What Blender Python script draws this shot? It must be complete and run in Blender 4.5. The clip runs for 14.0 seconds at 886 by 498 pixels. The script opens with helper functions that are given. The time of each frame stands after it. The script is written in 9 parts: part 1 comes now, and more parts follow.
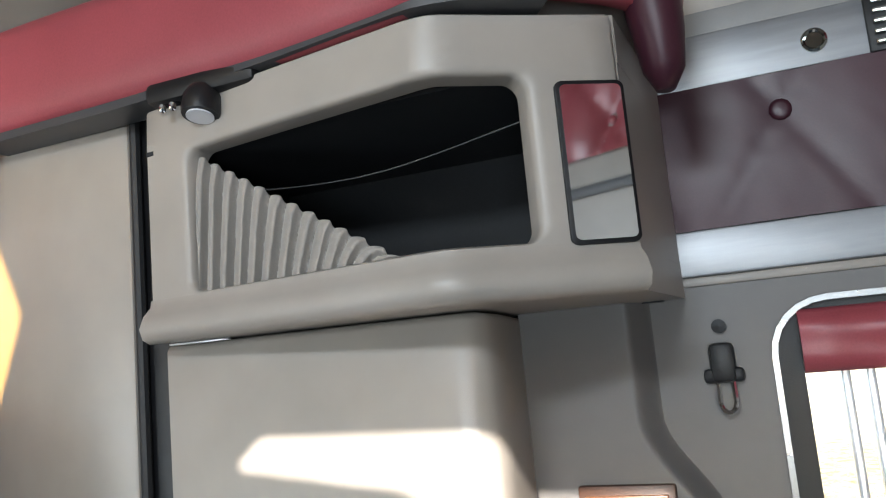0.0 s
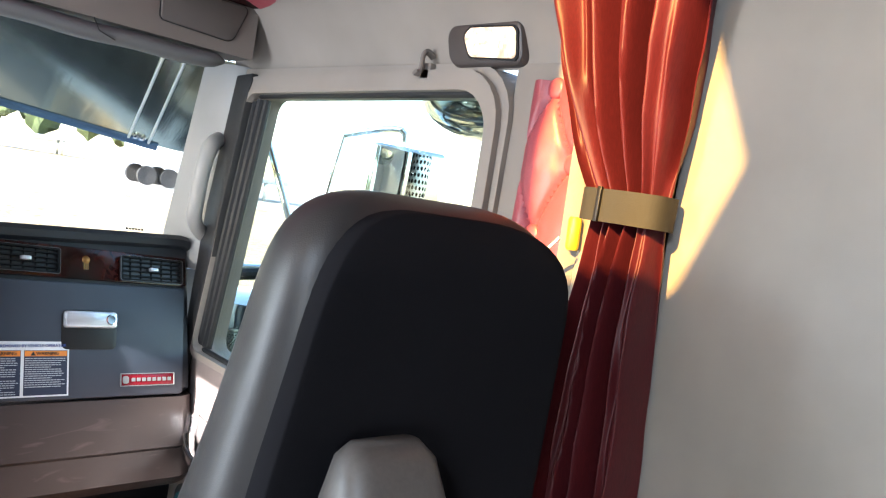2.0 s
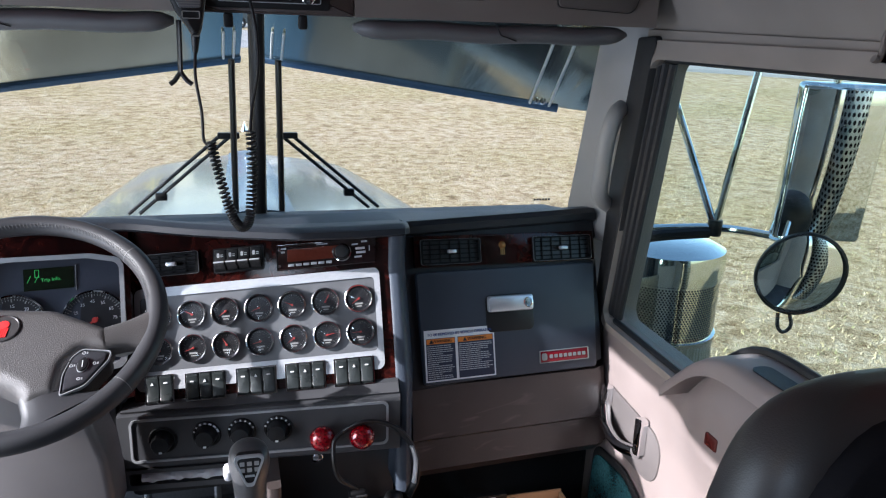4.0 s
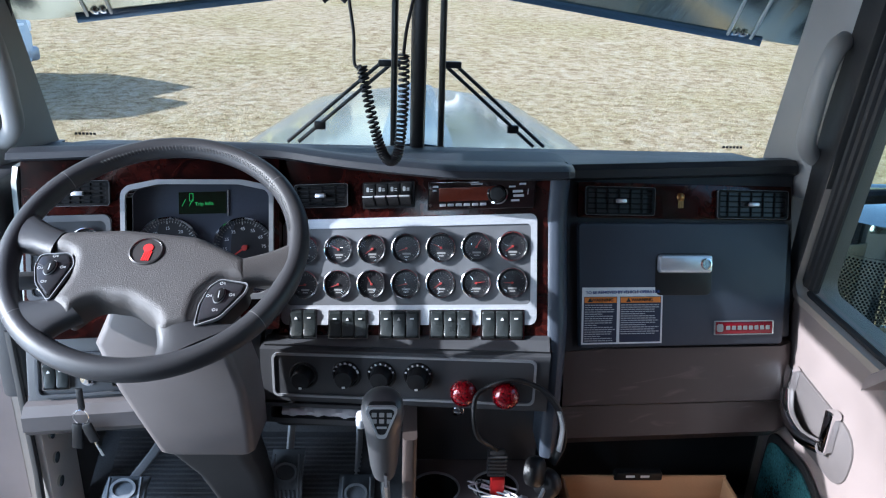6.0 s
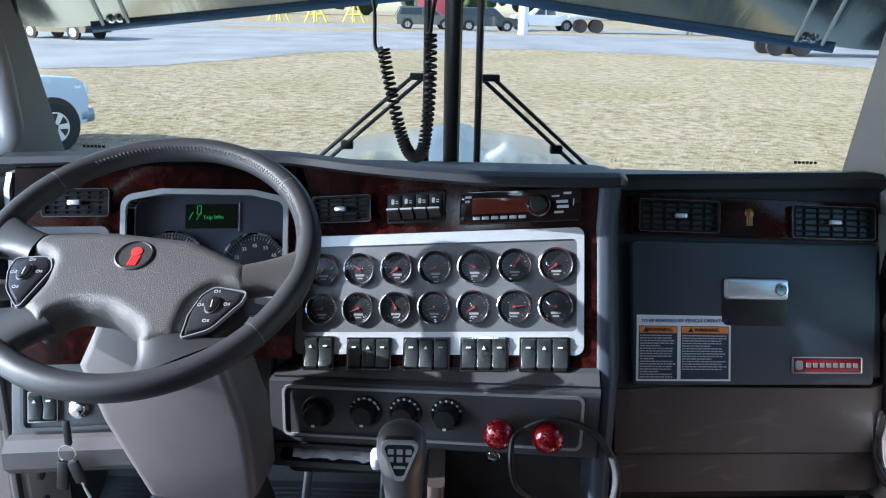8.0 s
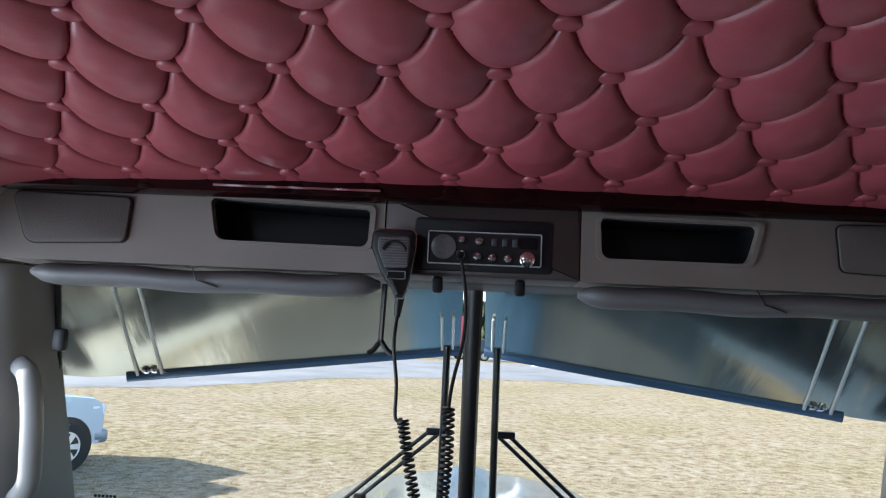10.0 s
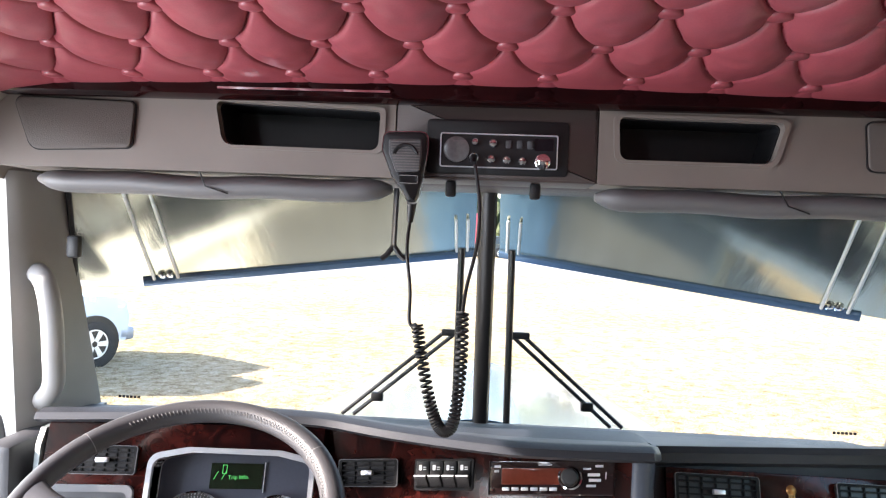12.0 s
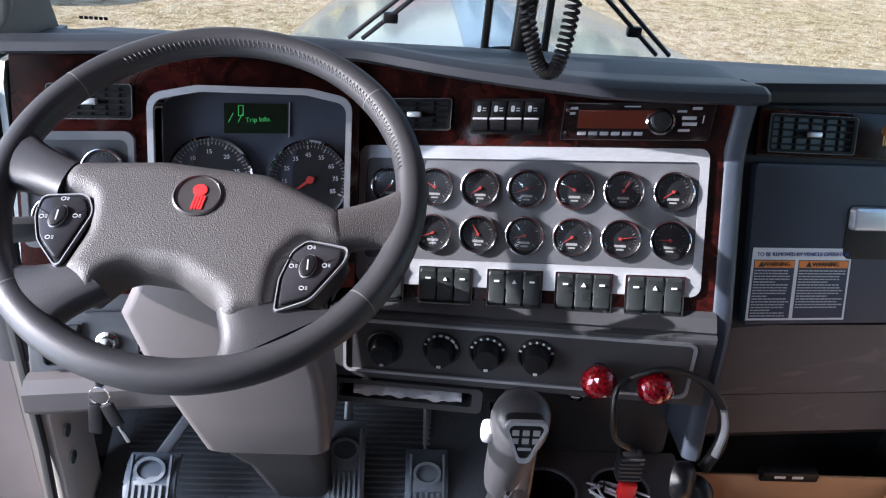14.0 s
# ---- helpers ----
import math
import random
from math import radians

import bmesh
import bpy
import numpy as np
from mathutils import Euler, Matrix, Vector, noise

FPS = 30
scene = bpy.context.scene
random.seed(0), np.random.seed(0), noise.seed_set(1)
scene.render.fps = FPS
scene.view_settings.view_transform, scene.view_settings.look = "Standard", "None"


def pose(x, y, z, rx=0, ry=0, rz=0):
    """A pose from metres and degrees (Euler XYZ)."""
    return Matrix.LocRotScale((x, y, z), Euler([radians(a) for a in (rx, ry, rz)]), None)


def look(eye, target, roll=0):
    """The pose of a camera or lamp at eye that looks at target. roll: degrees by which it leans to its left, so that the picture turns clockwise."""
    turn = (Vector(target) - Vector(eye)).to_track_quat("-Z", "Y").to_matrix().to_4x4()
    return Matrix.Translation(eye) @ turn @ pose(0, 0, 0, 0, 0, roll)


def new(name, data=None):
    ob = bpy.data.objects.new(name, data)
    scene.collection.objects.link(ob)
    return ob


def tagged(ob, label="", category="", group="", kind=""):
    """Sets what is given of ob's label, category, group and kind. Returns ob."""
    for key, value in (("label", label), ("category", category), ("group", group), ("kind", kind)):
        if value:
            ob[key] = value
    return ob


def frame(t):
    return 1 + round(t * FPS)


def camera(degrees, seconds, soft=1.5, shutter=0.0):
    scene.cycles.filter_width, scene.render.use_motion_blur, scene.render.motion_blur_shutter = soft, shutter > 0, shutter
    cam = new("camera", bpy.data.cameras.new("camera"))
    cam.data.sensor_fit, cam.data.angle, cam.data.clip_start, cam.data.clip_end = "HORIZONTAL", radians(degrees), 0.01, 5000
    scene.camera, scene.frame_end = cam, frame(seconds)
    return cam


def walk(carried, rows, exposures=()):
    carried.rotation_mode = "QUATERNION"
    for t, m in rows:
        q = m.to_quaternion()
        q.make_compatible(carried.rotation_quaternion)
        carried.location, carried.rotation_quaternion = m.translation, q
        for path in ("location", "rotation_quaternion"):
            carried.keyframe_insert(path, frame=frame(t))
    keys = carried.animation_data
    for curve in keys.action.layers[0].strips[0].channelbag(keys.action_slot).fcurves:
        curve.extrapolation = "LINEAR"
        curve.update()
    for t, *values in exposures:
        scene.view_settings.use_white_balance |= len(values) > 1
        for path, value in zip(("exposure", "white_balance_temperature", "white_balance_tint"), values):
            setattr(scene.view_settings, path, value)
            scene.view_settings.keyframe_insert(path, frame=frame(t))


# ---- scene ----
# ---------------------------------------------------------------- camera
cam = camera(59.8, 14.0, soft=1.15, shutter=0.0)
METRES, EYE, SIDE, TILT, LEAN, TURN = 1.75, 1.10, -0.057, 8.0, 5.2, -68.0
ROWS = [
    (0.0, 0.0, 0.0, 0.0, 0.0, 0.0, -0.0),
    (0.5, -0.0545, 0.0346, -0.0312, 6.54, -2.74, -2.17),
    (1.0, -0.1391, 0.0744, -0.0595, 12.84, -4.44, -5.27),
    (1.5, -0.222, 0.0996, -0.059, 19.6, -6.49, -8.96),
    (2.0, -0.3129, 0.1223, -0.0337, 27.46, -13.18, -10.52),
    (2.5, -0.382, 0.1496, 0.0404, 34.57, -19.12, -5.88),
    (3.0, -0.4141, 0.1569, 0.0836, 40.03, -22.21, -2.64),
    (3.5, -0.4155, 0.1661, 0.0891, 46.87, -24.62, -0.63),
    (4.0, -0.4055, 0.1728, 0.0891, 53.41, -25.9, 1.23),
    (6.5, -0.4835, 0.2332, 0.0323, 68.32, -29.93, 3.92),
    (7.0, -0.4973, 0.2446, 0.0031, 70.03, -29.76, 4.47),
    (7.5, -0.517, 0.2462, -0.0216, 69.62, -27.22, 4.38),
    (8.0, -0.5231, 0.2479, -0.0298, 69.19, -24.83, 4.49),
    (8.5, -0.52, 0.2472, -0.0047, 69.35, -19.57, 4.16),
    (9.0, -0.5173, 0.245, 0.0039, 69.79, -11.01, 3.34),
    (11.5, -0.5116, 0.2464, 0.0137, 71.5, 2.29, 3.66),
    (12.0, -0.5257, 0.2515, 0.0119, 71.69, -8.29, 3.78),
    (12.5, -0.5592, 0.2418, 0.0003, 70.87, -19.06, 3.58),
    (13.0, -0.6181, 0.222, -0.0097, 69.39, -28.22, 2.71),
    (13.5, -0.6589, 0.202, -0.0085, 67.95, -33.85, 2.04),
    (14.0, -0.6871, 0.189, -0.0156, 66.81, -36.79, 1.66),
]
BASE = 1.35
EXPOSURES = [(t, BASE + stops, kelvin, tint) for t, stops, kelvin, tint in (
    (0.0, 1.6, 6700, 11), (1.0, 1.65, 6850, 13), (1.5, 1.8, 6650, 13), (2.0, 1.68, 6350, 13), (2.5, 1.5, 6100, 13), (3.0, 1.05, 6150, 15), (3.5, 0.38, 6250, 15), (4.0, 0.15, 5850, 14),
    (6.5, 0.15, 5450, 10), (9.0, 0.05, 5550, 9), (9.4, 0.05, 5650, 10), (11.0, 1.25, 6300, 16), (11.5, 1.75, 6500, 18), (12.0, 1.45, 6750, 19), (12.5, 0.5, 6700, 16), (13.0, 0.1, 5850, 16), (14.0, 0.25, 5900, 18))]
walk(cam, [(t, pose(SIDE, 0, EYE, TILT, LEAN, TURN) @ pose(METRES * x, METRES * y, METRES * z, 90 + pitch, roll, yaw))
           for t, x, y, z, yaw, pitch, roll in ROWS], EXPOSURES)

# ---------------------------------------------------------------- daylight
SUN_WAY = Vector((1.0, 0.15, -0.45)).normalized()      # the way the sunlight travels
world = bpy.data.worlds.new("World")
scene.world = world
world.use_nodes = True
_wn = world.node_tree.nodes
_bg = _wn["Background"]
_sky = _wn.new("ShaderNodeTexSky")
_sky.sky_type = "NISHITA"
_sky.sun_disc = False
_sky.sun_elevation = math.asin(-SUN_WAY.z)
_sky.sun_rotation = math.atan2(-SUN_WAY.x, -SUN_WAY.y)
_bg.inputs["Strength"].default_value = 0.15
world.node_tree.links.new(_sky.outputs[0], _bg.inputs[0])
_sun = bpy.data.lights.new("sun", "SUN")
_sun.energy, _sun.angle, _sun.color = 4.8, radians(0.55), (1.0, 0.95, 0.88)
sun = new("sun", _sun)
sun.matrix_world = look((-40, -4, 18), Vector((-40, -4, 18)) + SUN_WAY)


def fill_light(name, at, wide, high, watts, dip=0.0, colour=(0.74, 0.88, 1.0)):
    """An added lamp for the sky's light through an opening on the truck's left."""
    d = bpy.data.lights.new(name, "AREA")
    d.shape, d.size, d.size_y, d.energy, d.color = "RECTANGLE", wide, high, watts, colour
    ob = new(name, d)
    ob.matrix_world = look(at, Vector(at) + Vector((1, 0, dip)))


# Added fill lamps; they brighten the cab beyond what the sky gives.
fill_light("door_opening_fill", (-1.34, 1.52, 0.85), 0.80, 1.10, 9.0)
fill_light("sleeper_window_fill", (-1.09, -0.29, 0.875), 0.46, 0.44, 1.8)
fill_light("roof_opening_fill", (-1.10, 0.15, 1.78), 0.44, 0.14, 3.2)


# ---------------------------------------------------------------- materials
def node_material(name):
    m = bpy.data.materials.new(name)
    m.use_nodes = True
    return m, m.node_tree.nodes, m.node_tree.links, m.node_tree.nodes["Principled BSDF"]


def surface(name, colour, rough=0.5, metal=0.0, vary=0.12, scale=6.0, fine=220.0, bump=0.12, dist=0.0006, wear=0.1,
            coat=0.0, sheen=0.0, spec=0.5, ramp=None, object_random=0.0, stretch=(1, 1, 1)):
    """A procedural surface: two scales of colour variation, uneven roughness and fine relief."""
    m, n, l, b = node_material(name)
    tc = n.new("ShaderNodeTexCoord")
    mp = n.new("ShaderNodeMapping")
    mp.inputs["Scale"].default_value = stretch
    l.new(tc.outputs["Object"], mp.inputs[0])
    big = n.new("ShaderNodeTexNoise")
    big.inputs["Scale"].default_value, big.inputs["Detail"].default_value = scale, 6
    small = n.new("ShaderNodeTexNoise")
    small.inputs["Scale"].default_value, small.inputs["Detail"].default_value = fine, 4
    for t in (big, small):
        l.new(mp.outputs[0], t.inputs["Vector"])
    r = n.new("ShaderNodeValToRGB")
    dark = tuple(c * (1 - vary) for c in colour)
    light = tuple(min(1, c * (1 + vary)) for c in colour)
    r.color_ramp.elements[0].position, r.color_ramp.elements[1].position = 0.3, 0.7
    r.color_ramp.elements[0].color, r.color_ramp.elements[1].color = (*(ramp[0] if ramp else dark), 1), (*(ramp[1] if ramp else light), 1)
    l.new(big.outputs[0], r.inputs[0])
    mix = n.new("ShaderNodeMixRGB")
    mix.blend_type, mix.inputs[0].default_value = "OVERLAY", min(1.0, vary * 1.6)
    l.new(r.outputs[0], mix.inputs[1])
    l.new(small.outputs[0], mix.inputs[2])
    out = mix.outputs[0]
    if object_random:
        info = n.new("ShaderNodeObjectInfo")
        hsv = n.new("ShaderNodeHueSaturation")
        mr = n.new("ShaderNodeMapRange")
        mr.inputs[3].default_value, mr.inputs[4].default_value = 1 - object_random, 1 + object_random
        l.new(info.outputs["Random"], mr.inputs[0])
        l.new(mr.outputs[0], hsv.inputs["Value"])
        l.new(out, hsv.inputs["Color"])
        out = hsv.outputs[0]
    l.new(out, b.inputs["Base Color"])
    rr = n.new("ShaderNodeMapRange")
    rr.inputs[3].default_value, rr.inputs[4].default_value = max(0.02, rough - wear), min(1, rough + wear)
    l.new(big.outputs[0], rr.inputs[0])
    l.new(rr.outputs[0], b.inputs["Roughness"])
    b.inputs["Metallic"].default_value = metal
    b.inputs["Specular IOR Level"].default_value = spec
    b.inputs["Coat Weight"].default_value = coat
    b.inputs["Coat Roughness"].default_value = 0.06
    b.inputs["Sheen Weight"].default_value = sheen
    if bump:
        bp = n.new("ShaderNodeBump")
        bp.inputs["Strength"].default_value, bp.inputs["Distance"].default_value = bump, dist
        l.new(small.outputs[0], bp.inputs["Height"])
        l.new(bp.outputs[0], b.inputs["Normal"])
    return m


def grained(name, colour, rough=0.5, cell=900.0, bump=0.35, vary=0.1, dist=0.0005, spec=0.5, wear=0.08):
    """Moulded plastic or leather with a pebbled grain."""
    m, n, l, b = node_material(name)
    tc = n.new("ShaderNodeTexCoord")
    vo = n.new("ShaderNodeTexVoronoi")
    vo.inputs["Scale"].default_value = cell
    big = n.new("ShaderNodeTexNoise")
    big.inputs["Scale"].default_value, big.inputs["Detail"].default_value = 7, 7
    for t in (vo, big):
        l.new(tc.outputs["Object"], t.inputs["Vector"])
    r = n.new("ShaderNodeValToRGB")
    r.color_ramp.elements[0].position, r.color_ramp.elements[1].position = 0.3, 0.72
    r.color_ramp.elements[0].color = (*(c * (1 - vary) for c in colour), 1)
    r.color_ramp.elements[1].color = (*(min(1, c * (1 + vary)) for c in colour), 1)
    l.new(big.outputs[0], r.inputs[0])
    l.new(r.outputs[0], b.inputs["Base Color"])
    rr = n.new("ShaderNodeMapRange")
    rr.inputs[3].default_value, rr.inputs[4].default_value = max(0.03, rough - wear), min(1, rough + wear)
    l.new(big.outputs[0], rr.inputs[0])
    l.new(rr.outputs[0], b.inputs["Roughness"])
    b.inputs["Specular IOR Level"].default_value = spec
    bp = n.new("ShaderNodeBump")
    bp.inputs["Strength"].default_value, bp.inputs["Distance"].default_value = bump, dist
    l.new(vo.outputs["Distance"], bp.inputs["Height"])
    l.new(bp.outputs[0], b.inputs["Normal"])
    return m


def glass(name, tint=(1, 1, 1), rough=0.0):
    m, n, l, b = node_material(name)
    n.remove(b)
    tr, gl, mx, fr = n.new("ShaderNodeBsdfTransparent"), n.new("ShaderNodeBsdfGlossy"), n.new("ShaderNodeMixShader"), n.new("ShaderNodeLayerWeight")
    tr.inputs[0].default_value = (*tint, 1)
    gl.inputs["Roughness"].default_value = rough
    fr.inputs[0].default_value = 0.5
    pw, ma = n.new("ShaderNodeMath"), n.new("ShaderNodeMath")
    pw.operation, pw.inputs[1].default_value = "POWER", 4.0
    ma.operation, ma.inputs[1].default_value, ma.inputs[2].default_value = "MULTIPLY_ADD", 0.6, 0.025
    l.new(fr.outputs["Facing"], pw.inputs[0])
    l.new(pw.outputs[0], ma.inputs[0])
    l.new(ma.outputs[0], mx.inputs[0])
    l.new(tr.outputs[0], mx.inputs[1])
    l.new(gl.outputs[0], mx.inputs[2])
    l.new(mx.outputs[0], n["Material Output"].inputs[0])
    return m


def glowing(name, colour, strength):
    m, n, l, b = node_material(name)
    b.inputs["Base Color"].default_value = (*colour, 1)
    b.inputs["Emission Color"].default_value = (*colour, 1)
    b.inputs["Emission Strength"].default_value = strength
    return m


def burl(name, dark, light, rough=0.22):
    """Glossy lacquered burl wood."""
    m, n, l, b = node_material(name)
    tc = n.new("ShaderNodeTexCoord")
    no = n.new("ShaderNodeTexNoise")
    no.inputs["Scale"].default_value, no.inputs["Detail"].default_value, no.inputs["Distortion"].default_value = 26, 9, 2.2
    wv = n.new("ShaderNodeTexNoise")
    wv.inputs["Scale"].default_value, wv.inputs["Detail"].default_value = 8, 3
    for t in (no, wv):
        l.new(tc.outputs["Object"], t.inputs["Vector"])
    mx = n.new("ShaderNodeMath")
    mx.operation = "MULTIPLY"
    l.new(no.outputs[0], mx.inputs[0])
    l.new(wv.outputs[0], mx.inputs[1])
    r = n.new("ShaderNodeValToRGB")
    r.color_ramp.elements[0].position, r.color_ramp.elements[1].position = 0.16, 0.42
    r.color_ramp.elements[0].color, r.color_ramp.elements[1].color = (*dark, 1), (*light, 1)
    l.new(mx.outputs[0], r.inputs[0])
    l.new(r.outputs[0], b.inputs["Base Color"])
    b.inputs["Roughness"].default_value = rough
    b.inputs["Specular IOR Level"].default_value = 0.3
    b.inputs["Coat Weight"].default_value = 0.15
    b.inputs["Coat Roughness"].default_value = 0.08
    return m


CHARCOAL = grained("charcoal_plastic", (0.044, 0.045, 0.049), 0.46, bump=0.25)
DASHTOP = grained("dash_top_vinyl", (0.020, 0.023, 0.029), 0.52, spec=0.28)
SLATE = grained("slate_plastic", (0.040, 0.050, 0.068), 0.42, spec=0.35)
TAUPE_DARK = grained("dark_taupe_plastic", (0.060, 0.046, 0.042), 0.44)
TAUPE = grained("taupe_plastic", (0.165, 0.138, 0.120), 0.55, bump=0.2)
DOORSKIN = grained("door_vinyl", (0.215, 0.176, 0.166), 0.5, bump=0.25)
BEIGE = grained("beige_trim", (0.245, 0.210, 0.184), 0.58, bump=0.2)
GREY_TRIM = grained("grey_trim", (0.25, 0.246, 0.242), 0.5, bump=0.25)
SLEEPER = grained("sleeper_moulding", (0.31, 0.28, 0.25), 0.42, bump=0.12)
WALLGREY = grained("sleeper_wall_grey", (0.140, 0.132, 0.126), 0.5, bump=0.2)
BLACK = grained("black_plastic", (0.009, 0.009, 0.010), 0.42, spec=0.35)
RUBBER = surface("black_rubber", (0.012, 0.012, 0.013), 0.6, vary=0.25, bump=0.2)
MAT = surface("floor_mat", (0.045, 0.047, 0.052), 0.62, vary=0.3, scale=9, bump=0.3)
LEATHER = grained("wheel_leather", (0.032, 0.032, 0.035), 0.43, cell=1300, bump=0.35, dist=0.0004, spec=0.36)
HUB = grained("hub_leather", (0.060, 0.055, 0.054), 0.50, cell=820, bump=0.75, dist=0.0006)
SEATCLOTH = grained("seat_cloth", (0.011, 0.0105, 0.0125), 0.8, cell=1500, bump=0.4, spec=0.06)
SEATVINYL = grained("seat_vinyl", (0.034, 0.031, 0.031), 0.40, cell=700, bump=0.2)
WOOD = burl("burl_wood", (0.005, 0.0017, 0.0017), (0.044, 0.0072, 0.0052), 0.14)
# shaded copy of the burl: the overhead dimness is put into its colour
WOODSHADED = burl("shaded_burl_wood", (0.003, 0.0012, 0.0015), (0.020, 0.004, 0.004), 0.12)
SATIN = surface("satin_silver", (0.38, 0.39, 0.41), 0.36, metal=0.42, vary=0.06, scale=20, fine=900, bump=0.05, stretch=(1, 20, 20))
FASCIA = surface("gauge_fascia", (0.086, 0.089, 0.096), 0.42, metal=0.2, vary=0.06, scale=14, fine=900, bump=0.04)
BEZEL = surface("gauge_bezel", (0.80, 0.81, 0.83), 0.12, metal=1.0, vary=0.05, bump=0.0, wear=0.06)
CHROME = surface("chrome", (0.80, 0.81, 0.83), 0.06, metal=1.0, vary=0.03, bump=0.0, wear=0.03)
STEEL = surface("polished_stainless", (0.62, 0.66, 0.64), 0.07, metal=1.0, vary=0.06, scale=3, bump=0.06, fine=16, dist=0.002, wear=0.05)
ALU = surface("brushed_aluminium", (0.62, 0.64, 0.68), 0.36, metal=0.7, vary=0.08, scale=8, fine=500, bump=0.1, stretch=(1, 12, 12))
RAIL = surface("rail_aluminium", (0.30, 0.31, 0.325), 0.42, metal=0.7, vary=0.10, scale=8, fine=500, bump=0.15, stretch=(12, 1, 12))
DIAL = surface("dial_black", (0.010, 0.010, 0.012), 0.35, vary=0.2, bump=0.0)
DIMPRINT = surface("dim_print", (0.22, 0.22, 0.22), 0.5, vary=0.05, bump=0.0)
WHITEPRINT = surface("white_print", (0.70, 0.71, 0.72), 0.5, vary=0.03, bump=0.0)
REDPRINT = surface("red_print", (0.65, 0.02, 0.02), 0.4, vary=0.05, bump=0.0)
CLEAR = glass("clear_glass", (0.97, 0.985, 0.975))
GREENGLASS = glass("tinted_glass", (0.86, 0.93, 0.89))
GAUGEGLASS = glass("gauge_glass", (0.96, 0.96, 0.96))
BURGUNDY = surface("burgundy_vinyl", (0.280, 0.055, 0.068), 0.37, vary=0.12, scale=5, fine=330, bump=0.16, spec=0.45)
BURGUNDY_D = surface("dark_burgundy_vinyl", (0.044, 0.009, 0.018), 0.45, vary=0.14, scale=5, fine=330, bump=0.16)
COLUMN = grained("column_plastic", (0.104, 0.092, 0.090), 0.47, bump=0.2)
VENTGREY = grained("vent_plastic", (0.0050, 0.0050, 0.0055), 0.5, bump=0.1, spec=0.12)


def scuffed(name, colour, light, rough=0.36):
    """Dark grained plastic with long pale scuff marks."""
    m = grained(name, colour, rough)
    n, l = m.node_tree.nodes, m.node_tree.links
    b = next(k for k in n if k.type == "BSDF_PRINCIPLED")
    tc = n.new("ShaderNodeTexCoord")
    mp = n.new("ShaderNodeMapping")
    mp.inputs["Scale"].default_value = (2.2, 1.0, 13.0)
    mp.inputs["Rotation"].default_value = (0.0, 0.16, 0.0)
    no = n.new("ShaderNodeTexNoise")
    no.inputs["Scale"].default_value, no.inputs["Detail"].default_value, no.inputs["Distortion"].default_value = 2.6, 5, 1.4
    r = n.new("ShaderNodeValToRGB")
    r.color_ramp.elements[0].position, r.color_ramp.elements[1].position = 0.60, 0.72
    l.new(tc.outputs["Object"], mp.inputs[0])
    l.new(mp.outputs[0], no.inputs["Vector"])
    l.new(no.outputs[0], r.inputs[0])
    mix = n.new("ShaderNodeMixRGB")
    mix.inputs[2].default_value = (*light, 1)
    l.new(r.outputs[0], mix.inputs[0])
    l.new(b.inputs["Base Color"].links[0].from_socket, mix.inputs[1])
    l.new(mix.outputs[0], b.inputs["Base Color"])
    return m


KNEE = scuffed("scuffed_knee_plastic", (0.046, 0.034, 0.032), (0.095, 0.074, 0.069))
CURTAIN = surface("satin_curtain", (0.074, 0.0085, 0.011), 0.46, vary=0.25, scale=9, fine=500, bump=0.25, sheen=0.0, spec=0.3, stretch=(1, 1, 0.2))
OLIVE = surface("olive_webbing", (0.024, 0.022, 0.016), 0.75, vary=0.1, fine=600, bump=0.3)
NET = surface("gathered_pocket", (0.27, 0.245, 0.22), 0.6, vary=0.1, fine=600, bump=0.25, sheen=0.3)
CARD = surface("cardboard", (0.43, 0.25, 0.13), 0.75, vary=0.08, scale=5, fine=160, bump=0.1, stretch=(1, 1, 6))
WHITECLOTH = surface("white_cloth", (0.62, 0.62, 0.65), 0.8, vary=0.06, fine=500, bump=0.3)
REDGLITTER = surface("red_glitter", (0.25, 0.001, 0.006), 0.12, metal=0.25, vary=0.8, scale=260, fine=600, bump=0.5, coat=1.0)
PAINT = surface("truck_paint", (0.135, 0.130, 0.115), 0.20, metal=0.35, vary=0.22, scale=2.2, fine=40, bump=0.0, coat=0.35, wear=0.12)
SKYPAINT = surface("sky_reflection_paint", (0.055, 0.105, 0.165), 0.24, metal=0.2, vary=0.12, scale=3, bump=0.0, coat=0.15)
PAINTLIGHT = surface("silver_paint", (0.52, 0.52, 0.50), 0.28, metal=0.08, vary=0.06, scale=3, bump=0.02, coat=0.8)
CARPAINT = surface("pickup_paint", (0.36, 0.45, 0.58), 0.25, metal=0.3, vary=0.04, scale=2, bump=0.0, coat=0.8)


# ---------------------------------------------------------------- mesh helpers
def thing(name, label, category, at=(0, 0, 0), group="", turn=(0, 0, 0)):
    ob = new(name)
    ob.empty_display_size = 0.05
    ob.matrix_world = pose(*at, *turn)
    return tagged(ob, label, category, group)


def mesh_of(bm, material, smooth=35):
    bmesh.ops.recalc_face_normals(bm, faces=bm.faces)
    me = bpy.data.meshes.new("mesh")
    if smooth:
        ang = radians(smooth)
        for f in bm.faces:
            f.smooth = True
        for e in bm.edges:
            e.smooth = e.is_manifold and e.calc_face_angle(0) < ang
    bm.to_mesh(me)
    bm.free()
    me.materials.append(material)
    return me


def part(name, bm, material, parent=None, label="", smooth=35, m=None):
    """Links a bmesh as one mesh object, under a thing or under a part; its points are in the parent's space."""
    ob = new(name, mesh_of(bm, material, smooth))
    ob.parent = parent
    if m is not None:
        ob.matrix_basis = m
    if label:
        ob["label"] = label
    return ob


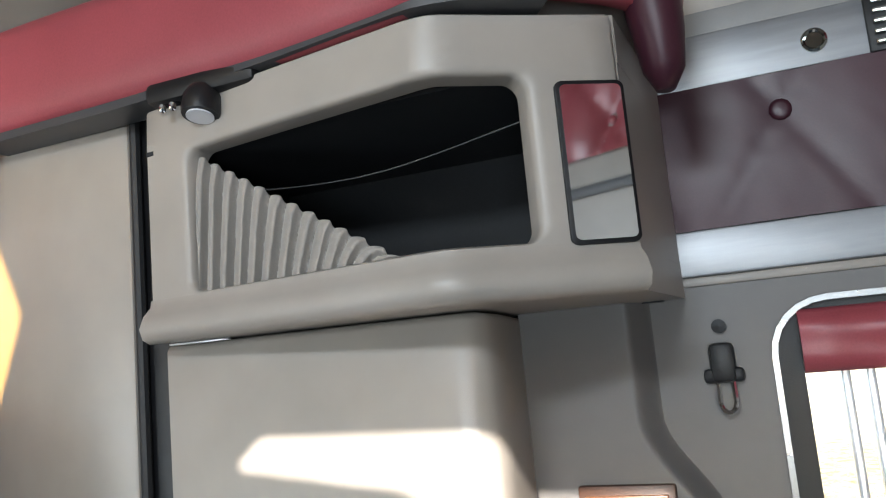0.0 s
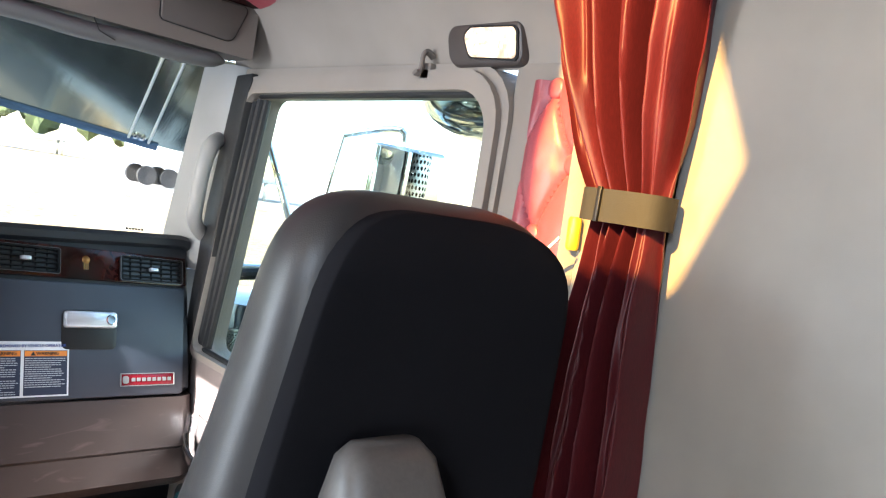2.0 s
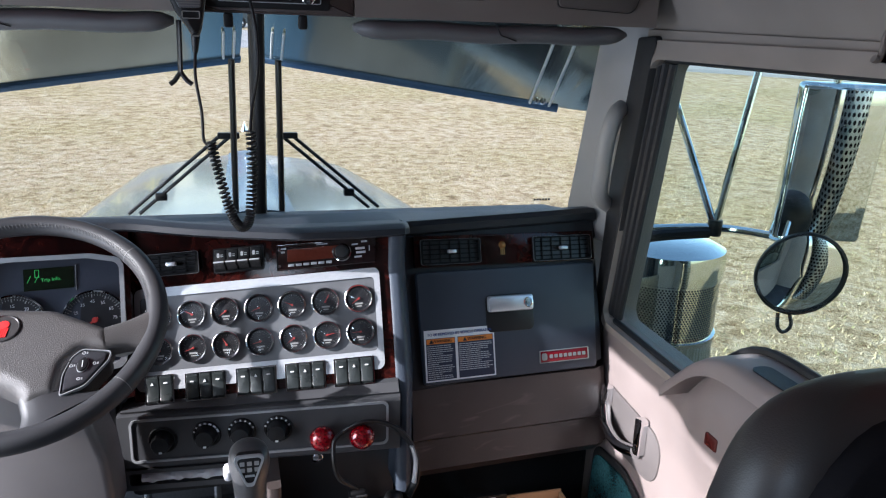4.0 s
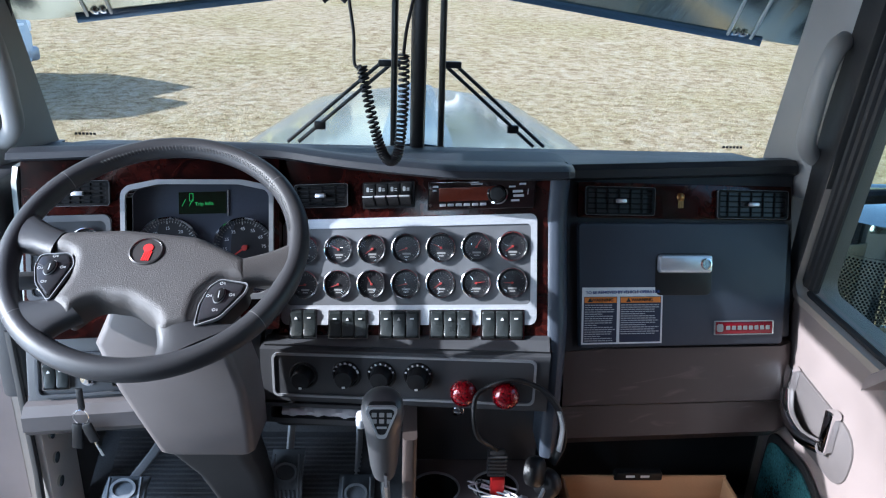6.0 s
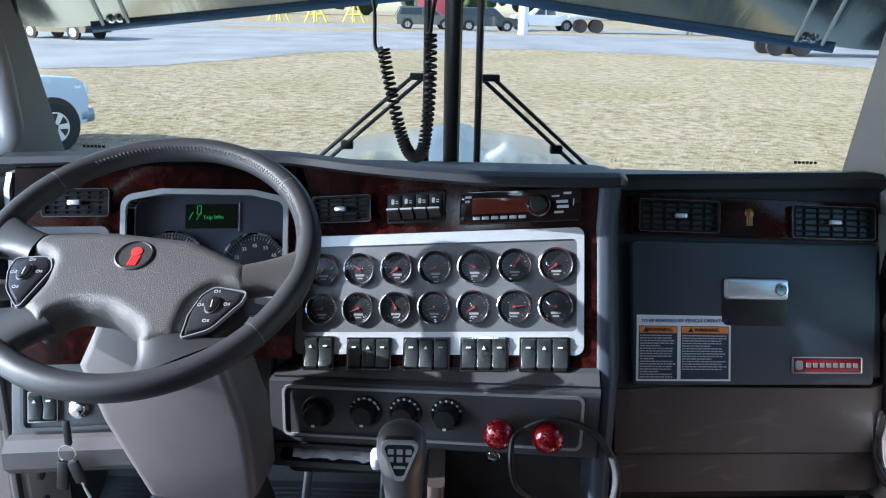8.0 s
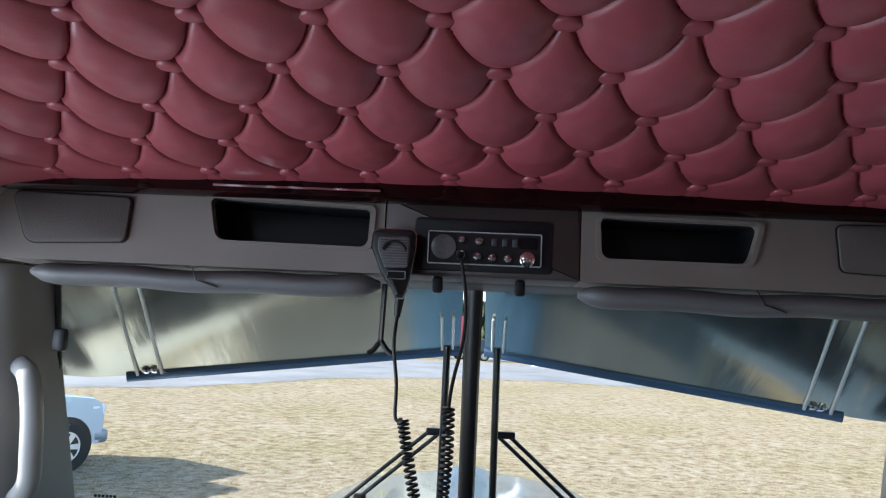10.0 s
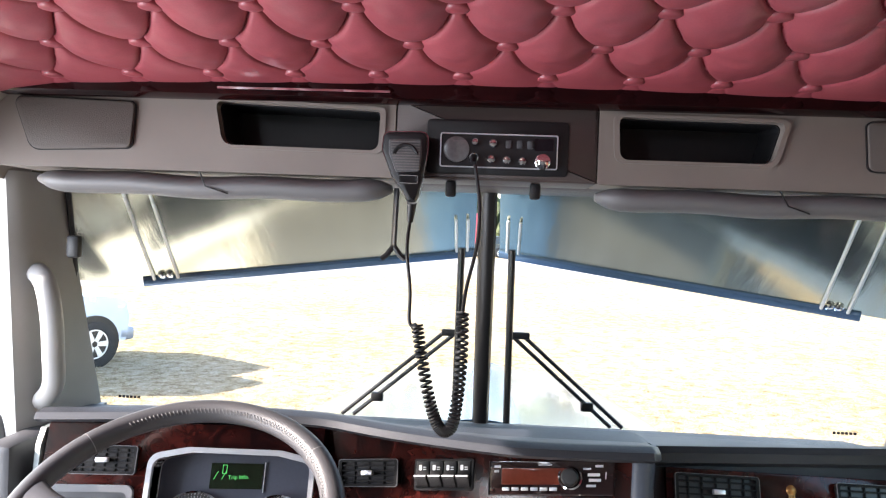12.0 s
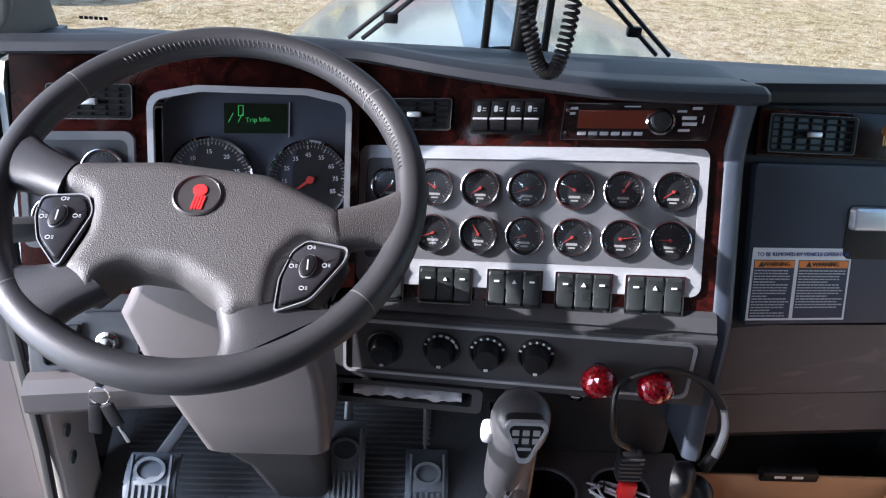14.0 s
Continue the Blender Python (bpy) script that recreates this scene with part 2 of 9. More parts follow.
def share(name, ob, m, parent):
    """Another piece on the mesh of ob."""
    o = new(name, ob.data)
    o.parent = parent
    o.matrix_basis = m
    return o


def structure(name, bm, material, label="", smooth=35, category=""):
    ob = part(name, bm, material, None, "", smooth)
    return tagged(ob, label or name.replace("_", " "), category, "", "structure")


def box(bm, lo, hi, bevel=0.0, seg=2, m=None):
    """A box from corner to corner, with rounded edges."""
    lo, hi = Vector(lo), Vector(hi)
    r = bmesh.ops.create_cube(bm, size=1.0)
    vs = r["verts"]
    c, s = (lo + hi) / 2, hi - lo
    for v in vs:
        v.co = Vector((c.x + v.co.x * s.x, c.y + v.co.y * s.y, c.z + v.co.z * s.z))
    if bevel > 0:
        es = list({e for v in vs for e in v.link_edges})
        r = bmesh.ops.bevel(bm, geom=es, offset=min(bevel, 0.45 * min(abs(s.x), abs(s.y), abs(s.z))), segments=seg, profile=0.5, affect="EDGES")
        vs = list({v for f in r["faces"] for v in f.verts} | {v for v in vs if v.is_valid})
    if m is not None:
        bmesh.ops.transform(bm, matrix=m, verts=vs)
    return vs


def loops(bm, rings, close=True, cap0=False, cap1=False):
    """Skin a row of equally long rings of points."""
    vr = [[bm.verts.new(p) for p in ring] for ring in rings]
    n = len(vr[0])
    for a, b in zip(vr, vr[1:]):
        for i in range(n if close else n - 1):
            j = (i + 1) % n
            bm.faces.new((a[i], a[j], b[j], b[i]))
    if cap0:
        bm.faces.new(vr[0])
    if cap1:
        bm.faces.new(vr[-1][::-1])
    return vr


def frame_of(axis):
    z = Vector(axis).normalized()
    x = z.orthogonal().normalized()
    return x, z.cross(x), z


def lathe(bm, prof, at=(0, 0, 0), axis=(0, 0, 1), n=24, cap=True):
    """Turn a profile of (radius, height) round an axis."""
    x, y, z = frame_of(axis)
    at = Vector(at)
    rings = [[at + z * hh + (x * math.cos(2 * math.pi * i / n) + y * math.sin(2 * math.pi * i / n)) * max(r, 1e-5) for i in range(n)] for r, hh in prof]
    return loops(bm, rings, True, cap and prof[0][0] > 1e-4, cap and prof[-1][0] > 1e-4)


def smooth_path(pts, per=6, closed=False):
    """Catmull-Rom through the points."""
    pts = [Vector(p) for p in pts]
    out, n = [], len(pts)
    for i in range(n if closed else n - 1):
        if closed:
            p0, p1, p2, p3 = (pts[(i + k) % n] for k in (-1, 0, 1, 2))
        else:
            p0, p1, p2, p3 = pts[max(i - 1, 0)], pts[i], pts[i + 1], pts[min(i + 2, n - 1)]
        for k in range(per):
            t = k / per
            out.append(0.5 * ((2 * p1) + (p2 - p0) * t + (2 * p0 - 5 * p1 + 4 * p2 - p3) * t * t + (3 * p1 - p0 - 3 * p2 + p3) * t ** 3))
    if not closed:
        out.append(pts[-1])
    return out


def tube(bm, pts, r, n=10, closed=False, flat=1.0, up=None):
    """A tube along a row of points; r: a radius or a function of 0..1."""
    pts = [Vector(p) for p in pts]
    m = len(pts)
    rings, nx = [], None
    for i, p in enumerate(pts):
        d = (pts[(i + 1) % m] - pts[i - 1]) if closed else (pts[min(i + 1, m - 1)] - pts[max(i - 1, 0)])
        d.normalize()
        if nx is None:
            nx = (Vector(up) - d * Vector(up).dot(d)).normalized() if up else d.orthogonal().normalized()
        else:
            nx = (nx - d * nx.dot(d)).normalized()
        ny = d.cross(nx)
        rr = r(i / (m - 1)) if callable(r) else r
        rings.append([p + (nx * math.cos(2 * math.pi * k / n) * flat + ny * math.sin(2 * math.pi * k / n)) * rr for k in range(n)])
    if closed:
        rings.append(rings[0])
        vr = [[bm.verts.new(q) for q in ring] for ring in rings[:-1]]
        for a in range(m):
            b = (a + 1) % m
            for i in range(n):
                j = (i + 1) % n
                bm.faces.new((vr[a][i], vr[a][j], vr[b][j], vr[b][i]))
        return vr
    return loops(bm, rings, True, True, True)


def round_poly(pts, r, n=5):
    """A flat polygon (pairs) with rounded corners; r: one radius, or one for each corner."""
    out, k = [], len(pts)
    for i in range(k):
        p, a, b = Vector(pts[i]), Vector(pts[i - 1]), Vector(pts[(i + 1) % k])
        ri = r[i] if isinstance(r, (list, tuple)) else r
        u, v = (a - p).normalized(), (b - p).normalized()
        ang = u.angle(v)
        cut = min(ri / math.tan(ang / 2), 0.49 * (a - p).length, 0.49 * (b - p).length) if ri > 0 else 0
        if cut <= 1e-6:
            out.append(tuple(p))
            continue
        ra = cut * math.tan(ang / 2)
        c = p + (u + v).normalized() * (ra / math.sin(ang / 2))
        s, e = p + u * cut - c, p + v * cut - c
        a0, a1 = math.atan2(s.y, s.x), math.atan2(e.y, e.x)
        da = (a1 - a0 + math.pi) % (2 * math.pi) - math.pi
        for j in range(n + 1):
            t = a0 + da * j / n
            out.append((c.x + ra * math.cos(t), c.y + ra * math.sin(t)))
    return out


def rect(x0, y0, x1, y1, r=0.0, n=5):
    return round_poly([(x0, y0), (x1, y0), (x1, y1), (x0, y1)], r, n)


def ray_poly(poly, c, t):
    d, best = (math.cos(t), math.sin(t)), None
    for i in range(len(poly)):
        (ax, ay), (bx, by) = poly[i - 1], poly[i]
        ex, ey = bx - ax, by - ay
        den = d[0] * ey - d[1] * ex
        if abs(den) < 1e-12:
            continue
        s = ((ax - c[0]) * ey - (ay - c[1]) * ex) / den
        q = ((ax - c[0]) * d[1] - (ay - c[1]) * d[0]) / den
        if s > 0 and -1e-9 <= q <= 1 + 1e-9 and (best is None or s > best):
            best = s
    return (c[0] + d[0] * (best or 0), c[1] + d[1] * (best or 0))


def ring_plate(bm, outer, inner, place, d0, d1, extra=()):
    """A plate with one opening: outer and inner are flat outlines, place(u, v, d) puts a flat point at a depth."""
    c = (sum(p[0] for p in inner) / len(inner), sum(p[1] for p in inner) / len(inner))
    ts = sorted({round(math.atan2(p[1] - c[1], p[0] - c[0]), 5) for p in list(outer) + list(inner)})
    o, i = [ray_poly(outer, c, t) for t in ts], [ray_poly(inner, c, t) for t in ts]
    rings = [[place(u, v, d0) for u, v in o], [place(u, v, d0) for u, v in i], [place(u, v, d1) for u, v in i], [place(u, v, d1) for u, v in o]]
    vr = [[bm.verts.new(p) for p in ring] for ring in rings]
    n = len(ts)
    for a in range(4):
        A, B = vr[a], vr[(a + 1) % 4]
        for k in range(n):
            j = (k + 1) % n
            bm.faces.new((A[k], A[j], B[j], B[k]))
    return vr


def slab(bm, outline, place, d0, d1, bevel=0.0):
    """A flat outline given thickness, with an eased front edge (front: d1)."""
    c = (sum(p[0] for p in outline) / len(outline), sum(p[1] for p in outline) / len(outline))
    rings = [[place(u, v, d0) for u, v in outline]]
    if bevel:
        s = 1 if d1 > d0 else -1
        def inset(k):
            out = []
            n = len(outline)
            for i in range(n):
                a, p, b = Vector(outline[i - 1]), Vector(outline[i]), Vector(outline[(i + 1) % n])
                t = (b - a)
                nn = Vector((-t.y, t.x)).normalized() if t.length > 1e-9 else Vector((0, 0))
                if nn.dot(Vector(c) - p) < 0:
                    nn = -nn
                out.append((p.x + nn.x * k, p.y + nn.y * k))
            return out
        rings += [[place(u, v, d1 - s * bevel) for u, v in outline], [place(u, v, d1 - s * bevel * 0.3) for u, v in inset(bevel * 0.3)],
                  [place(u, v, d1) for u, v in inset(bevel)]]
    else:
        rings += [[place(u, v, d1) for u, v in outline]]
    return loops(bm, rings, True, True, True)


def sheet(bm, fn, nu, nv):
    """A grid of points fn(u, v), u and v from 0 to 1."""
    g = [[bm.verts.new(fn(i / nu, j / nv)) for j in range(nv + 1)] for i in range(nu + 1)]
    for i in range(nu):
        for j in range(nv):
            bm.faces.new((g[i][j], g[i + 1][j], g[i + 1][j + 1], g[i][j + 1]))
    return g


def thick_sheet(bm, fn, nu, nv, depth):
    """The same with a back, depth a vector."""
    d = Vector(depth)
    g = sheet(bm, fn, nu, nv)
    k = [[bm.verts.new(v.co + d) for v in row] for row in g]
    for i in range(nu):
        for j in range(nv):
            bm.faces.new((k[i][j], k[i][j + 1], k[i + 1][j + 1], k[i + 1][j]))
    rim = [(g[i][0], g[i + 1][0], k[i + 1][0], k[i][0]) for i in range(nu)] + [(g[i + 1][nv], g[i][nv], k[i][nv], k[i + 1][nv]) for i in range(nu)]
    rim += [(g[0][j + 1], g[0][j], k[0][j], k[0][j + 1]) for j in range(nv)] + [(g[nu][j], g[nu][j + 1], k[nu][j + 1], k[nu][j]) for j in range(nv)]
    for f in rim:
        bm.faces.new(f)


def letters(name, text, size, m, material, parent=None, align="CENTER", depth=0.0004):
    cu = bpy.data.curves.new("text", "FONT")
    cu.body, cu.size, cu.extrude, cu.align_x, cu.align_y = text, size, depth, align, "CENTER"
    tmp = bpy.data.objects.new("text", cu)
    scene.collection.objects.link(tmp)
    dg = bpy.context.evaluated_depsgraph_get()
    me = bpy.data.meshes.new_from_object(tmp.evaluated_get(dg))
    bpy.data.objects.remove(tmp)
    bpy.data.curves.remove(cu)
    me.materials.clear()
    me.materials.append(material)
    ob = new(name, me)
    ob.parent = parent
    ob.matrix_basis = m
    return ob


def at_side(x, s=1):
    """Places a flat outline (y, z) on a side wall; d comes inwards."""
    return lambda u, v, d: (s * (x - d), u, v)


# ---------------------------------------------------------------- the cab's shell
def sweep(bm, path, prof, cap=True):
    """Draw a closed profile of (inwards, up) along a flat path of (x, y) points; inwards is to the path's left-hand normal."""
    rings = []
    n = len(path)
    for i, p in enumerate(path):
        a, b = Vector(path[max(i - 1, 0)]), Vector(path[min(i + 1, n - 1)])
        t = (b - a).normalized()
        nn = Vector((t.y, -t.x))
        rings.append([(p[0] + nn.x * d, p[1] + nn.y * d, z) for d, z in prof])
    return loops(bm, rings, True, cap, cap)


def plain(name, lo, hi, material, label, bevel=0.004):
    bm = bmesh.new()
    box(bm, lo, hi, bevel)
    return structure(name, bm, material, label)


# floor, firewall and the plain closing walls of the sleeper
plain("floor", (-1.14, -1.25, -0.05), (1.14, 2.52, 0.0), MAT, "dark rubber cab floor")
plain("wall_firewall", (-0.88, 2.48, 0.0), (0.88, 2.52, 0.84), CHARCOAL, "dark carpeted firewall under the dash")
plain("wall_rear", (-1.18, -1.29, -0.05), (1.18, -1.25, 2.4), SLEEPER, "plain beige rear wall of the sleeper")
# Left window is unseen, mirrored from the right wall for a fill lamp.
bm = bmesh.new()
ring_plate(bm, rect(-1.25, 0.0, 1.08, 1.62), rect(-0.56, 0.62, -0.025, 1.130, 0.07, 6), lambda u, v, d: (-1.12 - d, u, v), 0.0, 0.04)
left_wall = structure("wall_sleeper_left_lower", bm, SLEEPER, "beige sleeper side wall with window", smooth=0)
bm = bmesh.new()
slab(bm, rect(-0.56, 0.62, -0.025, 1.130, 0.07, 6), lambda u, v, d: (-1.15 - d, u, v), 0.0, 0.004)
part("window_pane", bm, CLEAR, left_wall).visible_shadow = False
plain("wall_sleeper_front_left", (-1.16, 1.08, 0.0), (-0.80, 1.12, 2.4), SLEEPER, "beige bulkhead end of the sleeper")
plain("wall_sleeper_front_right", (0.80, 1.08, 0.0), (1.16, 1.12, 2.4), SLEEPER, "beige bulkhead end of the sleeper")
plain("wall_sleeper_right_lower", (1.12, -1.25, 0.0), (1.16, -0.60, 2.4), SLEEPER, "plain beige sleeper side wall")
plain("wall_roof_front", (-1.16, 1.42, 1.60), (1.16, 1.46, 2.4), SLEEPER, "beige front of the raised sleeper roof")
plain("wall_roof_side_right", (1.12, -0.60, 1.56), (1.16, 1.46, 2.4), SLEEPER, "beige upper sleeper wall")
plain("ceiling_sleeper", (-1.18, -1.29, 2.4), (1.18, 1.46, 2.44), BEIGE, "plain raised sleeper ceiling")


# unseen upper left sleeper wall: two openings added to shape the low sun's patches
def roof_wall(name, outer, hole, tint, label):
    bm = bmesh.new()
    ring_plate(bm, rect(*outer), hole, lambda u, v, d: (-1.12 - d, u, v), 0.0, 0.04)
    w = structure(name, bm, SLEEPER, label, smooth=0)
    bm = bmesh.new()
    slab(bm, hole, lambda u, v, d: (-1.14 - d, u, v), 0.0, 0.004)
    part("sun_opening_pane", bm, tint, w, "", 0)


roof_wall("wall_roof_side_left", (-1.25, 1.62, 0.62, 2.4), round_poly([(0.364, 1.842), (0.307, 1.891), (-0.195, 1.880), (-0.195, 1.665), (-0.003, 1.748), (0.119, 1.810)], 0.008, 3),
          glass("roof_glass", (0.80, 0.80, 0.80)), "unseen upper sleeper wall with an opening cut for the sun patch")
# the amber of the sun patch is put into this pane's colour
roof_wall("wall_roof_side_left_front", (0.62, 1.62, 1.46, 2.4), round_poly([(0.724, 2.094), (0.794, 1.908), (1.035, 1.888), (1.075, 1.988), (1.085, 2.088), (1.070, 2.208), (1.015, 2.385), (0.865, 2.385), (0.791, 2.245)], 0.03, 4),
          glass("amber_sun_opening_glass", (0.82, 0.64, 0.34)), "unseen upper sleeper wall with an amber-paned opening cut for the sun patch")

# ---- doors
WINDOW = round_poly([(2.296, 0.675), (2.200, 1.288), (1.437, 1.302), (1.433, 0.675)], [0.03, 0.04, 0.07, 0.02], 6)


def door(side, name):
    s = 1 if side == "right" else -1
    bm = bmesh.new()
    outer = round_poly([(2.335, 0.02), (2.295, 1.345), (1.40, 1.345), (1.40, 0.02)], [0.05, 0.05, 0.09, 0.03], 6)
    ring_plate(bm, outer, WINDOW, at_side(0.79, s), -0.075, 0.0)
    d = structure(name, bm, BEIGE, "cab door with pinkish beige moulded panel and large window", category="door")
    # raised window surround, black front run channel, glass
    bm = bmesh.new()
    big = round_poly([(2.306, 0.66), (2.218, 1.325), (1.415, 1.335), (1.405, 0.66)], [0.03, 0.05, 0.09, 0.02], 6)
    ring_plate(bm, big, WINDOW, at_side(0.79, s), -0.01, 0.012)
    part("window_surround", bm, BEIGE, d)
    bm = bmesh.new()
    for k, (w, dd) in enumerate(((0.0, 0.0), (0.018, 0.008), (0.036, 0.016))):
        tube(bm, [(s * (0.80 + dd), 2.294 - w * 0.35, 0.68), (s * (0.80 + dd), 2.203 - w * 0.8, 1.28)], 0.009, 8)
    tube(bm, [(s * 0.805, 2.298, 0.672), (s * 0.805, 1.43, 0.672)], 0.011, 8)
    tube(bm, [(s * 0.805, 2.188, 1.292), (s * 0.805, 1.47, 1.304)], 0.011, 8)
    tube(bm, [(s * 0.805, 1.434, 1.25), (s * 0.805, 1.434, 0.67)], 0.009, 8)
    part("window_seal", bm, RUBBER, d, "black rubber run channel")
    bm = bmesh.new()
    slab(bm, round_poly([(2.345, 0.56), (2.300, 1.325), (2.178, 1.334), (2.196, 1.292), (2.298, 0.675), (2.318, 0.58)], [0.01, 0.05, 0.01, 0.03, 0.02, 0.02], 5), at_side(0.79, s), -0.004, 0.0145, 0.004)
    part("front_seal", bm, RUBBER, d, "broad black rubber seal along the door's front edge")
    bm = bmesh.new()
    slab(bm, round_poly([(2.296, 0.665), (2.200, 1.30), (1.43, 1.31), (1.425, 0.665)], 0.02), at_side(0.832, s), 0.0, 0.005)
    g = part("window_pane", bm, GREENGLASS, d)
    g.visible_shadow = False
    # moulded lower panel with the armrest hump
    bm = bmesh.new()
    def face(u, v):
        y = 2.30 - 0.88 * u
        hump = math.exp(-((y - 1.64) / 0.25) ** 4)
        top = 0.668 + 0.165 * hump
        z = 0.06 + (top - 0.06) * v
        depth = 0.012 + 0.075 * hump * max(0, min(1, (z - 0.50) / 0.14)) + 0.02 * max(0, 1 - abs(z - 0.40) / 0.14) * max(0, min(1, (2.0 - y) / 0.2))
        ease = min(1, v * 12, (1 - v) * 9 + 0.25, u * 14 + 0.1, (1 - u) * 14 + 0.1)
        return (s * (0.79 - depth * ease), y, z)
    thick_sheet(bm, face, 44, 30, (s * 0.012, 0, 0))
    part("door_panel", bm, DOORSKIN, d)
    bm = bmesh.new()
    rings = []
    for k in range(25):
        y = 1.905 - 0.465 * k / 24
        z = 0.664 + 0.165 * math.exp(-((y - 1.64) / 0.25) ** 4)
        rings.append([(s * a, y, z + b) for a, b in ((0.704, -0.030), (0.706, -0.008), (0.714, 0.000), (0.730, 0.004), (0.802, 0.004), (0.802, -0.030))])
    loops(bm, rings, True, True, True)
    part("armrest_top", bm, DOORSKIN, d, "rounded armrest top", 50)
    # flat black patch holds the shade of the armrest's hollow
    bm = bmesh.new()
    slab(bm, round_poly([(1.70, 0.728), (1.70, 0.765), (1.53, 0.772), (1.53, 0.733)], 0.014, 5), lambda u, v, e: (s * v, u, 0.8335 + e), 0.0, 0.002)
    part("pull_hollow_patch", bm, BLACK, d, "flat black patch drawn as the armrest's shaded hollow")
    bm = bmesh.new()
    tube(bm, [(s * 0.806, 1.90 - 0.44 * k / 16, 0.672 + 0.165 * math.exp(-((1.90 - 0.44 * k / 16 - 1.64) / 0.25) ** 4)) for k in range(17)], 0.009, 8)
    part("sill_seal", bm, RUBBER, d, "black rubber sill seal")
    bm = bmesh.new()
    box(bm, (0.700, 1.715, 0.672), (0.707, 1.748, 0.696), 0.004, m=Matrix.Diagonal((s, 1, 1, 1)))
    part("door_reflector", bm, surface("reflector_red", (0.07, 0.010, 0.008), 0.2, vary=0.1, bump=0.0) if s > 0 else bpy.data.materials["reflector_red"], d, "small dark red reflector")
    # lever handle in its recess
    bm = bmesh.new()
    slab(bm, round_poly([(2.225, 0.41), (2.225, 0.545), (1.975, 0.53), (1.985, 0.41)], [0.02, 0.02, 0.05, 0.05]), at_side(0.778, s), 0, 0.005, 0.003)
    plate = part("handle_plate", bm, COLUMN, d, "taupe handle plate")
    bm = bmesh.new()
    for y in (2.205, 2.045):
        box(bm, (0.752, y - 0.012, 0.462), (0.776, y + 0.012, 0.548), 0.006, m=Matrix.Diagonal((s, 1, 1, 1)))
    part("handle_mount", bm, CHROME, plate, "chrome handle mounts")
    bm = bmesh.new()
    tube(bm, smooth_path([(s * 0.760, 2.200, 0.492), (s * 0.748, 2.16, 0.466), (s * 0.746, 2.10, 0.456), (s * 0.756, 2.042, 0.470)], 6), 0.0165, 12, flat=0.8)
    part("handle_lever", bm, CHROME, plate, "chrome door lever")
    # low look-down window
    if s < 0:
        return d
    bm = bmesh.new()
    peep = round_poly([(2.27, 0.07), (2.25, 0.37), (2.10, 0.385), (1.90, 0.30), (1.87, 0.07)], [0.03, 0.04, 0.08, 0.08, 0.04], 5)
    slab(bm, peep, at_side(0.774, s), 0.0, 0.006, 0.004)
    part("look_down_window_frame", bm, RUBBER, d)
    bm = bmesh.new()
    c = (sum(p[0] for p in peep) / len(peep), sum(p[1] for p in peep) / len(peep))
    slab(bm, [(c[0] + (p[0] - c[0]) * 0.9, c[1] + (p[1] - c[1]) * 0.9) for p in peep], at_side(0.766, s), 0.0, 0.004)
    part("look_down_pane", bm, PEEP, d, "greenish look-down window pane")
    return d


PEEP = surface("peep_glass", (0.03, 0.10, 0.11), 0.06, vary=0.7, scale=9, bump=0.0, spec=0.8)
door("right", "door_1")
left_door = door("left", "door_2")
# the driver's door stands open
left_door.matrix_world = Matrix.Translation((-0.82, 2.33, 0)) @ Matrix.Rotation(radians(-82), 4, "Z") @ Matrix.Translation((0.82, -2.33, 0))
left_door["label"] = "open driver's cab door with moulded panel and large window"


# ---- side trim over the doors, pillars and panels behind the doors
def roof_trim(s, name):
    bm = bmesh.new()
    def fn(u, v):
        y = 1.305 + 0.995 * u
        front = max(0.0, (y - 1.95) / 0.35) ** 2
        x = 0.803 - 0.115 * (v ** 1.2) - 0.03 * front * v
        z = 1.335 + 0.140 * math.sin(v * math.pi / 2 * 0.95) - 0.012 * front * v
        return (s * x, y, z)
    thick_sheet(bm, fn, 40, 14, (s * 0.05, 0, 0.02))
    structure(name, bm, BEIGE, "smooth beige roof-side trim over the door")


roof_trim(1, "trim_roof_right")
roof_trim(-1, "trim_roof_left")


def a_pillar(s, name):
    bm = bmesh.new()
    rows = []
    for k in range(9):
        t = k / 8
        z = 0.86 + 0.49 * t
        gx, gy = (0.742 - 0.012 * t if s > 0 else 0.734 + 0.022 * t), 2.475 - 0.145 * t       # by the windscreen
        dx, dy = 0.800, 2.292 - 0.055 * t                    # by the door
        mx, my = (gx + dx) / 2 - 0.004, (gy + dy) / 2 - 0.035
        ring = []
        for a in range(7):
            u = a / 6
            x = (1 - u) ** 2 * gx + 2 * u * (1 - u) * mx + u * u * dx
            y = (1 - u) ** 2 * gy + 2 * u * (1 - u) * my + u * u * dy
            ring.append((s * x, y, z))
        ring += [(s * 0.87, dy, z), (s * 0.87, gy + 0.02, z)]
        rows.append(ring)
    loops(bm, rows, True, True, True)
    p = structure(name, bm, GREY_TRIM, "grey windscreen pillar trim with moulded grab handle")
    bm = bmesh.new()
    pts = smooth_path([(0.775, 2.335, 1.185), (0.730, 2.300, 1.165), (0.714, 2.296, 1.11), (0.714, 2.306, 1.04), (0.722, 2.322, 0.985), (0.758, 2.350, 0.950), (0.785, 2.36, 0.942)], 6)
    tube(bm, [(s * (x + 0.018), y - 0.028, z) for x, y, z in pts], 0.0145, 12, flat=1.25)
    part("grab_handle", bm, GREY_TRIM, p, "grey moulded grab handle")


a_pillar(1, "wall_pillar_right")
a_pillar(-1, "wall_pillar_left")


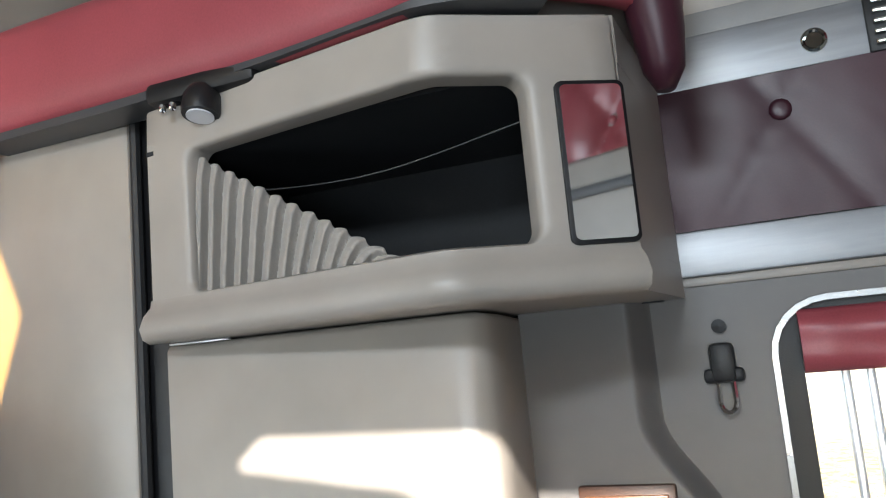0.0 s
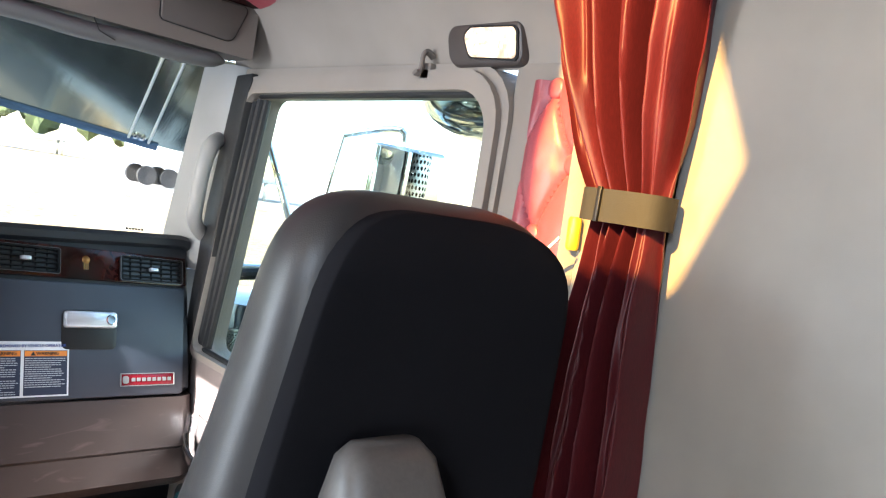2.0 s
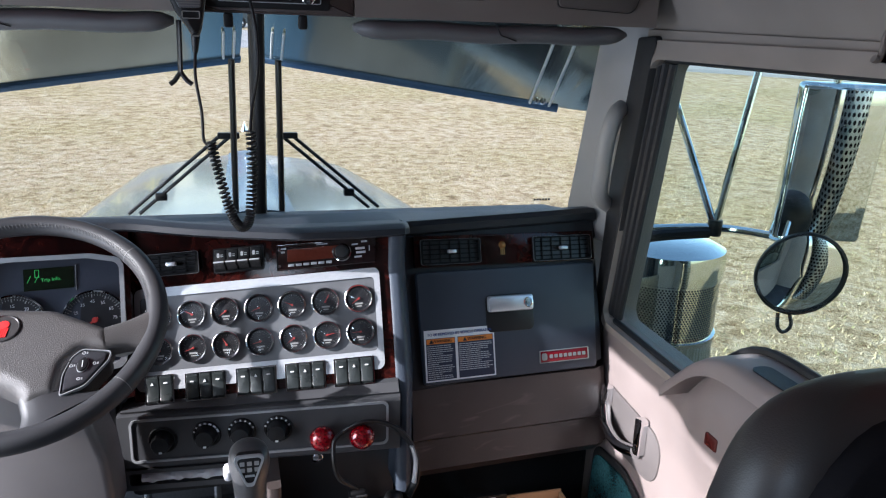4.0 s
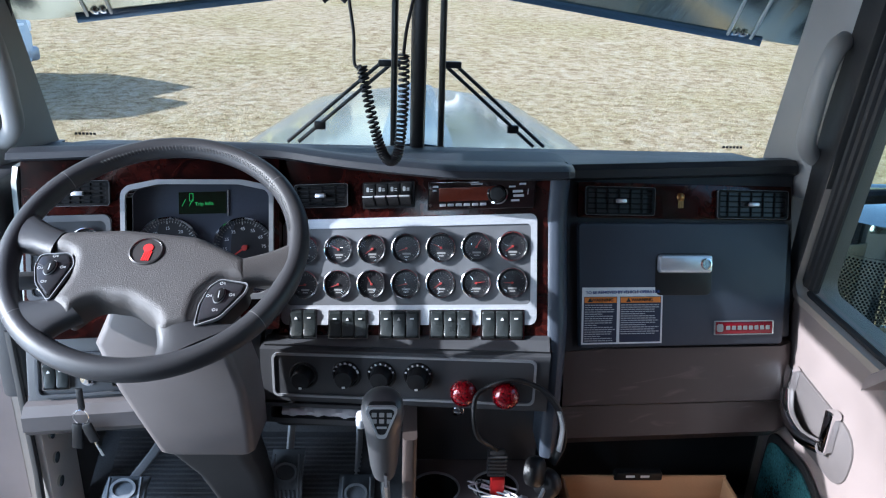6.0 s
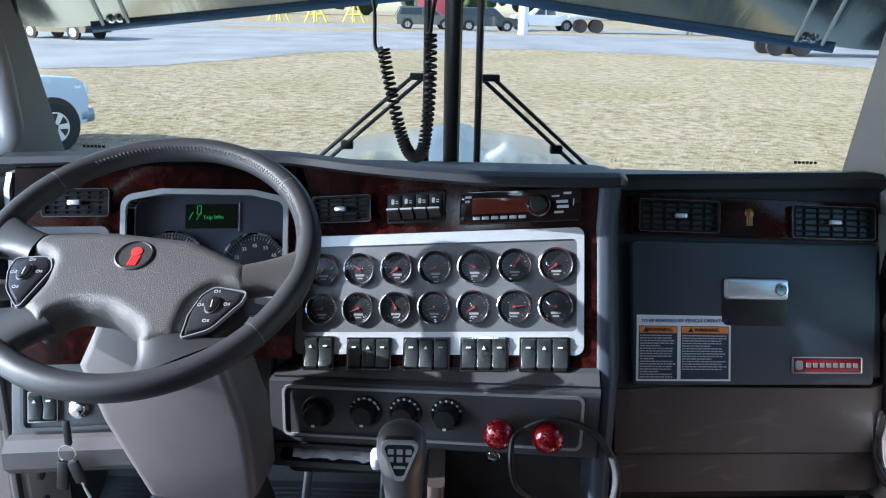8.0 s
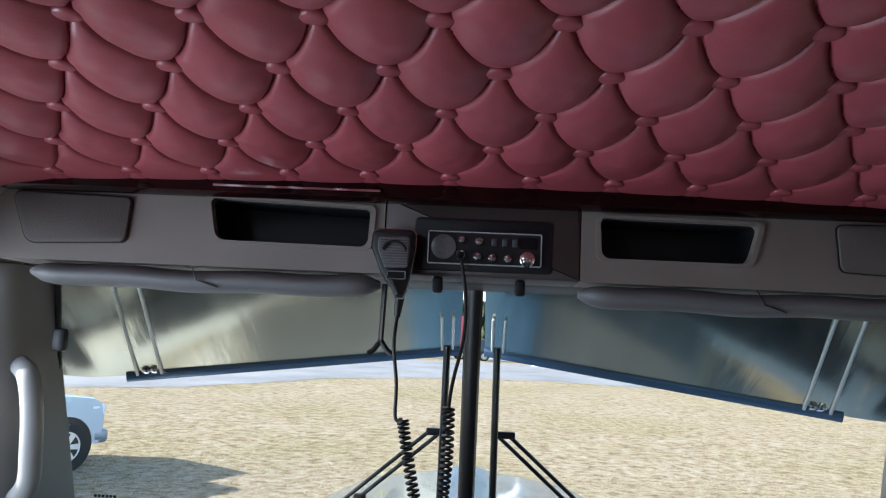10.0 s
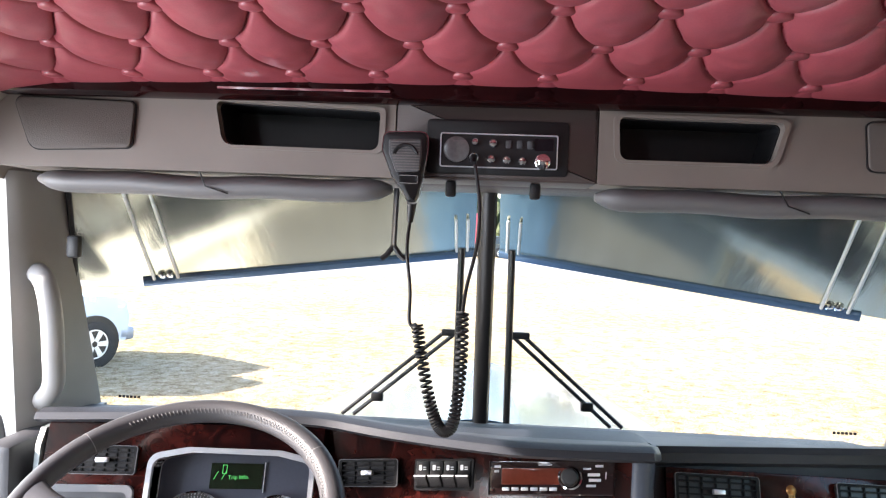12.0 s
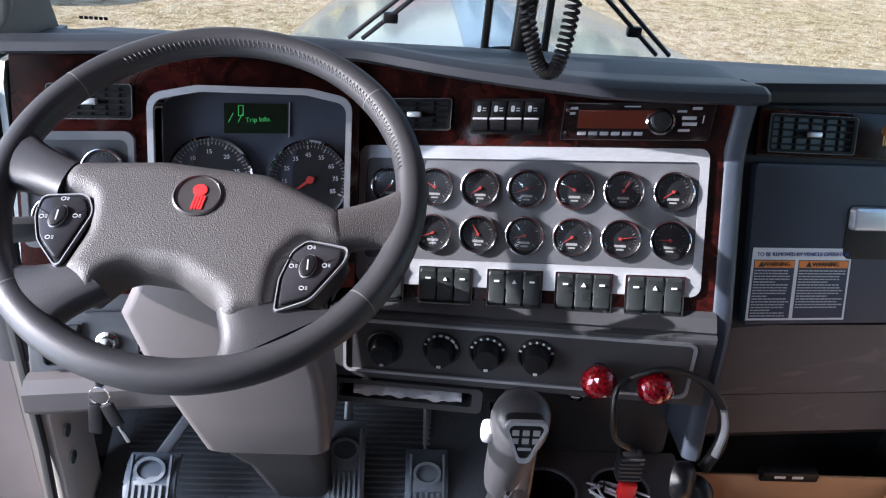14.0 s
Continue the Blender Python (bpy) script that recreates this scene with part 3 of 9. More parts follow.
def tufted(fn, u0, u1, v0, v1, s, r, H, step, shift=0.0, vshift=0.0, apart=None, sag=0.0):
    """Diamond-buttoned padding over a surface fn(u, v, height), buttons s apart in rows r apart."""
    bm = bmesh.new()
    nu, nv = max(2, round((u1 - u0) / step)), max(2, round((v1 - v0) / step))
    def pt(a, b):
        u, v = u0 + (u1 - u0) * a, v0 + (v1 - v0) * b
        w = v - vshift
        p, q = (u - shift) / s + w / (2 * r), (u - shift) / s - w / (2 * r)
        w += sag * (math.sin(math.pi * p) ** 2 + math.sin(math.pi * q) ** 2) * (1 - math.sin(math.pi * p) ** 2 * math.sin(math.pi * q) ** 2)
        p, q = (u - shift) / s + w / (2 * r), (u - shift) / s - w / (2 * r)
        sp, sq = abs(math.sin(math.pi * p)), abs(math.sin(math.pi * q))
        pillow = (sp * sq) ** 0.36
        i, j = round(p), round(q)
        bu, bv = ((i + j) / 2) * s + shift, (i - j) * r + vshift
        d = math.hypot(u - bu, v - bv)
        pull = math.exp(-(d / (0.20 * s)) ** 2)
        wr = 0.0012 * noise.noise(Vector((u * 45, v * 45, 3.1))) + 0.002 * noise.noise(Vector((u * 12, v * 12, 1.7)))
        groove = 0.38 * H * math.exp(-(min(sp, sq) / 0.05) ** 2)
        return fn(u, v, H * pillow - 0.5 * H * pull - groove + wr * pillow)
    sheet(bm, pt, nu, nv)
    for i in range(-40, 41):
        for j in range(-40, 41):
            u, v = (i + j) / 2 * s + shift, (i - j) * r + vshift
            if u0 + 0.01 < u < u1 - 0.01 and v0 + 0.01 < v < v1 - 0.01:
                c, e1 = Vector(fn(u, v, 0.02 * H)), Vector(fn(u, v, 0.4 * H))
                if apart is not None:
                    apart.append(bmesh.new())
                lathe(bm if apart is None else apart[-1], [(0.0, 0.0030), (0.009, 0.0026), (0.0140, 0.0012), (0.0158, -0.0018), (0.0150, -0.008)], c, e1 - c, 12, False)
    return bm


# buttoned ceiling over the front of the cab
def ceil_z(x, y):
    t = y - 1.55
    return 1.558 - 0.10 * t - 0.07 * t * t - 0.012 * (x / 0.66) ** 2 - 0.008 * max(0.0, (abs(x) - 0.60) / 0.1) ** 2


bm = tufted(lambda u, v, h: (u, v, ceil_z(u, v) - h * min(1.0, 0.1 + (2.098 - v) / 0.14)), -0.745, 0.745, 1.515, 2.098, 0.1168, 0.1025, 0.0155, 0.0025, shift=-0.041, vshift=1.66, sag=-0.0072)
structure("ceiling", bm, BURGUNDY, "burgundy vinyl ceiling with diamond buttoning", smooth=60)
bm = bmesh.new()
thick_sheet(bm, lambda u, v: (-0.71 + 1.42 * u, 1.42 + 0.115 * v, ceil_z(-0.71 + 1.42 * u, 1.52) + 0.026 - 0.012 * v), 30, 4, (0, 0, 0.03))
structure("ceiling_headliner", bm, BEIGE, "plain beige headliner strip")
plain("ceiling_outer_roof", (-0.9, 1.44, 1.60), (0.9, 2.46, 1.64), PAINTLIGHT, "outer cab roof")


# panels behind the right door
def rear_quarter(s, name):
    bm = bmesh.new()
    box(bm, (0.800, 1.06, 0.0), (0.86, 1.412, 1.395), 0.01, m=Matrix.Diagonal((s, 1, 1, 1)))
    structure(name, bm, BEIGE, "beige panel behind the door")


rear_quarter(1, "wall_quarter_right")
rear_quarter(-1, "wall_quarter_left")
side_buttons = []
bm = tufted(lambda u, v, h: (0.788 - h * min(1.0, 0.25 + min(u - 1.222, 1.354 - u) / 0.02), u, v), 1.222, 1.354, 0.70, 1.316, 0.104, 0.105, 0.015, 0.0042, shift=1.316, vshift=0.045, apart=side_buttons)
ob = part("buttoned_side_panel", bm, BURGUNDY, None, "", 60)
tagged(ob, "burgundy buttoned vinyl side panel beside the door", "wall panel")
for b_ in side_buttons:
    part("button", b_, BURGUNDY, ob, "", 60)

plain("trim_side_strip", (0.770, 1.168, 0.30), (0.802, 1.221, 1.345), BEIGE, "plain beige strip beside the buttoned panel", 0.008)

# padded band and plain lower panel on the rear wall of the sleeper
bm = tufted(lambda u, v, h: (u, -1.246 + h, v), -1.10, 1.10, 1.70, 2.36, 0.26, 0.20, 0.020, 0.02, shift=-0.10, vshift=1.80)
tagged(part("padded_rear_panel", bm, BURGUNDY, None, "", 60), "burgundy buttoned vinyl panel on the sleeper rear wall", "wall panel")
plain("trim_rear_strip", (-1.10, -1.25, 1.575), (1.10, -1.236, 1.61), CHARCOAL, "dark strip on the sleeper rear wall")

# ---- windscreen: two flat panes, centre post
for s, nm in ((1, "window_1"), (-1, "window_2")):
    bm = bmesh.new()
    q = [(s * 0.012, 2.605, 0.865), (s * 0.765, 2.47, 0.865), (s * 0.745, 2.315, 1.40), (s * 0.012, 2.425, 1.40)]
    a = [bm.verts.new(p) for p in q]
    b = [bm.verts.new((p[0], p[1] + 0.005, p[2])) for p in q]
    bm.faces.new(a)
    bm.faces.new(b[::-1])
    for i in range(4):
        j = (i + 1) % 4
        bm.faces.new((a[i], b[i], b[j], a[j]))
    g = structure(nm, bm, CLEAR, "flat clear windscreen pane", category="window", smooth=0)
    g.visible_shadow = False
    bm = bmesh.new()
    tube(bm, [q[0], q[1], q[2], q[3]], 0.008, 8, closed=True)
    part("window_frame", bm, RUBBER, g, "black rubber windscreen gasket")
    # etched maker's mark low in the outer corner
    bm = bmesh.new()
    for k in range(6):
        box(bm, (0.655 + 0.0075 * k, -0.0004, -0.0025), (0.6605 + 0.0075 * k, 0.0, 0.0025), 0)
    part("etched_mark", bm, BLACK, g, "", 0, m=Matrix.Translation((0 if s > 0 else -1.365, 2.474, 0.93)))
bm = bmesh.new()
tube(bm, [(0, 2.585, 0.85), (0, 2.40, 1.42)], 0.0165, 12, flat=0.8)
structure("window_post", bm, BLACK, "black centre post of the windscreen")
# ---------------------------------------------------------------- dashboard
def FP(u, v, d):
    """Sloping fascia before the driver: u across, v height, d towards the rear."""
    return Vector((u, 2.265 + 0.30 * (v - 0.88) + 0.13 * (u + 0.4) - d * 0.958, v + d * 0.287))


def CS(u, v, d):
    """Middle fascia, turned to the driver and falling a little towards him."""
    return Vector((u - d * 0.2, 2.194 + 0.45 * (min(v, 0.857) - 0.808) - 0.22 * (u - 0.176) - d * 0.91, v + 0.125 * (u - 0.176) + d * 0.36))


def LP(u, v, d):
    """Lower panel beside the column."""
    return Vector((u, 2.17 + 0.25 * (v - 0.55) + 0.13 * (u + 0.5) - d * 0.96, v + d * 0.25))


def GP(u, v, d):
    """Sloping glove-box face, which falls away to the door."""
    return Vector((u + d * 0.12, 2.212 + 0.15 * (u - 0.317) + 0.36 * (v - 0.715) - d * 0.94, v - 0.05 * (u - 0.317) + d * 0.32))


def HP(u, v, d):
    """Heater-panel face, turned to the driver."""
    return Vector((u - d * 0.18, 2.099 - 0.2 * (u - 0.219) + 0.05 * (v - 0.617) - d * 0.97, v + 0.089 * (u - 0.219) + d * 0.05))


def basis(P, u, v, d=0.0):
    """A pose on such a face: x across, y up the face, z out of it."""
    o = P(u, v, d)
    x, z = (P(u + 0.01, v, d) - o).normalized(), (P(u, v, d + 0.01) - o).normalized()
    y = z.cross(x)
    return Matrix(((x.x, y.x, z.x, o.x), (x.y, y.y, z.y, o.y), (x.z, y.z, z.z, o.z), (0, 0, 0, 1)))


flat = lambda u, v, d: (u, v, d)
dash = thing("dashboard", "charcoal truck dashboard with dark burl wood panels and chrome-ringed gauges", "dashboard")

# padded top and body over the driver and the middle
bm = bmesh.new()
prof = [(2.615, 0.80), (2.615, 0.882), (2.50, 0.905), (2.36, 0.925), (2.26, 0.946), (2.205, 0.957), (2.184, 0.953), (2.178, 0.943), (2.190, 0.936),
        (2.232, 0.938), (2.40, 0.930), (2.34, 0.625), (2.34, 0.60), (2.36, 0.56), (2.40, 0.50), (2.47, 0.50), (2.47, 0.80)]
rings = []
for k in range(33):
    x = -0.724 + (0.264 + 0.724) * k / 32
    arch = 0.012 * math.exp(-((x + 0.42) / 0.22) ** 2)
    bulge = 0.018 * math.exp(-((x - 0.02) / 0.26) ** 4)
    hollow = 0.075 * min(1.0, max(0.0, (0.05 - x) / 0.30)) - 0.045 * max(0.0, (-0.25 - x) / 0.52)
    lip = lambda y: max(0.0, min(1.0, (2.40 - y) / 0.14))
    rings.append([(x, y + (hollow - bulge) * lip(y) * (z > 0.9), z + (arch if y < 2.5 and z > 0.93 else 0)) for y, z in prof])
rings.append([(0.280, 2.36 + (y - 2.36) * 0.90, 0.92 + (z - 0.92) * 0.8) for y, z in prof])
rings.append([(0.289, 2.36 + (y - 2.36) * 0.62, 0.915 + (z - 0.915) * 0.6) for y, z in prof])
loops(bm, rings, True, True, True)
part("padded_top", bm, DASHTOP, dash)
# rounded divider beside the glove box
bm = bmesh.new()
rings = []
for k in range(17):
    t = k / 16
    v = 0.42 + 0.520 * t
    o = CS(0.262, max(v, 0.640), 0) if v > 0.640 else CS(0.262, 0.640, 0).lerp(HP(0.262, 0.50, 0), (0.640 - v) / 0.22)
    w, d = 0.020, 0.010 + 0.006 * max(0.0, (0.70 - v) / 0.3)
    ring = [(0.257 + w * math.cos(a), o.y - d * math.sin(a) ** 0.8 + 0.006 + (0.035 * max(0.0, math.cos(a)) ** 2), v) for a in [math.pi * i / 10 for i in range(11)]]
    ring += [(0.257 - w, o.y + 0.08, v), (0.257 + w + 0.012, o.y + 0.08, v)]
    rings.append(ring)
loops(bm, rings, True, True, True)
part("divider", bm, SLATE, dash, "rounded slate-grey divider")
# glove-box side body
bm = bmesh.new()
prof = [(2.615, 0.80), (2.615, 0.882), (2.50, 0.900), (2.36, 0.917), (2.29, 0.935), (2.262, 0.938), (2.248, 0.930), (2.247, 0.915), (2.262, 0.905),
        (2.150, 0.60), (2.160, 0.59), (2.40, 0.50), (2.47, 0.50), (2.47, 0.80)]


def glove_ring(x, back, drop):
    """The dash's section before the passenger; its front follows the glove-box face."""
    turn = lambda y, z: y + (0.15 * (x - 0.317) + 0.022 if y < 2.30 else 0.0)
    return [(x, min(turn(y, z) + back, 2.615), z - drop) for y, z in prof]


loops(bm, [glove_ring(x, 0.0, 0.0) for x in (0.285, 0.45, 0.62, 0.738)] + [glove_ring(0.765, 0.012, 0.006), glove_ring(0.776, 0.04, 0.02)], True, True, True)
part("passenger_top", bm, DASHTOP, dash, "dark padded dash top")
bm = bmesh.new()
slab(bm, round_poly([(0.311, 0.606), (0.740, 0.606), (0.748, 0.835), (0.304, 0.831)], 0.008), GP, 0.0, 0.012, 0.004)
glove = part("glove_box_door", bm, SLATE, dash, "blue-grey glove box door")
# no recess here: the finger pocket's shade is a flat black patch
bm = bmesh.new()
slab(bm, rect(0.461, 0.700, 0.579, 0.777, 0.012), GP, 0.0115, 0.0135, 0.001)
part("latch_pocket_patch", bm, BLACK, glove, "flat black patch drawn as the shaded finger pocket")
bm = bmesh.new()
slab(bm, rect(0.4645, 0.742, 0.575, 0.775, 0.006), GP, 0.012, 0.026, 0.005)
latch = part("latch", bm, ALU, glove, "satin silver latch")
bm = bmesh.new()
lathe(bm, [(0.0115, 0), (0.0115, 0.003), (0.009, 0.0035), (0.0085, 0.0015), (0.0, 0.0015)], GP(0.560, 0.7585, 0.0255), GP(0, 0, 1) - GP(0, 0, 0), 20)
part("latch_lock", bm, CHROME, glove, "key lock in the latch")
# red maker's plate, drawn as plain shapes
GN = lambda u, v, d: GP(0.5895 + (u - 0.577) * 1.14, 0.627 + (v - 0.630) * 1.05, d)
bm = bmesh.new()
slab(bm, rect(0.577, 0.630, 0.687, 0.652, 0.002), GN, 0.012, 0.0145, 0.001)
part("name_plate", bm, surface("red_enamel", (0.19, 0.006, 0.014), 0.25, vary=0.08, bump=0.0), glove, "small red enamel plate with silver rim")
bm = bmesh.new()
ring_plate(bm, rect(0.5755, 0.6285, 0.6885, 0.6535, 0.002), rect(0.577, 0.630, 0.687, 0.652, 0.001), GN, 0.012, 0.0158)
slab(bm, rect(0.580, 0.634, 0.592, 0.648, 0.004), GN, 0.0145, 0.0155)
part("plate_rim", bm, DIMPRINT, glove, "silver rim of the plate")
for k in range(8):
    bm = bmesh.new()
    slab(bm, rect(0.598 + 0.0108 * k, 0.6375, 0.6050 + 0.0108 * k, 0.6445, 0.001), GN, 0.0145, 0.0156)
    part("plate_mark", bm, DIMPRINT, glove)
# hazard sticker
GS = lambda u, v, d: GP(0.3135 + (u - 0.319) * 1.025, 0.6125 + (v - 0.610) * 1.005, d)
bm = bmesh.new()
slab(bm, rect(0.319, 0.610, 0.479, 0.712), GS, 0.012, 0.0132)
DIMWHITE = surface("small_white_print", (0.42, 0.43, 0.45), 0.5, vary=0.05, bump=0.0)
stick = part("warning_sticker", bm, WHITEPRINT, glove, "white warning sticker with orange headers")
bm = bmesh.new()
slab(bm, rect(0.3225, 0.613, 0.3875, 0.6955), GS, 0.0132, 0.0136)
slab(bm, rect(0.3935, 0.613, 0.4755, 0.6955), GS, 0.0132, 0.0136)
part("text_panel", bm, surface("ink_blue", (0.012, 0.018, 0.045), 0.45, vary=0.05, bump=0.0), stick)
bm = bmesh.new()
slab(bm, rect(0.3235, 0.6845, 0.3865, 0.6945), GS, 0.0136, 0.0139)
slab(bm, rect(0.3945, 0.6845, 0.4745, 0.6945), GS, 0.0136, 0.0139)
part("warning_header", bm, surface("orange_ink", (0.75, 0.22, 0.02), 0.45, vary=0.05, bump=0.0), stick)
bm = bmesh.new()
rnd = random.Random(4)
for x0, w in ((0.3245, 0.060), (0.3955, 0.077)):
    for k in range(17 if w < 0.07 else 14):
        z = 0.6812 - 0.0040 * k
        end = x0 + w * (rnd.uniform(0.86, 1.0) if k % 5 != 4 else rnd.uniform(0.4, 0.7))
        x = x0
        while x < end:
            e = min(end, x + rnd.uniform(0.003, 0.009))
            slab(bm, [(x, z - 0.0016), (e, z - 0.0016), (e, z), (x, z)], GS, 0.0136, 0.0139)
            x = e + 0.0011
part("small_print", bm, DIMWHITE, stick, "", 0)["kind"] = "stuff"
letters("sticker_heading", "TO BE REMOVED BY VEHICLE OPERATOR", 0.0082, basis(GS, 0.399, 0.7035, 0.0146), surface("blue_ink", (0.02, 0.05, 0.22), 0.5, vary=0.03, bump=0.0), stick)
INK = surface("black_ink", (0.01, 0.01, 0.01), 0.5, vary=0.03, bump=0.0)
letters("sticker_warning", "WARNING", 0.0092, basis(GS, 0.358, 0.6893, 0.0148), INK, stick)
letters("sticker_warning", "WARNING", 0.0092, basis(GS, 0.437, 0.6893, 0.0148), INK, stick)
bm = bmesh.new()
for x in (0.334, 0.410):
    bm = bmesh.new()
    slab(bm, [(x - 0.005, 0.6858), (x + 0.005, 0.6858), (x, 0.6935)], GS, 0.0139, 0.0142)
    part("warning_triangle", bm, INK, stick, "", 0)


# pale painted end of the dash at the driver's door
bm = bmesh.new()
loops(bm, [[(-0.727, y, z), (-0.716, y - 0.004, z), (-0.716, y + 0.20, z), (-0.727, y + 0.20, z)] for y, z in ((2.165, 0.49), (2.195, 0.70), (2.225, 0.90), (2.24, 0.925))], True, True, True)
part("dash_end", bm, surface("dash_end_paint", (0.15, 0.17, 0.17), 0.4, vary=0.08), dash, "pale grey end trim of the dash")


# ---- vents
def vent(P, u0, v0, u1, v1, parent, split=2):
    bm = bmesh.new()
    ring_plate(bm, rect(u0, v0, u1, v1, 0.005), rect(u0 + 0.005, v0 + 0.004, u1 - 0.005, v1 - 0.004, 0.003), P, -0.012, 0.010)
    v = part("vent", bm, VENTGREY, parent, "black louvred air vent")
    bm = bmesh.new()
    slab(bm, rect(u0 + 0.003, v0 + 0.003, u1 - 0.003, v1 - 0.003), P, -0.016, -0.012)
    part("vent_back", bm, DIAL, v)
    n = 4
    for k in range(n):
        z = v0 + 0.006 + (v1 - v0 - 0.012) * (k + 0.5) / n
        bm = bmesh.new()
        slab(bm, [(u0 + 0.004, z - 0.0014), (u1 - 0.004, z - 0.0014), (u1 - 0.004, z + 0.0014), (u0 + 0.004, z + 0.0014)], P, -0.008, 0.006)
        part("slat", bm, VENTGREY, v)
    split = split * 2 + 1
    for k in range(split):
        u = u0 + (u1 - u0) * (k + 1) / (split + 1)
        bm = bmesh.new()
        slab(bm, [(u - 0.001, v0 + 0.004), (u + 0.001, v0 + 0.004), (u + 0.001, v1 - 0.004), (u - 0.001, v1 - 0.004)], P, -0.011, -0.004)
        part("vane", bm, VENTGREY, v)
    bm = bmesh.new()
    c = (u0 + u1) / 2
    box(bm, (-0.010, -0.004, 0.0), (0.010, 0.004, 0.010), 0.002, m=basis(P, c, (v0 + v1) / 2, 0.004))
    part("thumb_tab", bm, ALU, v, "silver thumb tab")
    bm = bmesh.new()
    ring_plate(bm, rect(u0 - 0.0006, v0 - 0.0006, u1 + 0.0006, v1 + 0.0006, 0.005), rect(u0 + 0.0002, v0 + 0.0002, u1 - 0.0002, v1 - 0.0002, 0.0045), P, 0.004, 0.0112)
    part("vent_trim", bm, FASCIA, v, "thin grey edge")
    return v


bm = bmesh.new()
slab(bm, rect(0.303, 0.840, 0.753, 0.904, 0.004), GP, 0.0, 0.008, 0.002)
strip = part("wood_strip", bm, WOOD, dash, "glossy burl wood vent strip")
GV = lambda u, v, d: GP(u, v, 0.016 + 0.4 * d)
FV = lambda u, v, d: FP(u, v, 0.008 + 0.4 * d)
CV = lambda u, v, d: CS(u, v, 0.008 + 0.4 * d)
vent(GV, 0.314, 0.846, 0.453, 0.896, dash)
vent(GV, 0.585, 0.843, 0.737, 0.895, dash)
bm = bmesh.new()
lathe(bm, [(0.0, 0.0115), (0.006, 0.0105), (0.009, 0.008), (0.0095, 0.006)], GP(0.512, 0.880, 0), GP(0, 0, 1) - GP(0, 0, 0), 14)
for k in range(3):
    slab(bm, rect(0.507 + 0.004 * k, 0.860, 0.5095 + 0.004 * k, 0.874), GP, 0.008, 0.0095)
part("strip_badge", bm, surface("bronze", (0.30, 0.15, 0.05), 0.3, metal=0.8, bump=0.0), dash, "small bronze badge")

# ---- knee panel under the glove box
bm = bmesh.new()
kp = [(2.190, 0.598), (2.158, 0.492), (2.165, 0.484), (2.145, 0.425), (2.165, 0.400), (2.33, 0.375), (2.42, 0.42), (2.42, 0.598)]
loops(bm, [[(x, y + (0.12 * (x - 0.317) - 0.012 if y < 2.3 else 0.0), z - 0.04 * (x - 0.317)) for y, z in kp] for x in (0.286, 0.40, 0.55, 0.74)] + [[(0.772, y + 0.06, z - 0.02) for y, z in kp]], True, True, True)
part("knee_panel", bm, KNEE, dash, "scuffed dark brown knee panel")

# ---- driver and middle fascia
HOLE = round_poly([(-0.535, 0.690), (-0.280, 0.690), (-0.280, 0.876), (-0.335, 0.888), (-0.475, 0.891), (-0.535, 0.880)], [0.02, 0.02, 0.016, 0.03, 0.03, 0.016], 5)
HOOD = round_poly([(-0.543, 0.680), (-0.272, 0.680), (-0.272, 0.884), (-0.33, 0.8965), (-0.48, 0.8995), (-0.543, 0.888)], [0.02, 0.02, 0.022, 0.03, 0.03, 0.022], 5)
bm = bmesh.new()
ring_plate(bm, rect(-0.712, 0.622, -0.262, 0.935, 0.004), HOLE, FP, -0.03, 0.0)
part("wood_fascia", bm, WOOD, dash, "dark red burl wood fascia")
bm = bmesh.new()
loops(bm, [[CS(u, v, d) for v, d in ((0.640, -0.008), (0.640, 0.0), (0.857, 0.0), (top, 0.0), (top, -0.008), (0.857, -0.008))] for u, top in ((-0.266, 0.985), (0.239, 0.935))], True, True, True)
part("wood_fascia", bm, WOOD, dash, "dark red burl wood fascia")
bm = bmesh.new()
ring_plate(bm, HOOD, HOLE, FP, -0.040, 0.008)
part("cluster_hood", bm, SATIN, dash, "satin silver cluster surround")
bm = bmesh.new()
slab(bm, HOOD, FP, -0.052, -0.034)
cluster = part("cluster_face", bm, surface("cluster_face", (0.03, 0.035, 0.05), 0.4, vary=0.1, bump=0.05), dash, "dark blue-grey instrument face")


def dial_marks(r, n, a0, a1, long=0.16, every=5):
    bm = bmesh.new()
    for k in range(n + 1):
        a = radians(a0 + (a1 - a0) * k / n)
        w = 0.010 * r if k % every else 0.020 * r
        l = (long if k % every == 0 else long * 0.55) * r
        c, s = math.cos(a), math.sin(a)
        q = [(c * r - s * w, s * r + c * w), (c * r + s * w, s * r - c * w), (c * (r - l) + s * w, s * (r - l) - c * w), (c * (r - l) - s * w, s * (r - l) + c * w)]
        slab(bm, q, flat, 0.0, 0.0006)
    return bm


def needle_mesh(r):
    bm = bmesh.new()
    slab(bm, [(-0.14 * r, -0.045 * r), (0.80 * r, -0.012 * r), (0.80 * r, 0.012 * r), (-0.14 * r, 0.045 * r)], flat, 0.0012, 0.0022)
    lathe(bm, [(0.11 * r, 0.0008), (0.11 * r, 0.0030), (0.0, 0.0034)], n=12)
    return bm


NEEDLE = surface("needle_red", (0.30, 0.03, 0.025), 0.4, vary=0.03, bump=0.0)


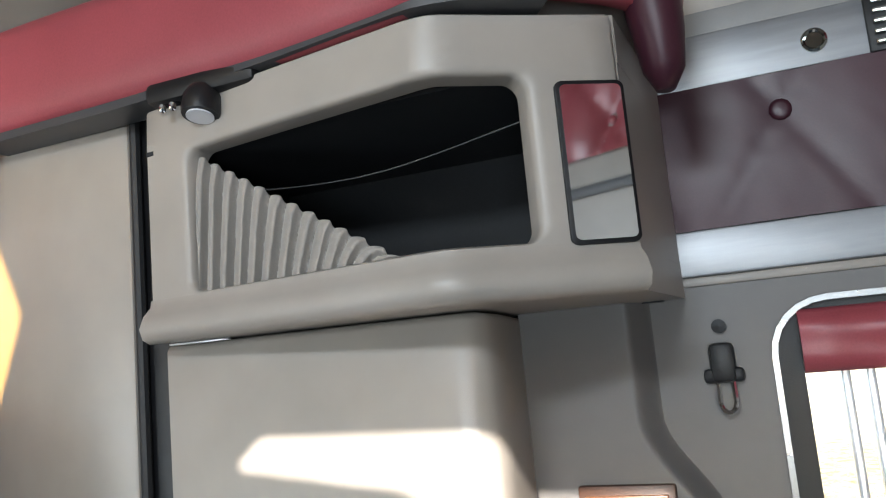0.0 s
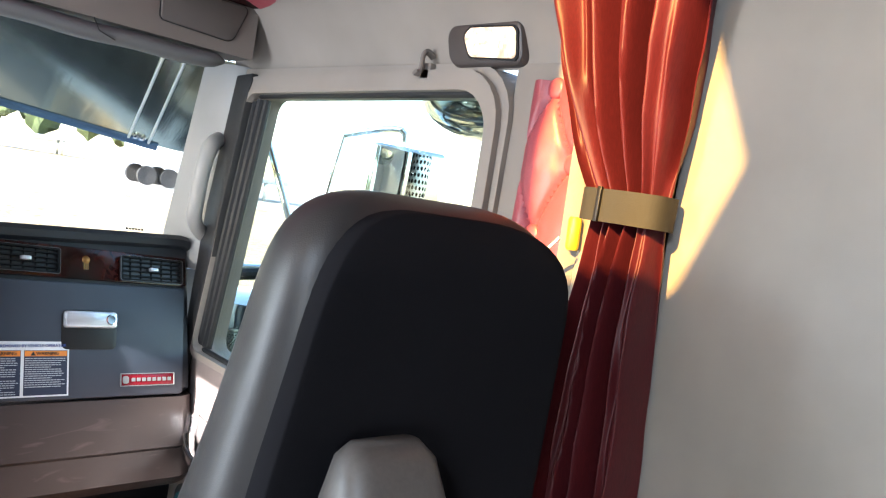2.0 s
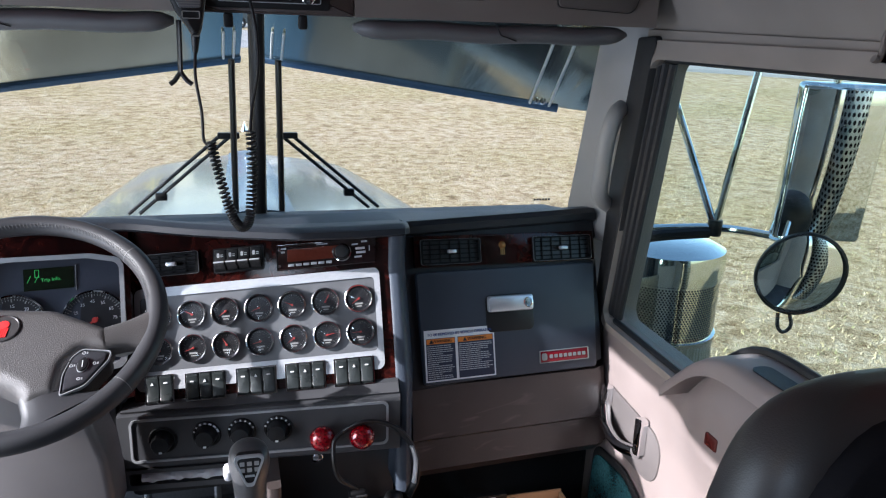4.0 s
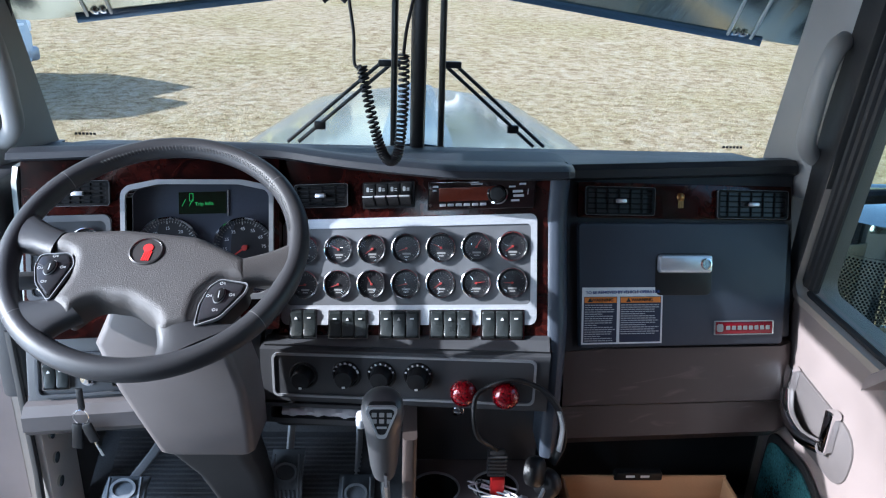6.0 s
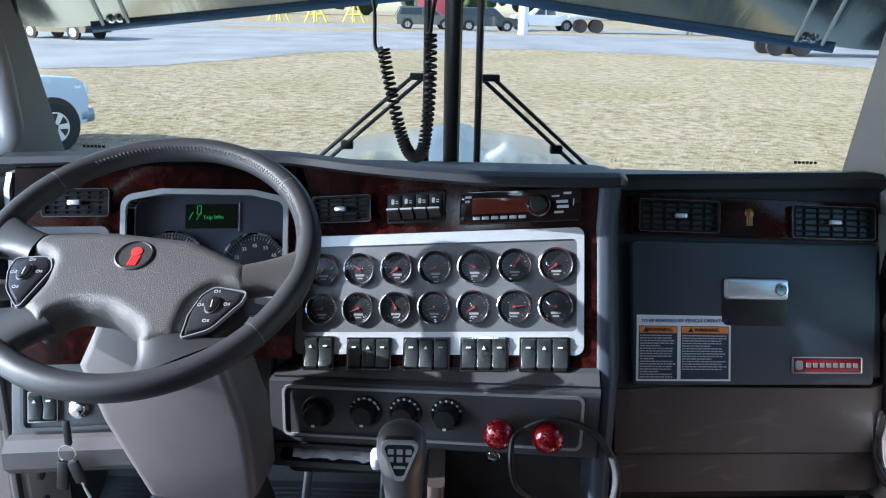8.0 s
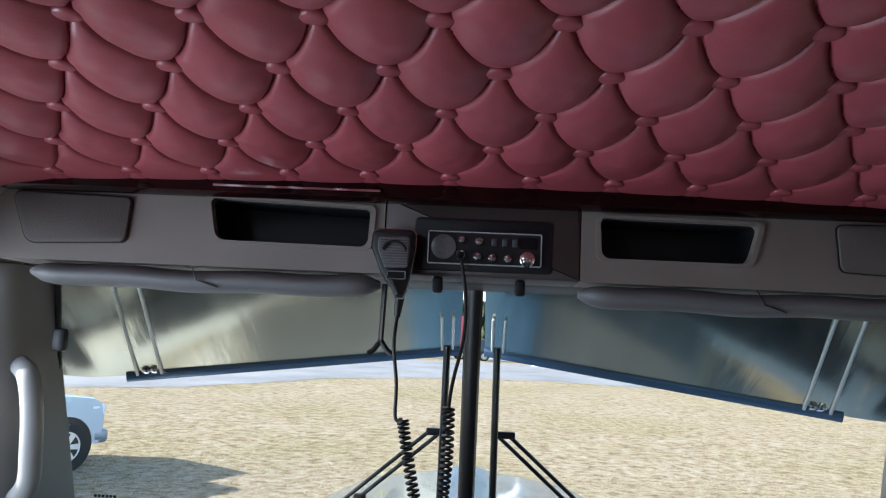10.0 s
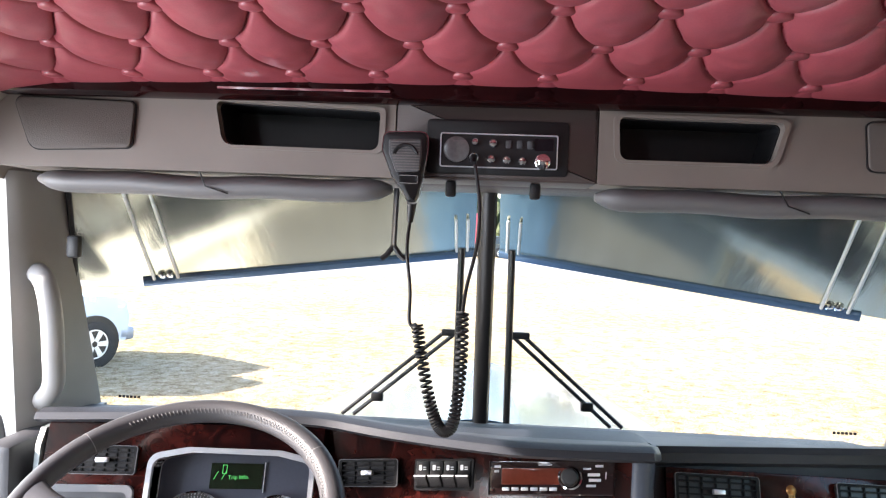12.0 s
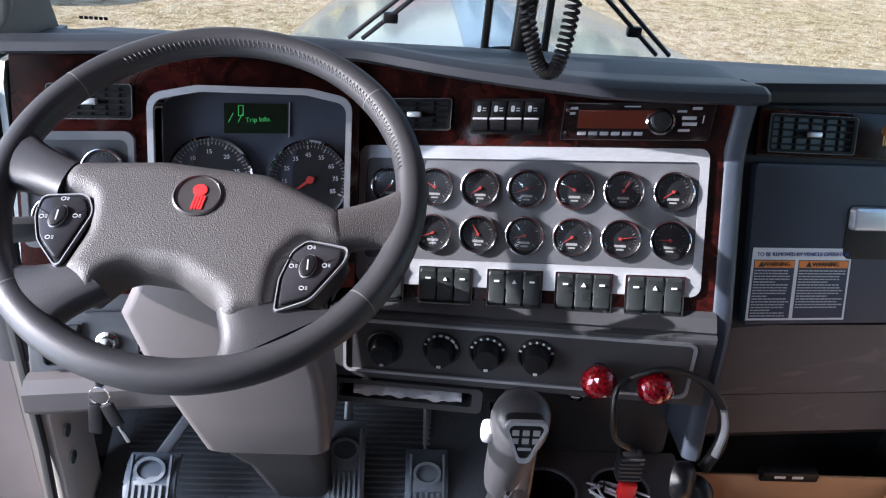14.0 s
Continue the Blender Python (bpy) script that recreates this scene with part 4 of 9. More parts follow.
def big_dial(u, v, r, numbers, angle, name):
    m = basis(FP, u, v, -0.033)
    bm = bmesh.new()
    lathe(bm, [(r, 0.0), (r, 0.010), (r * 0.95, 0.013), (r * 0.90, 0.006), (r * 0.88, 0.001)], n=40, cap=False)
    g = part(name, bm, CHROME, dash, "large chrome-ringed dial", m=m)
    bm = bmesh.new()
    lathe(bm, [(r * 0.9, 0.0), (0.0, 0.0012)], n=40)
    part("dial", bm, DIAL, g)
    part("dial_marks", dial_marks(r * 0.86, 40, 210, -30, 0.12, 5), DIMPRINT, g, "", 0, Matrix.Translation((0, 0, 0.0016)))
    for k, txt in enumerate(numbers):
        a = radians(210 - 240 * k / (len(numbers) - 1))
        letters("dial_number", txt, r * 0.145, Matrix.Translation((math.cos(a) * r * 0.62, math.sin(a) * r * 0.62, 0.0018)), DIMWHITE, g)
    part("needle", needle_mesh(r * 0.86), NEEDLE, g, "red pointer", m=Matrix.Rotation(radians(angle), 4, "Z") @ Matrix.Translation((0, 0, 0.0014)))


big_dial(-0.3325, 0.771, 0.0595, ["5", "15", "25", "35", "45", "55", "65", "75", "85"], 212, "speedometer")
big_dial(-0.470, 0.776, 0.0590, ["0", "5", "10", "15", "20", "25", "30"], 212, "tachometer")
MS = lambda u, v, d: FP(-0.409 + (u + 0.4015) * 1.09, 0.8555 + (v - 0.867) * 1.05, d + 0.016)
bm = bmesh.new()
slab(bm, rect(-0.441, 0.848, -0.362, 0.886, 0.001), MS, -0.050, -0.047)
lcd = part("message_screen", bm, surface("lcd_black", (0.004, 0.010, 0.005), 0.15, vary=0.1, bump=0.0), dash, "black message screen with green letters")
GREEN = glowing("lcd_green", (0.03, 0.30, 0.06), 0.10)
letters("screen_text", "Trip Info.", 0.0095, basis(MS, -0.398, 0.8655, -0.0462), GREEN, lcd)
bm = bmesh.new()
for a, b, c, d in ((-0.436, 0.862, -0.430, 0.874), (-0.424, 0.862, -0.418, 0.874)):
    slab(bm, [(a, b), (a + 0.001, b), (c + 0.001, d), (c, d)], MS, -0.047, -0.0462)
ring_plate(bm, rect(-0.4235, 0.870, -0.4165, 0.884, 0.001), rect(-0.4225, 0.871, -0.4175, 0.883, 0.001), MS, -0.047, -0.0462)
part("screen_symbol", bm, GREEN, lcd, "", 0)
bm = bmesh.new()
slab(bm, rect(-0.3595, 0.843, -0.3585, 0.888), MS, -0.050, -0.0465)
part("screen_edge", bm, SATIN, lcd, "", 0)
vent(FV, -0.664, 0.856, -0.560, 0.899, dash)
vent(CV, -0.233, 0.883, -0.131, 0.929, dash, 1)


# small round gauges in the middle
def small_gauge(parent, P, u, v, r, angle, first=[None]):
    m = basis(P, u, v, 0.0)
    if first[0] is None:
        bm = bmesh.new()
        lathe(bm, [(r, 0.0), (r, 0.008), (r * 0.97, 0.0112), (r * 0.93, 0.0118), (r * 0.895, 0.0105)], n=36, cap=False)
        g = part("gauge", bm, BEZEL, parent, "", m=m)
        bm = bmesh.new()
        lathe(bm, [(r * 0.895, 0.0105), (r * 0.83, 0.0060), (r * 0.78, 0.0015)], n=36, cap=False)
        f = part("bezel_throat", bm, DIAL, g, "dark inner bevel")
        bm = bmesh.new()
        lathe(bm, [(r * 0.79, 0.0015), (0.0, 0.0024)], n=32)
        a = part("dial", bm, DIAL, g)
        b = part("dial_marks", dial_marks(r * 0.74, 20, 225, -45, 0.2, 5), DIMPRINT, g, "", 0, Matrix.Translation((0, 0, 0.0026)))
        bm = bmesh.new()
        slab(bm, rect(-r * 0.28, -r * 0.42, r * 0.28, -r * 0.30), flat, 0.0026, 0.003)
        slab(bm, rect(-r * 0.18, -r * 0.58, r * 0.18, -r * 0.50), flat, 0.0026, 0.003)
        d = part("dial_legend", bm, DIMPRINT, g, "", 0)
        c = part("needle", needle_mesh(r * 0.72), NEEDLE, g, "red pointer", m=Matrix.Translation((0, 0, 0.003)) @ Matrix.Rotation(radians(angle), 4, "Z"))
        bm = bmesh.new()
        lathe(bm, [(r * 0.88, 0.0088), (r * 0.5, 0.0106), (0.0, 0.0112)], n=32, cap=False)
        e = part("gauge_pane", bm, GAUGEGLASS, g, "clear gauge lens")
        e.visible_shadow = False
        first[0] = (g, a, b, d, c, e, f)
        return g
    g0, *rest = first[0]
    g = share("gauge", g0, m, parent)
    for o in rest:
        mm = o.matrix_basis.copy()
        if o.name.startswith("needle"):
            mm = Matrix.Translation((0, 0, 0.003)) @ Matrix.Rotation(radians(angle), 4, "Z")
        q = share(o.name.split(".")[0], o, mm, g)
        q.visible_shadow = o.visible_shadow
        if "label" in o:
            q["label"] = o["label"]
    return g


bm = bmesh.new()
slab(bm, rect(-0.256, 0.674, 0.216, 0.852, 0.008), CS, 0.0, 0.003)
part("gauge_fascia", bm, FASCIA, dash, "grey gauge panel")
bm = bmesh.new()
ring_plate(bm, rect(-0.260, 0.673, 0.219, 0.859, 0.013), rect(-0.250, 0.707, 0.208, 0.842, 0.008), CS, 0.0, 0.007)
part("gauge_surround", bm, SATIN, dash, "satin silver surround")
ANG = [225, 150, 215, 200, 155, 60, 215, 190, 200, 120, 195, 215, 10, 180]
for i in range(7):
    x = -0.214 + 0.065 * i
    small_gauge(dash, lambda u, v, d: CS(u, v, d + 0.003), x, 0.8045, 0.0285, ANG[i])
    small_gauge(dash, lambda u, v, d: CS(u, v, d + 0.003), x, 0.7435, 0.0285, ANG[i + 7])
# left pair beside the cluster
bm = bmesh.new()
ring_plate(bm, rect(-0.704, 0.690, -0.560, 0.840, 0.013), rect(-0.696, 0.700, -0.568, 0.829, 0.010), FP, 0.0, 0.008)
part("side_gauge_surround", bm, FASCIA, dash, "satin grey surround")
bm = bmesh.new()
slab(bm, rect(-0.700, 0.696, -0.564, 0.834, 0.01), FP, 0.0, 0.003)
part("side_gauge_fascia", bm, surface("side_fascia", (0.03, 0.032, 0.036), 0.4, vary=0.1), dash, "dark gauge panel")
for x in (-0.664, -0.600):
    small_gauge(dash, lambda u, v, d: FP(u, v, d + 0.003), x, 0.792, 0.0290, 215)
    small_gauge(dash, lambda u, v, d: FP(u, v, d + 0.003), x, 0.730, 0.0290, 200)


# rocker switches
ROCKER = grained("rocker_plastic", (0.020, 0.024, 0.024), 0.30)
RP = lambda u, v, d: CS(u, v, d + 0.004)


def rocker_bank(P, x0, x1, z0, z1, n, parent):
    bm = bmesh.new()
    ring_plate(bm, rect(x0 - 0.002, z0 - 0.002, x1 + 0.002, z1 + 0.002, 0.002), rect(x0, z0, x1, z1, 0.001), P, 0.0, 0.0075)
    fr = part("switch_frame", bm, CHROME, parent, "thin bright switch frame")
    w = (x1 - x0) / n
    for k in range(n):
        a, b = x0 + w * k + 0.0012, x0 + w * (k + 1) - 0.0012
        bm = bmesh.new()
        mid = (z0 + z1) / 2
        prof = [(z0, 0.006), (z0 + 0.004, 0.011), (mid, 0.008), (z1 - 0.004, 0.014), (z1, 0.010)]
        rings = [[P(u, zz, 0.0) for zz in (z0, z1)] for u in (a, b)]
        sec = [(z0, 0.0)] + prof + [(z1, 0.0)]
        loops(bm, [[P(u, mid + (zz - mid) * f, dd * f) for zz, dd in sec] for u, f in ((a, 0.90), (a + 0.0018, 1.0), (b - 0.0018, 1.0), (b, 0.90))], True, True, True)
        s = part("rocker_switch", bm, ROCKER, fr, "", 25)
        bm = bmesh.new()
        c = (a + b) / 2
        q = [[(c - 0.003, z1 - 0.0155), (c + 0.003, z1 - 0.0155), (c, z1 - 0.0105)], [(c - 0.0035, z1 - 0.0138), (c + 0.0035, z1 - 0.0138), (c + 0.0035, z1 - 0.0118), (c - 0.0035, z1 - 0.0118)]][(k + n) % 2]
        slab(bm, q, P, 0.0115, 0.0142)
        part("switch_mark", bm, WHITEPRINT, fr, "", 0)
    return fr


rocker_bank(RP, -0.240, -0.189, 0.651, 0.699, 2, dash)
for x in (-0.1635, -0.066, 0.0285, 0.1225):
    rocker_bank(RP, x, x + 0.0735, 0.651, 0.697, 3, dash)

# lamp toggles
TG = lambda u, v, d: CS(-0.103 + (u + 0.097) * 1.01, 0.8775 + (v - 0.862) * 1.02, d)
bm = bmesh.new()
ring_plate(bm, rect(-0.097, 0.862, -0.001, 0.913, 0.003), rect(-0.094, 0.865, -0.004, 0.910, 0.002), TG, 0.0, 0.006)
tf = part("toggle_frame", bm, BLACK, dash, "black toggle switch panel")
bm = bmesh.new()
slab(bm, rect(-0.095, 0.864, -0.003, 0.911), TG, 0.0, 0.003)
part("toggle_back", bm, BLACK, tf)
for k in range(4):
    a = -0.0935 + 0.0226 * k
    bm = bmesh.new()
    slab(bm, rect(a, 0.884, a + 0.0208, 0.9095, 0.002), TG, 0.003, 0.008, 0.001)
    part("toggle_cover", bm, BLACK, tf)
    bm = bmesh.new()
    loops(bm, [[TG(u, z, d) for z, d in ((0.885, 0.004), (0.886, 0.022), (0.880, 0.026), (0.874, 0.014), (0.867, 0.006), (0.867, 0.003))] for u in (a + 0.001, a + 0.0198)], True, True, True)
    pd = part("toggle_paddle", bm, BLACK, tf, "black flip paddle")
    bm = bmesh.new()
    tube(bm, [TG(a + 0.0008, 0.8835, 0.0255), TG(a + 0.0200, 0.8835, 0.0255)], 0.0016, 6)
    part("paddle_edge", bm, ALU, pd, "bright paddle edge")
    bm = bmesh.new()
    slab(bm, rect(a + 0.004, 0.894, a + 0.009, 0.903, 0.002), TG, 0.008, 0.0085)
    slab(bm, rect(a + 0.011, 0.8985, a + 0.016, 0.900), TG, 0.008, 0.0085)
    slab(bm, rect(a + 0.011, 0.895, a + 0.016, 0.8965), TG, 0.008, 0.0085)
    part("toggle_mark", bm, WHITEPRINT, tf, "", 0)

# radio
bm = bmesh.new()
# the radio is laid out about its own corner
FR = lambda u, v, d: CS(0.021 + (u - 0.010) * 0.905, 0.870 + (v - 0.866) * 0.93, d)
slab(bm, rect(0.010, 0.866, 0.222, 0.925, 0.003), FR, 0.0, 0.012, 0.002)
radio = part("radio", bm, surface("radio_gloss", (0.012, 0.006, 0.006), 0.10, vary=0.2, bump=0.0, coat=0.5), dash, "glossy black car radio")
bm = bmesh.new()
slab(bm, rect(0.032, 0.884, 0.145, 0.912, 0.002), FR, 0.012, 0.0132, 0.0004)
part("radio_display", bm, surface("radio_display", (0.09, 0.02, 0.012), 0.12, vary=0.15, bump=0.0), radio, "dark reddish radio display")
bm = bmesh.new()
for k in range(6):
    bm = bmesh.new()
    slab(bm, rect(0.034 + 0.0162 * k, 0.8735, 0.0465 + 0.0162 * k, 0.879, 0.0008), FR, 0.012, 0.0142, 0.0004)
    part("preset_button", bm, ALU, radio, "pale preset button")
bm = bmesh.new()
lathe(bm, [(0.019, 0.0), (0.019, 0.004), (0.0165, 0.0045), (0.0155, 0.002)], FR(0.149, 0.896, 0.012), CS(0, 0, 1) - CS(0, 0, 0), 28, False)
part("knob_ring", bm, CHROME, radio, "chrome volume ring")
bm = bmesh.new()
lathe(bm, [(0.0145, 0.0), (0.0135, 0.014), (0.011, 0.016), (0.0, 0.0165)], FR(0.149, 0.896, 0.012), CS(0, 0, 1) - CS(0, 0, 0), 24)
part("volume_knob", bm, BLACK, radio)
bm = bmesh.new()
for (a, b, c, d) in ((0.178, 0.898, 0.198, 0.903), (0.180, 0.889, 0.200, 0.894), (0.176, 0.880, 0.192, 0.884), (0.170, 0.909, 0.183, 0.912), (0.190, 0.913, 0.203, 0.917), (0.019, 0.913, 0.030, 0.917), (0.019, 0.905, 0.027, 0.909), (0.095, 0.9165, 0.118, 0.9185), (0.207, 0.893, 0.2085, 0.905)):
    bm = bmesh.new()
    slab(bm, rect(a, b, c, d, 0.0006), FR, 0.012, 0.0130)
    part("radio_mark", bm, ALU, radio, "", 0)
bm = bmesh.new()
for v in (0.876, 0.913):
    lathe(bm, [(0.0035, 0.0), (0.003, 0.0015), (0.0, 0.0018)], FR(0.0155, v, 0.012), CS(0, 0, 1) - CS(0, 0, 0), 12)
slab(bm, rect(0.0095, 0.866, 0.0112, 0.925), FR, 0.0, 0.0132)
part("radio_screws", bm, CHROME, radio)

# ---- heater panel
bm = bmesh.new()
hz = [(0.636, -0.070), (0.636, 0.000), (0.631, 0.012), (0.526, 0.012), (0.519, 0.010), (0.513, 0.0), (0.513, -0.09)]
loops(bm, [[HP(u, v, d) for v, d in hz] for u in (-0.297, -0.1, 0.1, 0.244)], True, True, True)
part("heater_body", bm, CHARCOAL, dash)
bm = bmesh.new()
ring_plate(bm, rect(-0.2735, 0.532, 0.2215, 0.6245, 0.012), rect(-0.2690, 0.5365, 0.2170, 0.6200, 0.009), HP, 0.011, 0.0155)
part("heater_surround", bm, SATIN, dash, "satin silver outline")
bm = bmesh.new()
loops(bm, [[CS(u, 0.656, -0.002), CS(u, 0.648, 0.010), HP(u, 0.640, 0.008), HP(u, 0.630, 0.0), HP(u, 0.630, -0.10), CS(u, 0.656, -0.08)] for u in (-0.290, -0.1, 0.1, 0.242)], True, True, True)
part("ledge", bm, CHARCOAL, dash)


def heater_knob(u, v, kind):
    m = basis(HP, u, v, 0.012)
    bm = bmesh.new()
    lathe(bm, [(0.028, 0.0), (0.028, 0.003), (0.0265, 0.0045), (0.024, 0.004), (0.022, 0.001)], n=32, cap=False)
    base = part("knob_base", bm, BLACK, dash, "", m=m)
    bm = bmesh.new()
    n = 36
    rings = []
    for r, hh in ((0.0205, 0.001), (0.020, 0.010), (0.0185, 0.024), (0.0165, 0.027), (0.0, 0.028)):
        rings.append([(max(r, 1e-4) * (1 - (0.05 if i % 2 and 0.005 < hh < 0.026 else 0)) * math.cos(2 * math.pi * i / n), max(r, 1e-4) * (1 - (0.05 if i % 2 and 0.005 < hh < 0.026 else 0)) * math.sin(2 * math.pi * i / n), hh) for i in range(n)])
    loops(bm, rings, True)
    part("heater_knob", bm, BLACK, base, "ribbed black knob")
    if kind:
        for k in range(7):
            bm = bmesh.new()
            a = radians(160 - 140 * k / 6)
            w = 0.0012 + 0.0004 * k if kind == "fan" else 0.0016
            c = Vector((math.cos(a), math.sin(a), 0))
            t = Vector((-c.y, c.x, 0))
            q = [c * 0.0225 - t * w, c * 0.0225 + t * w, c * 0.0262 + t * w, c * 0.0262 - t * w]
            slab(bm, [(p.x, p.y) for p in q], flat, 0.0040, 0.0052)
            part("knob_scale_mark", bm, WHITEPRINT, base, "", 0)
    bm = bmesh.new()
    slab(bm, rect(-0.003, -0.016, 0.003, -0.012, 0.001), flat, 0.0275, 0.0287)
    part("knob_mark", bm, WHITEPRINT, base, "", 0)


for u, v, k in ((-0.211, 0.578, ""), (-0.128, 0.583, "fan"), (-0.061, 0.584, "heat"), (0.008, 0.584, "mode")):
    heater_knob(u, v, k)


def air_valve(u, v):
    m = basis(HP, u, v, 0.012)
    bm = bmesh.new()
    lathe(bm, [(0.010, 0.0), (0.010, 0.012), (0.008, 0.020)], n=16)
    stem = part("valve_stem", bm, BLACK, dash, "", m=m)
    bm = bmesh.new()
    r = bmesh.ops.create_icosphere(bm, subdivisions=3, radius=0.0255)
    for q in bm.verts:
        q.co = Vector((q.co.x, q.co.y, q.co.z * 0.86 + 0.034))
    part("valve_knob", bm, REDGLITTER, stem, "faceted red glitter knob", smooth=0)


air_valve(0.096, 0.571)
air_valve(0.171, 0.569)

# cubby with a folded cloth under the heater panel
bm = bmesh.new()
ring_plate(bm, rect(-0.299, 0.472, -0.062, 0.516, 0.008), rect(-0.281, 0.483, -0.077, 0.508, 0.006), HP, -0.10, 0.014)
part("cubby", bm, CHARCOAL, dash, "narrow open dash cubby")
bm = bmesh.new()
slab(bm, rect(-0.295, 0.475, -0.07, 0.512), HP, -0.105, -0.095)
part("cubby_back", bm, BLACK, dash)

# ---- lower left: switch and ignition panel, bolster
bm = bmesh.new()
slab(bm, rect(-0.722, 0.470, -0.300, 0.640, 0.01), LP, -0.05, -0.004, 0.004)
part("lower_panel", bm, CHARCOAL, dash)
bm = bmesh.new()
ring_plate(bm, rect(-0.704, 0.509, -0.528, 0.590, 0.012), rect(-0.699, 0.514, -0.533, 0.585, 0.009), LP, -0.004, 0.003)
part("ignition_surround", bm, FASCIA, dash, "satin silver outline")
rocker_bank(lambda u, v, d: LP(u, v, d - 0.004), -0.690, -0.646, 0.525, 0.572, 2, dash)
rocker_bank(lambda u, v, d: LP(u, v, d - 0.004), -0.568, -0.543, 0.526, 0.566, 1, dash)
bm = bmesh.new()
bz = [(0.503, 0.0), (0.498, 0.014), (0.480, 0.024), (0.452, 0.018), (0.440, 0.0), (0.440, -0.06), (0.503, -0.06)]
loops(bm, [[LP(u, v, d) for v, d in bz] for u in (-0.722, -0.60, -0.45, -0.30)], True, True, True)
part("knee_bolster", bm, COLUMN, dash, "dark taupe knee bolster")
bm = bmesh.new()
lathe(bm, [(0.017, 0.0), (0.017, 0.004), (0.012, 0.006), (0.011, 0.014), (0.0, 0.015)], LP(-0.613, 0.543, -0.004), LP(0, 0, 1) - LP(0, 0, 0), 24)
part("ignition_lock", bm, CHROME, dash, "chrome ignition lock")
# ---------------------------------------------------------------- steering wheel and column
WHEEL = Matrix.Translation((-0.402, 1.990, 0.875)) @ Matrix.Rotation(radians(29.9), 4, "X")
wheel = thing("steering_wheel", "black leather truck steering wheel with grey padded hub and four spokes", "steering wheel")
wheel.matrix_world = WHEEL
bm = bmesh.new()
R0 = 0.2150
rings = []
for k in range(96):
    a = 2 * math.pi * k / 96
    c, s = math.cos(a), math.sin(a)
    ring = []
    for i in range(14):
        t = 2 * math.pi * i / 14
        rr = 0.0172
        ring.append(((R0 + rr * math.cos(t)) * c, (R0 + rr * math.cos(t)) * s, rr * 1.02 * math.sin(t)))
    rings.append(ring)
vr = [[bm.verts.new(q) for q in ring] for ring in rings]
for a in range(96):
    for i in range(14):
        b, j = (a + 1) % 96, (i + 1) % 14
        bm.faces.new((vr[a][i], vr[a][j], vr[b][j], vr[b][i]))
part("rim", bm, LEATHER, wheel, "black leather rim", 60)
# lacing on the inside of the upper rim
bm = bmesh.new()
for k in range(74):
    a = radians(8 + 118 * k / 73)
    c, s = math.cos(a), math.sin(a)
    t = Vector((-s, c, 0))
    o = Vector((c * (R0 - 0.0125), s * (R0 - 0.0125), 0.0122))
    w = Vector((c, s, 0)) * 0.0028 + t * 0.0011 + Vector((0, 0, 0.0020))
    tube(bm, [o - w, o + Vector((-c, -s, 1.4)) * 0.0010, o + w], 0.0006, 5)
part("rim_lacing", bm, surface("lacing", (0.055, 0.055, 0.057), 0.6, vary=0.1), wheel, "grey cross stitching")
THREAD = surface("seam_thread", (0.12, 0.12, 0.12), 0.6, vary=0.1)
for a in (38, 322, 142, 218):
    bm = bmesh.new()
    c, s = math.cos(radians(a)), math.sin(radians(a))
    lathe(bm, [(0.0178, -0.0007), (0.0178, 0.0007)], (c * R0, s * R0, 0), (-s, c, 0), 18, False)
    part("rim_seam", bm, THREAD, wheel)


def spoke(a0, a1, b0, b1, za, zb, mat, name="spoke"):
    """A padded spoke from the hub edge a0-a1 to the rim b0-b1."""
    bm = bmesh.new()
    rings = []
    for k in range(9):
        t = k / 8
        pinch = 1 - 0.16 * math.sin(math.pi * t)
        p, q = Vector(a0).lerp(Vector(b0), t), Vector(a1).lerp(Vector(b1), t)
        c, h = (p + q) / 2, (q - p) / 2 * pinch
        z = za + (zb - za) * t
        th = 0.018 - 0.004 * t
        rings.append([(c.x + h.x * math.cos(u), c.y + h.y * math.cos(u), z + th * math.copysign(abs(math.sin(u)) ** 0.6, math.sin(u))) for u in [2 * math.pi * i / 16 for i in range(16)]])
    loops(bm, rings, True, True, True)
    part(name, bm, mat, wheel, "", 60)


spoke((-0.135, 0.018), (-0.148, -0.030), (-0.203, 0.066), (-0.214, -0.014), 0.002, 0.0, LEATHER)
spoke((-0.118, -0.100), (-0.075, -0.135), (-0.188, -0.104), (-0.118, -0.180), 0.0, 0.0, LEATHER)
spoke((0.138, -0.030), (0.145, -0.075), (0.212, 0.012), (0.203, -0.072), 0.004, 0.0, HUB)
spoke((0.092, -0.140), (0.030, -0.150), (0.165, -0.138), (0.030, -0.214), 0.0, 0.0, LEATHER)
HUBLINE = round_poly([(-0.156, -0.018), (-0.140, 0.018), (-0.045, 0.024), (0.066, 0.012), (0.150, -0.033), (0.153, -0.074), (0.112, -0.072), (0.090, -0.100), (0.086, -0.152), (0.038, -0.166), (0.030, -0.140),
                      (-0.012, -0.113), (-0.062, -0.106), (-0.092, -0.141), (-0.124, -0.114), (-0.110, -0.070), (-0.114, -0.030)],
                     [0.02, 0.02, 0.05, 0.05, 0.012, 0.01, 0.02, 0.03, 0.01, 0.02, 0.03, 0.04, 0.035, 0.008, 0.008, 0.03, 0.02], 5)


def inside(p, poly):
    c = False
    for (ax, ay), (bx, by) in zip(poly, poly[1:] + poly[:1]):
        if (ay > p[1]) != (by > p[1]) and p[0] < (bx - ax) * (p[1] - ay) / (by - ay) + ax:
            c = not c
    return c


